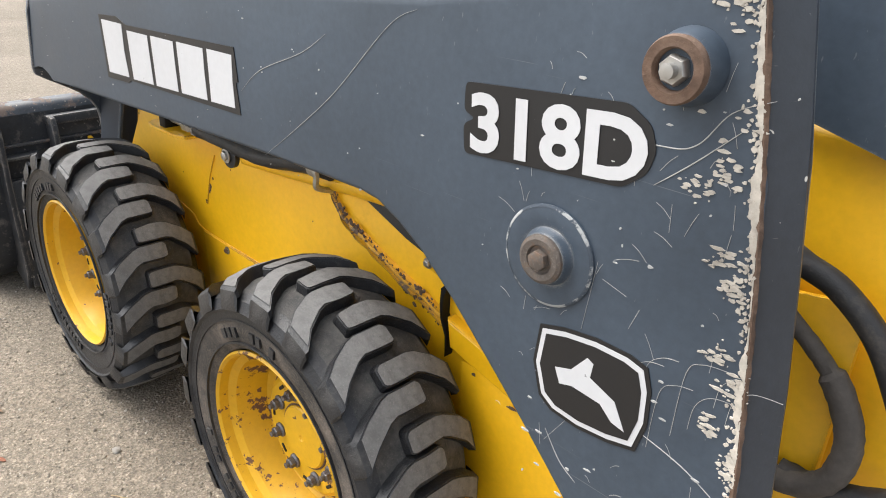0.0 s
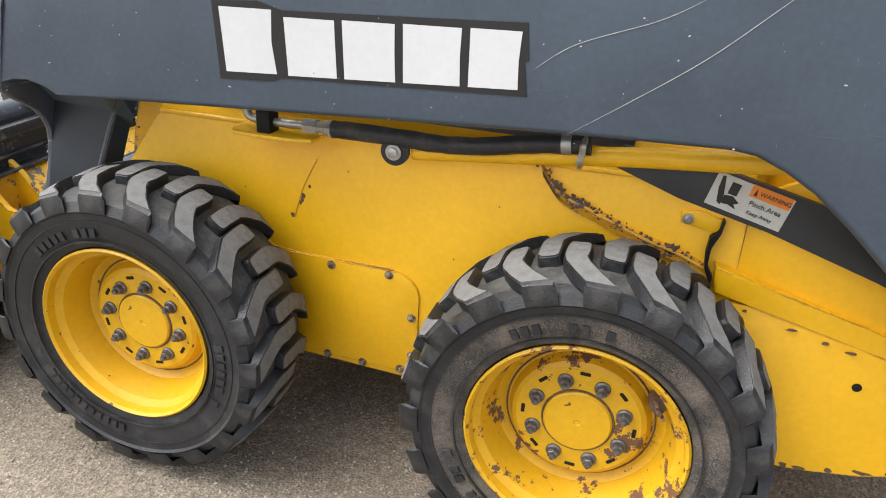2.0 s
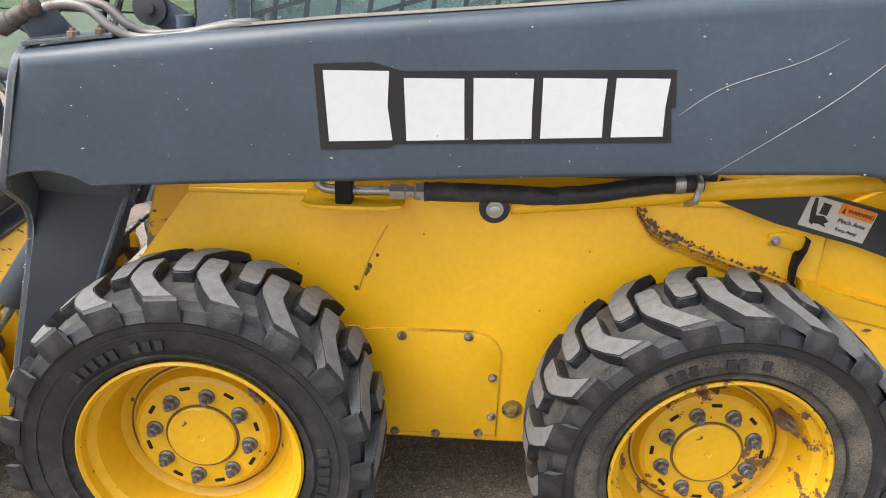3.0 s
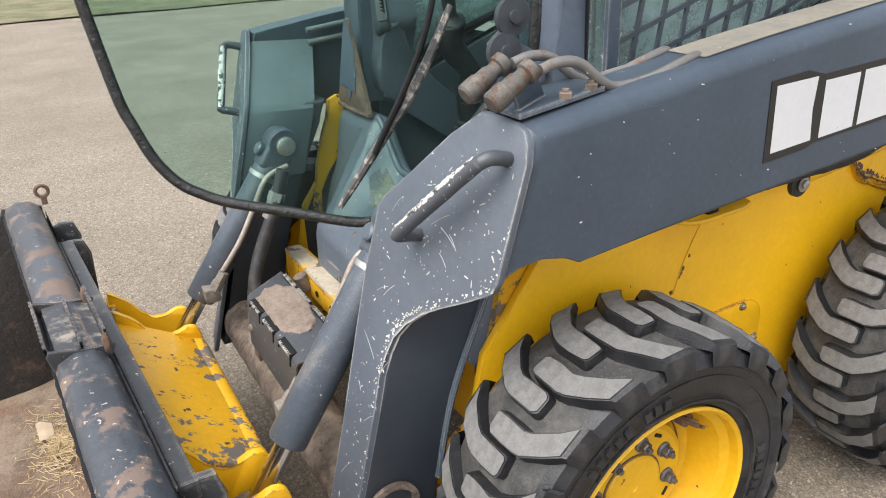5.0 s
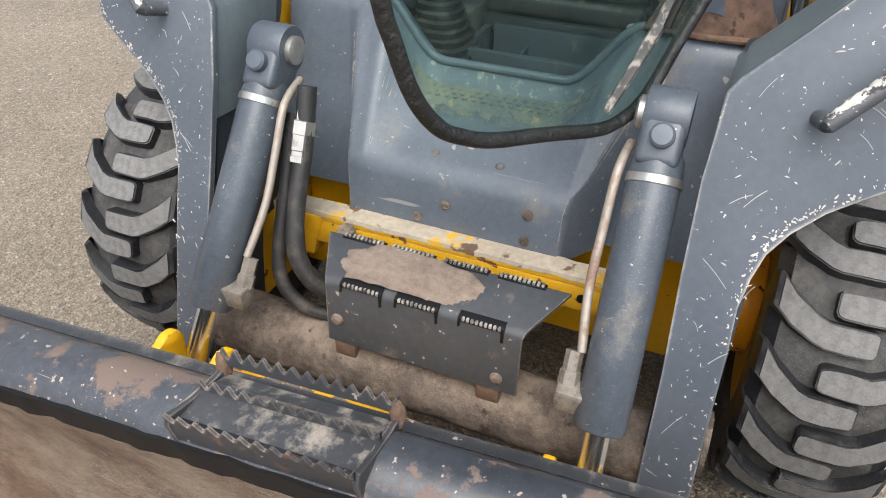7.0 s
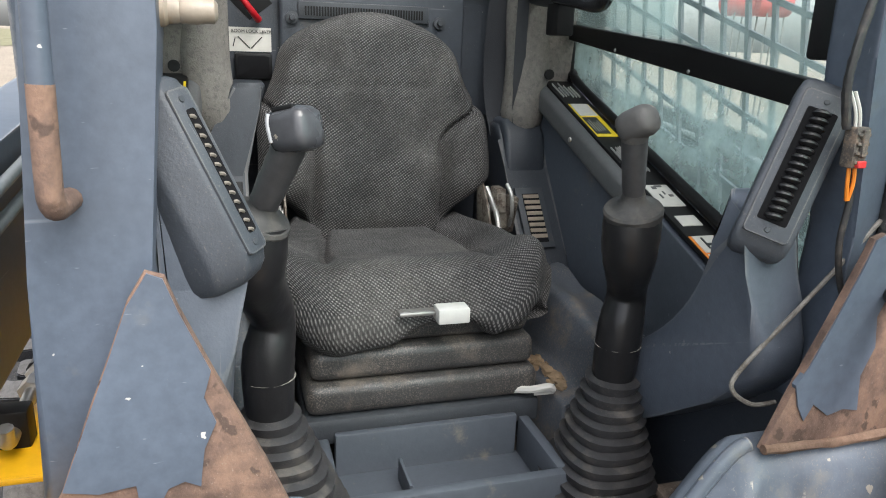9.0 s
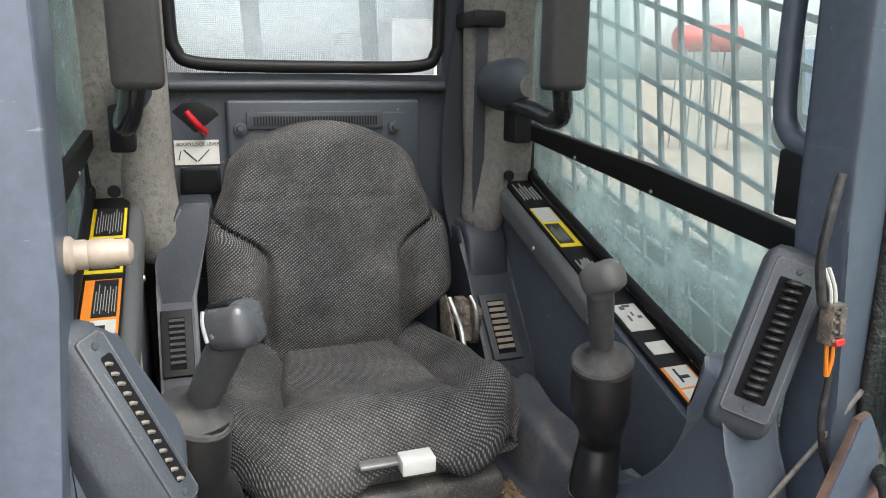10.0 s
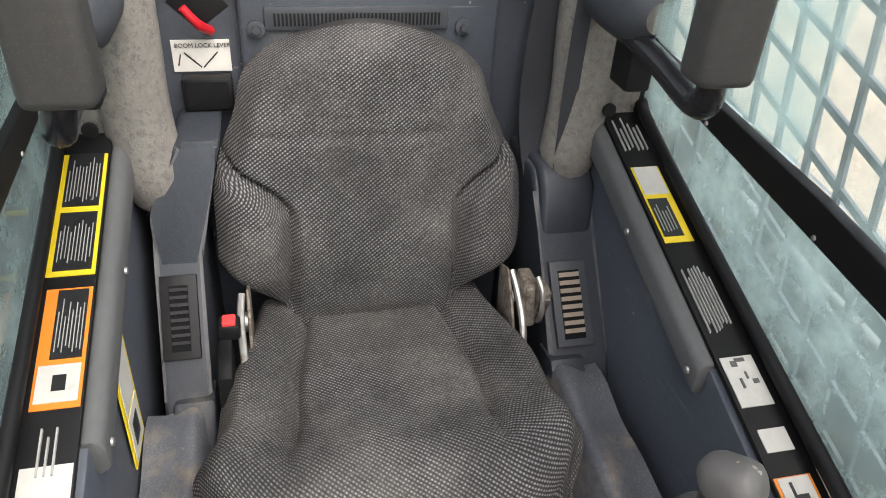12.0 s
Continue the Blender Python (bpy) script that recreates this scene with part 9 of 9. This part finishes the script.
part("wiper_blade", bm, surface("worn_wiper", (0.05, 0.05, 0.05), 0.5, vary=0.3, grime=(0.3, 0.27, 0.24), grime_at=(0.5, 0.6), grime_scale=60), door, "worn wiper blade")
bm = bmesh.new()
tube(bm, [door_pt(-1.38, 1.05, 0.042), door_pt(-1.28, 1.28, 0.045), door_pt(-1.22, 1.6, 0.03)], 0.006, 8)
part("wiper_arm", bm, TRIM_BLACK, door)
for z in (1.289, 1.231):
    bm = bmesh.new()
    c = Vector((-1.172 if z > 1.25 else -1.19, -0.42, z))
    lathe(bm, [(0.034, 0), (0.034, 0.012), (0.012, 0.014), (0.012, 0.02), (0, 0.021)], c, (0, -1, 0), 24)
    part("hinge_disc", bm, CAB_DARK, door, "dark round hinge pad")
bm = bmesh.new()
xz(bm, [(-1.215, 1.245), (-1.19, 1.265), (-1.12, 1.225), (-1.09, 1.18), (-1.13, 1.17), (-1.2, 1.2)], -0.42, -0.405, 0.004)
part("hinge_plate", bm, CAB_GREY, door, "grey hinge plate")
bm = bmesh.new()
tube(bm, [(-1.12, -0.43, 1.17), (-1.12, -0.43, 1.22)], 0.018, 14)
part("hinge_barrel", bm, POST, door)

# ---- loose stones, straw and a dry leaf ----
STONE = surface("mixed_stone", (0.3, 0.27, 0.22), 0.95, vary=0.35, bump=0.4)
nt = STONE.node_tree
each = nt.nodes.new("ShaderNodeNewGeometry").outputs["Random Per Island"]
nt.links.new(ramp(nt, each, [(0.0, (0.13, 0.112, 0.09)), (0.35, (0.21, 0.18, 0.142)), (0.75, (0.29, 0.255, 0.205)), (1.0, (0.42, 0.39, 0.34))]), nt.nodes["Principled BSDF"].inputs["Base Color"])
def scatter(name, count, area, sizes, label, flat=0.55):
    form = bmesh.new()
    bmesh.ops.create_icosphere(form, subdivisions=1, radius=1)
    spots, faces = [v.co.copy() for v in form.verts], [[v.index for v in f.verts] for f in form.faces]
    form.free()
    verts, polys = [], []
    for i in range(count):
        x, y = random.uniform(*area[0]), random.uniform(*area[1])
        r = random.uniform(*sizes) * random.choice((0.6, 0.8, 1, 1.4))
        m = Matrix.Translation((x, y, ground_z(x, y) + r * 0.16)) @ Euler((random.random() * 6, random.random() * 0.5, random.random() * 6)).to_matrix().to_4x4() @ Matrix.Diagonal((r, r * random.uniform(0.6, 1), r * flat, 1))
        base = len(verts)
        verts += [m @ (p * random.uniform(0.85, 1.1)) for p in spots]
        polys += [[base + k for k in f] for f in faces]
    me = bpy.data.meshes.new(name)
    me.from_pydata(verts, [], polys)
    me.materials.append(STONE)
    tagged(place(name, me), label, "gravel", kind="stuff")
scatter("gravel", 16000, ((-2.6, 1.2), (-1.7, -0.2)), (0.0016, 0.0046), "pale loose gravel on the yard")
scatter("far_gravel", 9000, ((-3.2, 2.5), (0.8, 4.5)), (0.002, 0.0065), "pale loose gravel on the yard")
STRAW = surface("straw", (0.36, 0.275, 0.155), 0.9, vary=0.25, bump=0)
bm = bmesh.new()
for i in range(900):
    a = random.random() * 6.28
    rr = abs(random.gauss(0, 0.5))
    x, y = -2.1 + 0.1 * rr * math.cos(a), 0.52 + 0.25 * rr * math.sin(a)
    z = 0.096 + 0.02 * random.random() * max(0, 1 - rr) + max(0, x + 2.12) * 0.2 + max(0, x + 2.03) * 0.5
    th, l = random.random() * 6.28, random.uniform(0.008, 0.045)
    dx, dy = math.cos(th) * l, math.sin(th) * l
    w = 0.0011
    p, q = Vector((x, y, z)), Vector((x + dx, y + dy, z + random.uniform(-0.004, 0.008)))
    n = Vector((-dy, dx, 0)).normalized() * w
    v = [bm.verts.new(c) for c in (p - n, q - n, q + n, p + n, p + Vector((0, 0, 0.0012)), q + Vector((0, 0, 0.0012)))]
    for f in ((0, 1, 5, 4), (3, 4, 5, 2)):
        bm.faces.new([v[k] for k in f])
tagged(place("straw", mesh_of("straw", bm, STRAW)), "dry yellow straw lying in the bucket", "straw", kind="stuff")
bm = bmesh.new()
grid(bm, [[(-2.155 + 0.014 * i, 0.565 + 0.013 * j - 0.006 * i, 0.108 + 0.006 * math.sin(i * 1.4) + 0.004 * j * (j - 2)) for i in range(4)] for j in range(5)])
leaf = place("dry_leaf", mesh_of("dry_leaf", bm, surface("dry_leaf", (0.34, 0.27, 0.19), 0.9, vary=0.15), 80))
tagged(leaf, "curled pale dry leaf lying in the bucket", "leaf")

# dry leaves, a twig and a larger stone on the yard
LITTER = surface("dry_brown_leaf", (0.2, 0.135, 0.085), 0.9, vary=0.3, bump=0.2)
LITTER_RED = surface("red_brown_leaf", (0.24, 0.1, 0.06), 0.9, vary=0.3, bump=0.2)
def fallen_leaf(x, y, turn, size, mat, label):
    bm = bmesh.new()
    rows = []
    for i in range(7):
        u = i / 6 * 2 - 1
        half = 0.42 * (1 - u * u) ** 0.6 + 0.02
        rows.append([(u * size, v * half * size, (0.12 + 0.18 * v * v + 0.1 * math.sin(u * 3 + x * 40) + 0.05 * math.sin(v * 7 + u * 5)) * size) for v in (-1, -0.5, 0, 0.5, 1)])
    grid(bm, rows)
    for v in bm.verts:
        v.co = Matrix.Translation((x, y, ground_z(x, y))) @ Matrix.Rotation(turn, 4, "Z") @ v.co
    tagged(place("fallen_leaf", mesh_of("fallen_leaf", bm, mat, 80)), label, "leaf", group="leaves on the yard")
for x, y, turn, size in ((-1.236, -1.072, 0.2, 0.024), (-1.215, -1.06, 1.3, 0.016), (-1.14, -1.068, 0.9, 0.022), (-1.11, -1.06, 0.5, 0.018), (-0.945, -1.19, 0.7, 0.024), (-0.925, -1.17, 0.4, 0.018), (-0.94, -1.256, 1.9, 0.016)):
    fallen_leaf(x, y, turn, size, LITTER, "curled dry brown leaf on the gravel")
fallen_leaf(-0.873, -1.122, 0.6, 0.018, LITTER_RED, "red-brown dry leaf on the gravel")
bm = bmesh.new()
tube(bm, [(-0.54, -0.955, 0.003 + ground_z(-0.54, -0.955)), (-0.515, -0.94, 0.006 + ground_z(-0.515, -0.94)), (-0.475, -0.93, 0.003 + ground_z(-0.475, -0.93))], 0.0016, 6)
tube(bm, [(-0.515, -0.94, 0.006 + ground_z(-0.515, -0.94)), (-0.488, -0.92, 0.005 + ground_z(-0.488, -0.92))], 0.0011, 5)
tagged(place("dry_twig", mesh_of("dry_twig", bm, STRAW)), "pale dry forked twig on the gravel", "twig")
bm = bmesh.new()
lump = bmesh.ops.create_icosphere(bm, subdivisions=2, radius=0.011)
for v in lump["verts"]:
    k = 1 + 0.3 * noise.noise(v.co * 120)
    v.co = Vector((-0.701 + v.co.x * k * 1.2, -0.873 + v.co.y * k, ground_z(-0.701, -0.873) + 0.005 + v.co.z * k * 0.7))
tagged(place("stone", mesh_of("stone", bm, surface("grey_stone", (0.27, 0.25, 0.22), 0.9, vary=0.2, bump=0.3))), "single pale grey stone on the gravel", "stone")

# ---- far side of the yard, seen through the cab windows ----
def tank(x, y):
    t = thing("fuel_tank", (x, y, 0), "faded red fuel tank on a steel stand", "tank", "tanks across the yard")
    bm = bmesh.new()
    lathe(bm, [(0, -0.42), (0.18, -0.4), (0.27, -0.35), (0.29, -0.28), (0.29, 0.28), (0.27, 0.35), (0.18, 0.4), (0, 0.42)], (x, y, 2.42), (0.3, 1, 0), 24)
    part("tank_body", bm, surface("faded_red_paint", (0.42, 0.06, 0.05), 0.6, vary=0.15) if "faded_red_paint" not in bpy.data.materials else bpy.data.materials["faded_red_paint"], t)
    for dx, dy in ((-0.18, -0.26), (0.18, -0.22), (-0.18, 0.22), (0.18, 0.26)):
        bm = bmesh.new()
        tube(bm, [(x + dx, y + dy, 0), (x + dx * 0.7, y + dy * 0.9, 2.2)], 0.018, 8)
        part("leg", bm, PILLAR, t)
tank(12.2, -10.4)
tank(11.85, -10.95)
def trailer(name, x, y, w, l, h, mat, label, category):
    t = thing(name, (x, y, 0), label, category)
    bm = bmesh.new()
    box(bm, (x - l / 2, y - w / 2, 0.5), (x + l / 2, y + w / 2, h), 0.06, 2)
    part("body", bm, mat, t)
    for s in (-0.3, 0.3):
        for e in (-1, 1):
            bm = bmesh.new()
            lathe(bm, [(0.45, -0.1), (0.5, -0.06), (0.5, 0.06), (0.45, 0.1)], (x + s * l, y + e * (w / 2 - 0.1), 0.5), (0, 1, 0), 20)
            part("wheel", bm, RUBBER, t)
trailer("box_trailer", 14.5, -19.5, 2.4, 6, 2.9, surface("white_trailer_paint", (0.7, 0.7, 0.7), 0.5, vary=0.06), "white box trailer parked across the yard", "trailer")
trailer("cargo_van", 10.5, -13.2, 2.0, 1.8, 2.2, surface("blue_grey_van_paint", (0.2, 0.3, 0.42), 0.4, vary=0.08), "blue-grey van parked across the yard", "van")
trailer("box_trailer", 24, -7, 3, 9, 3.2, surface("pale_trailer_paint", (0.6, 0.6, 0.58), 0.5, vary=0.06), "pale box trailer far across the yard", "trailer")
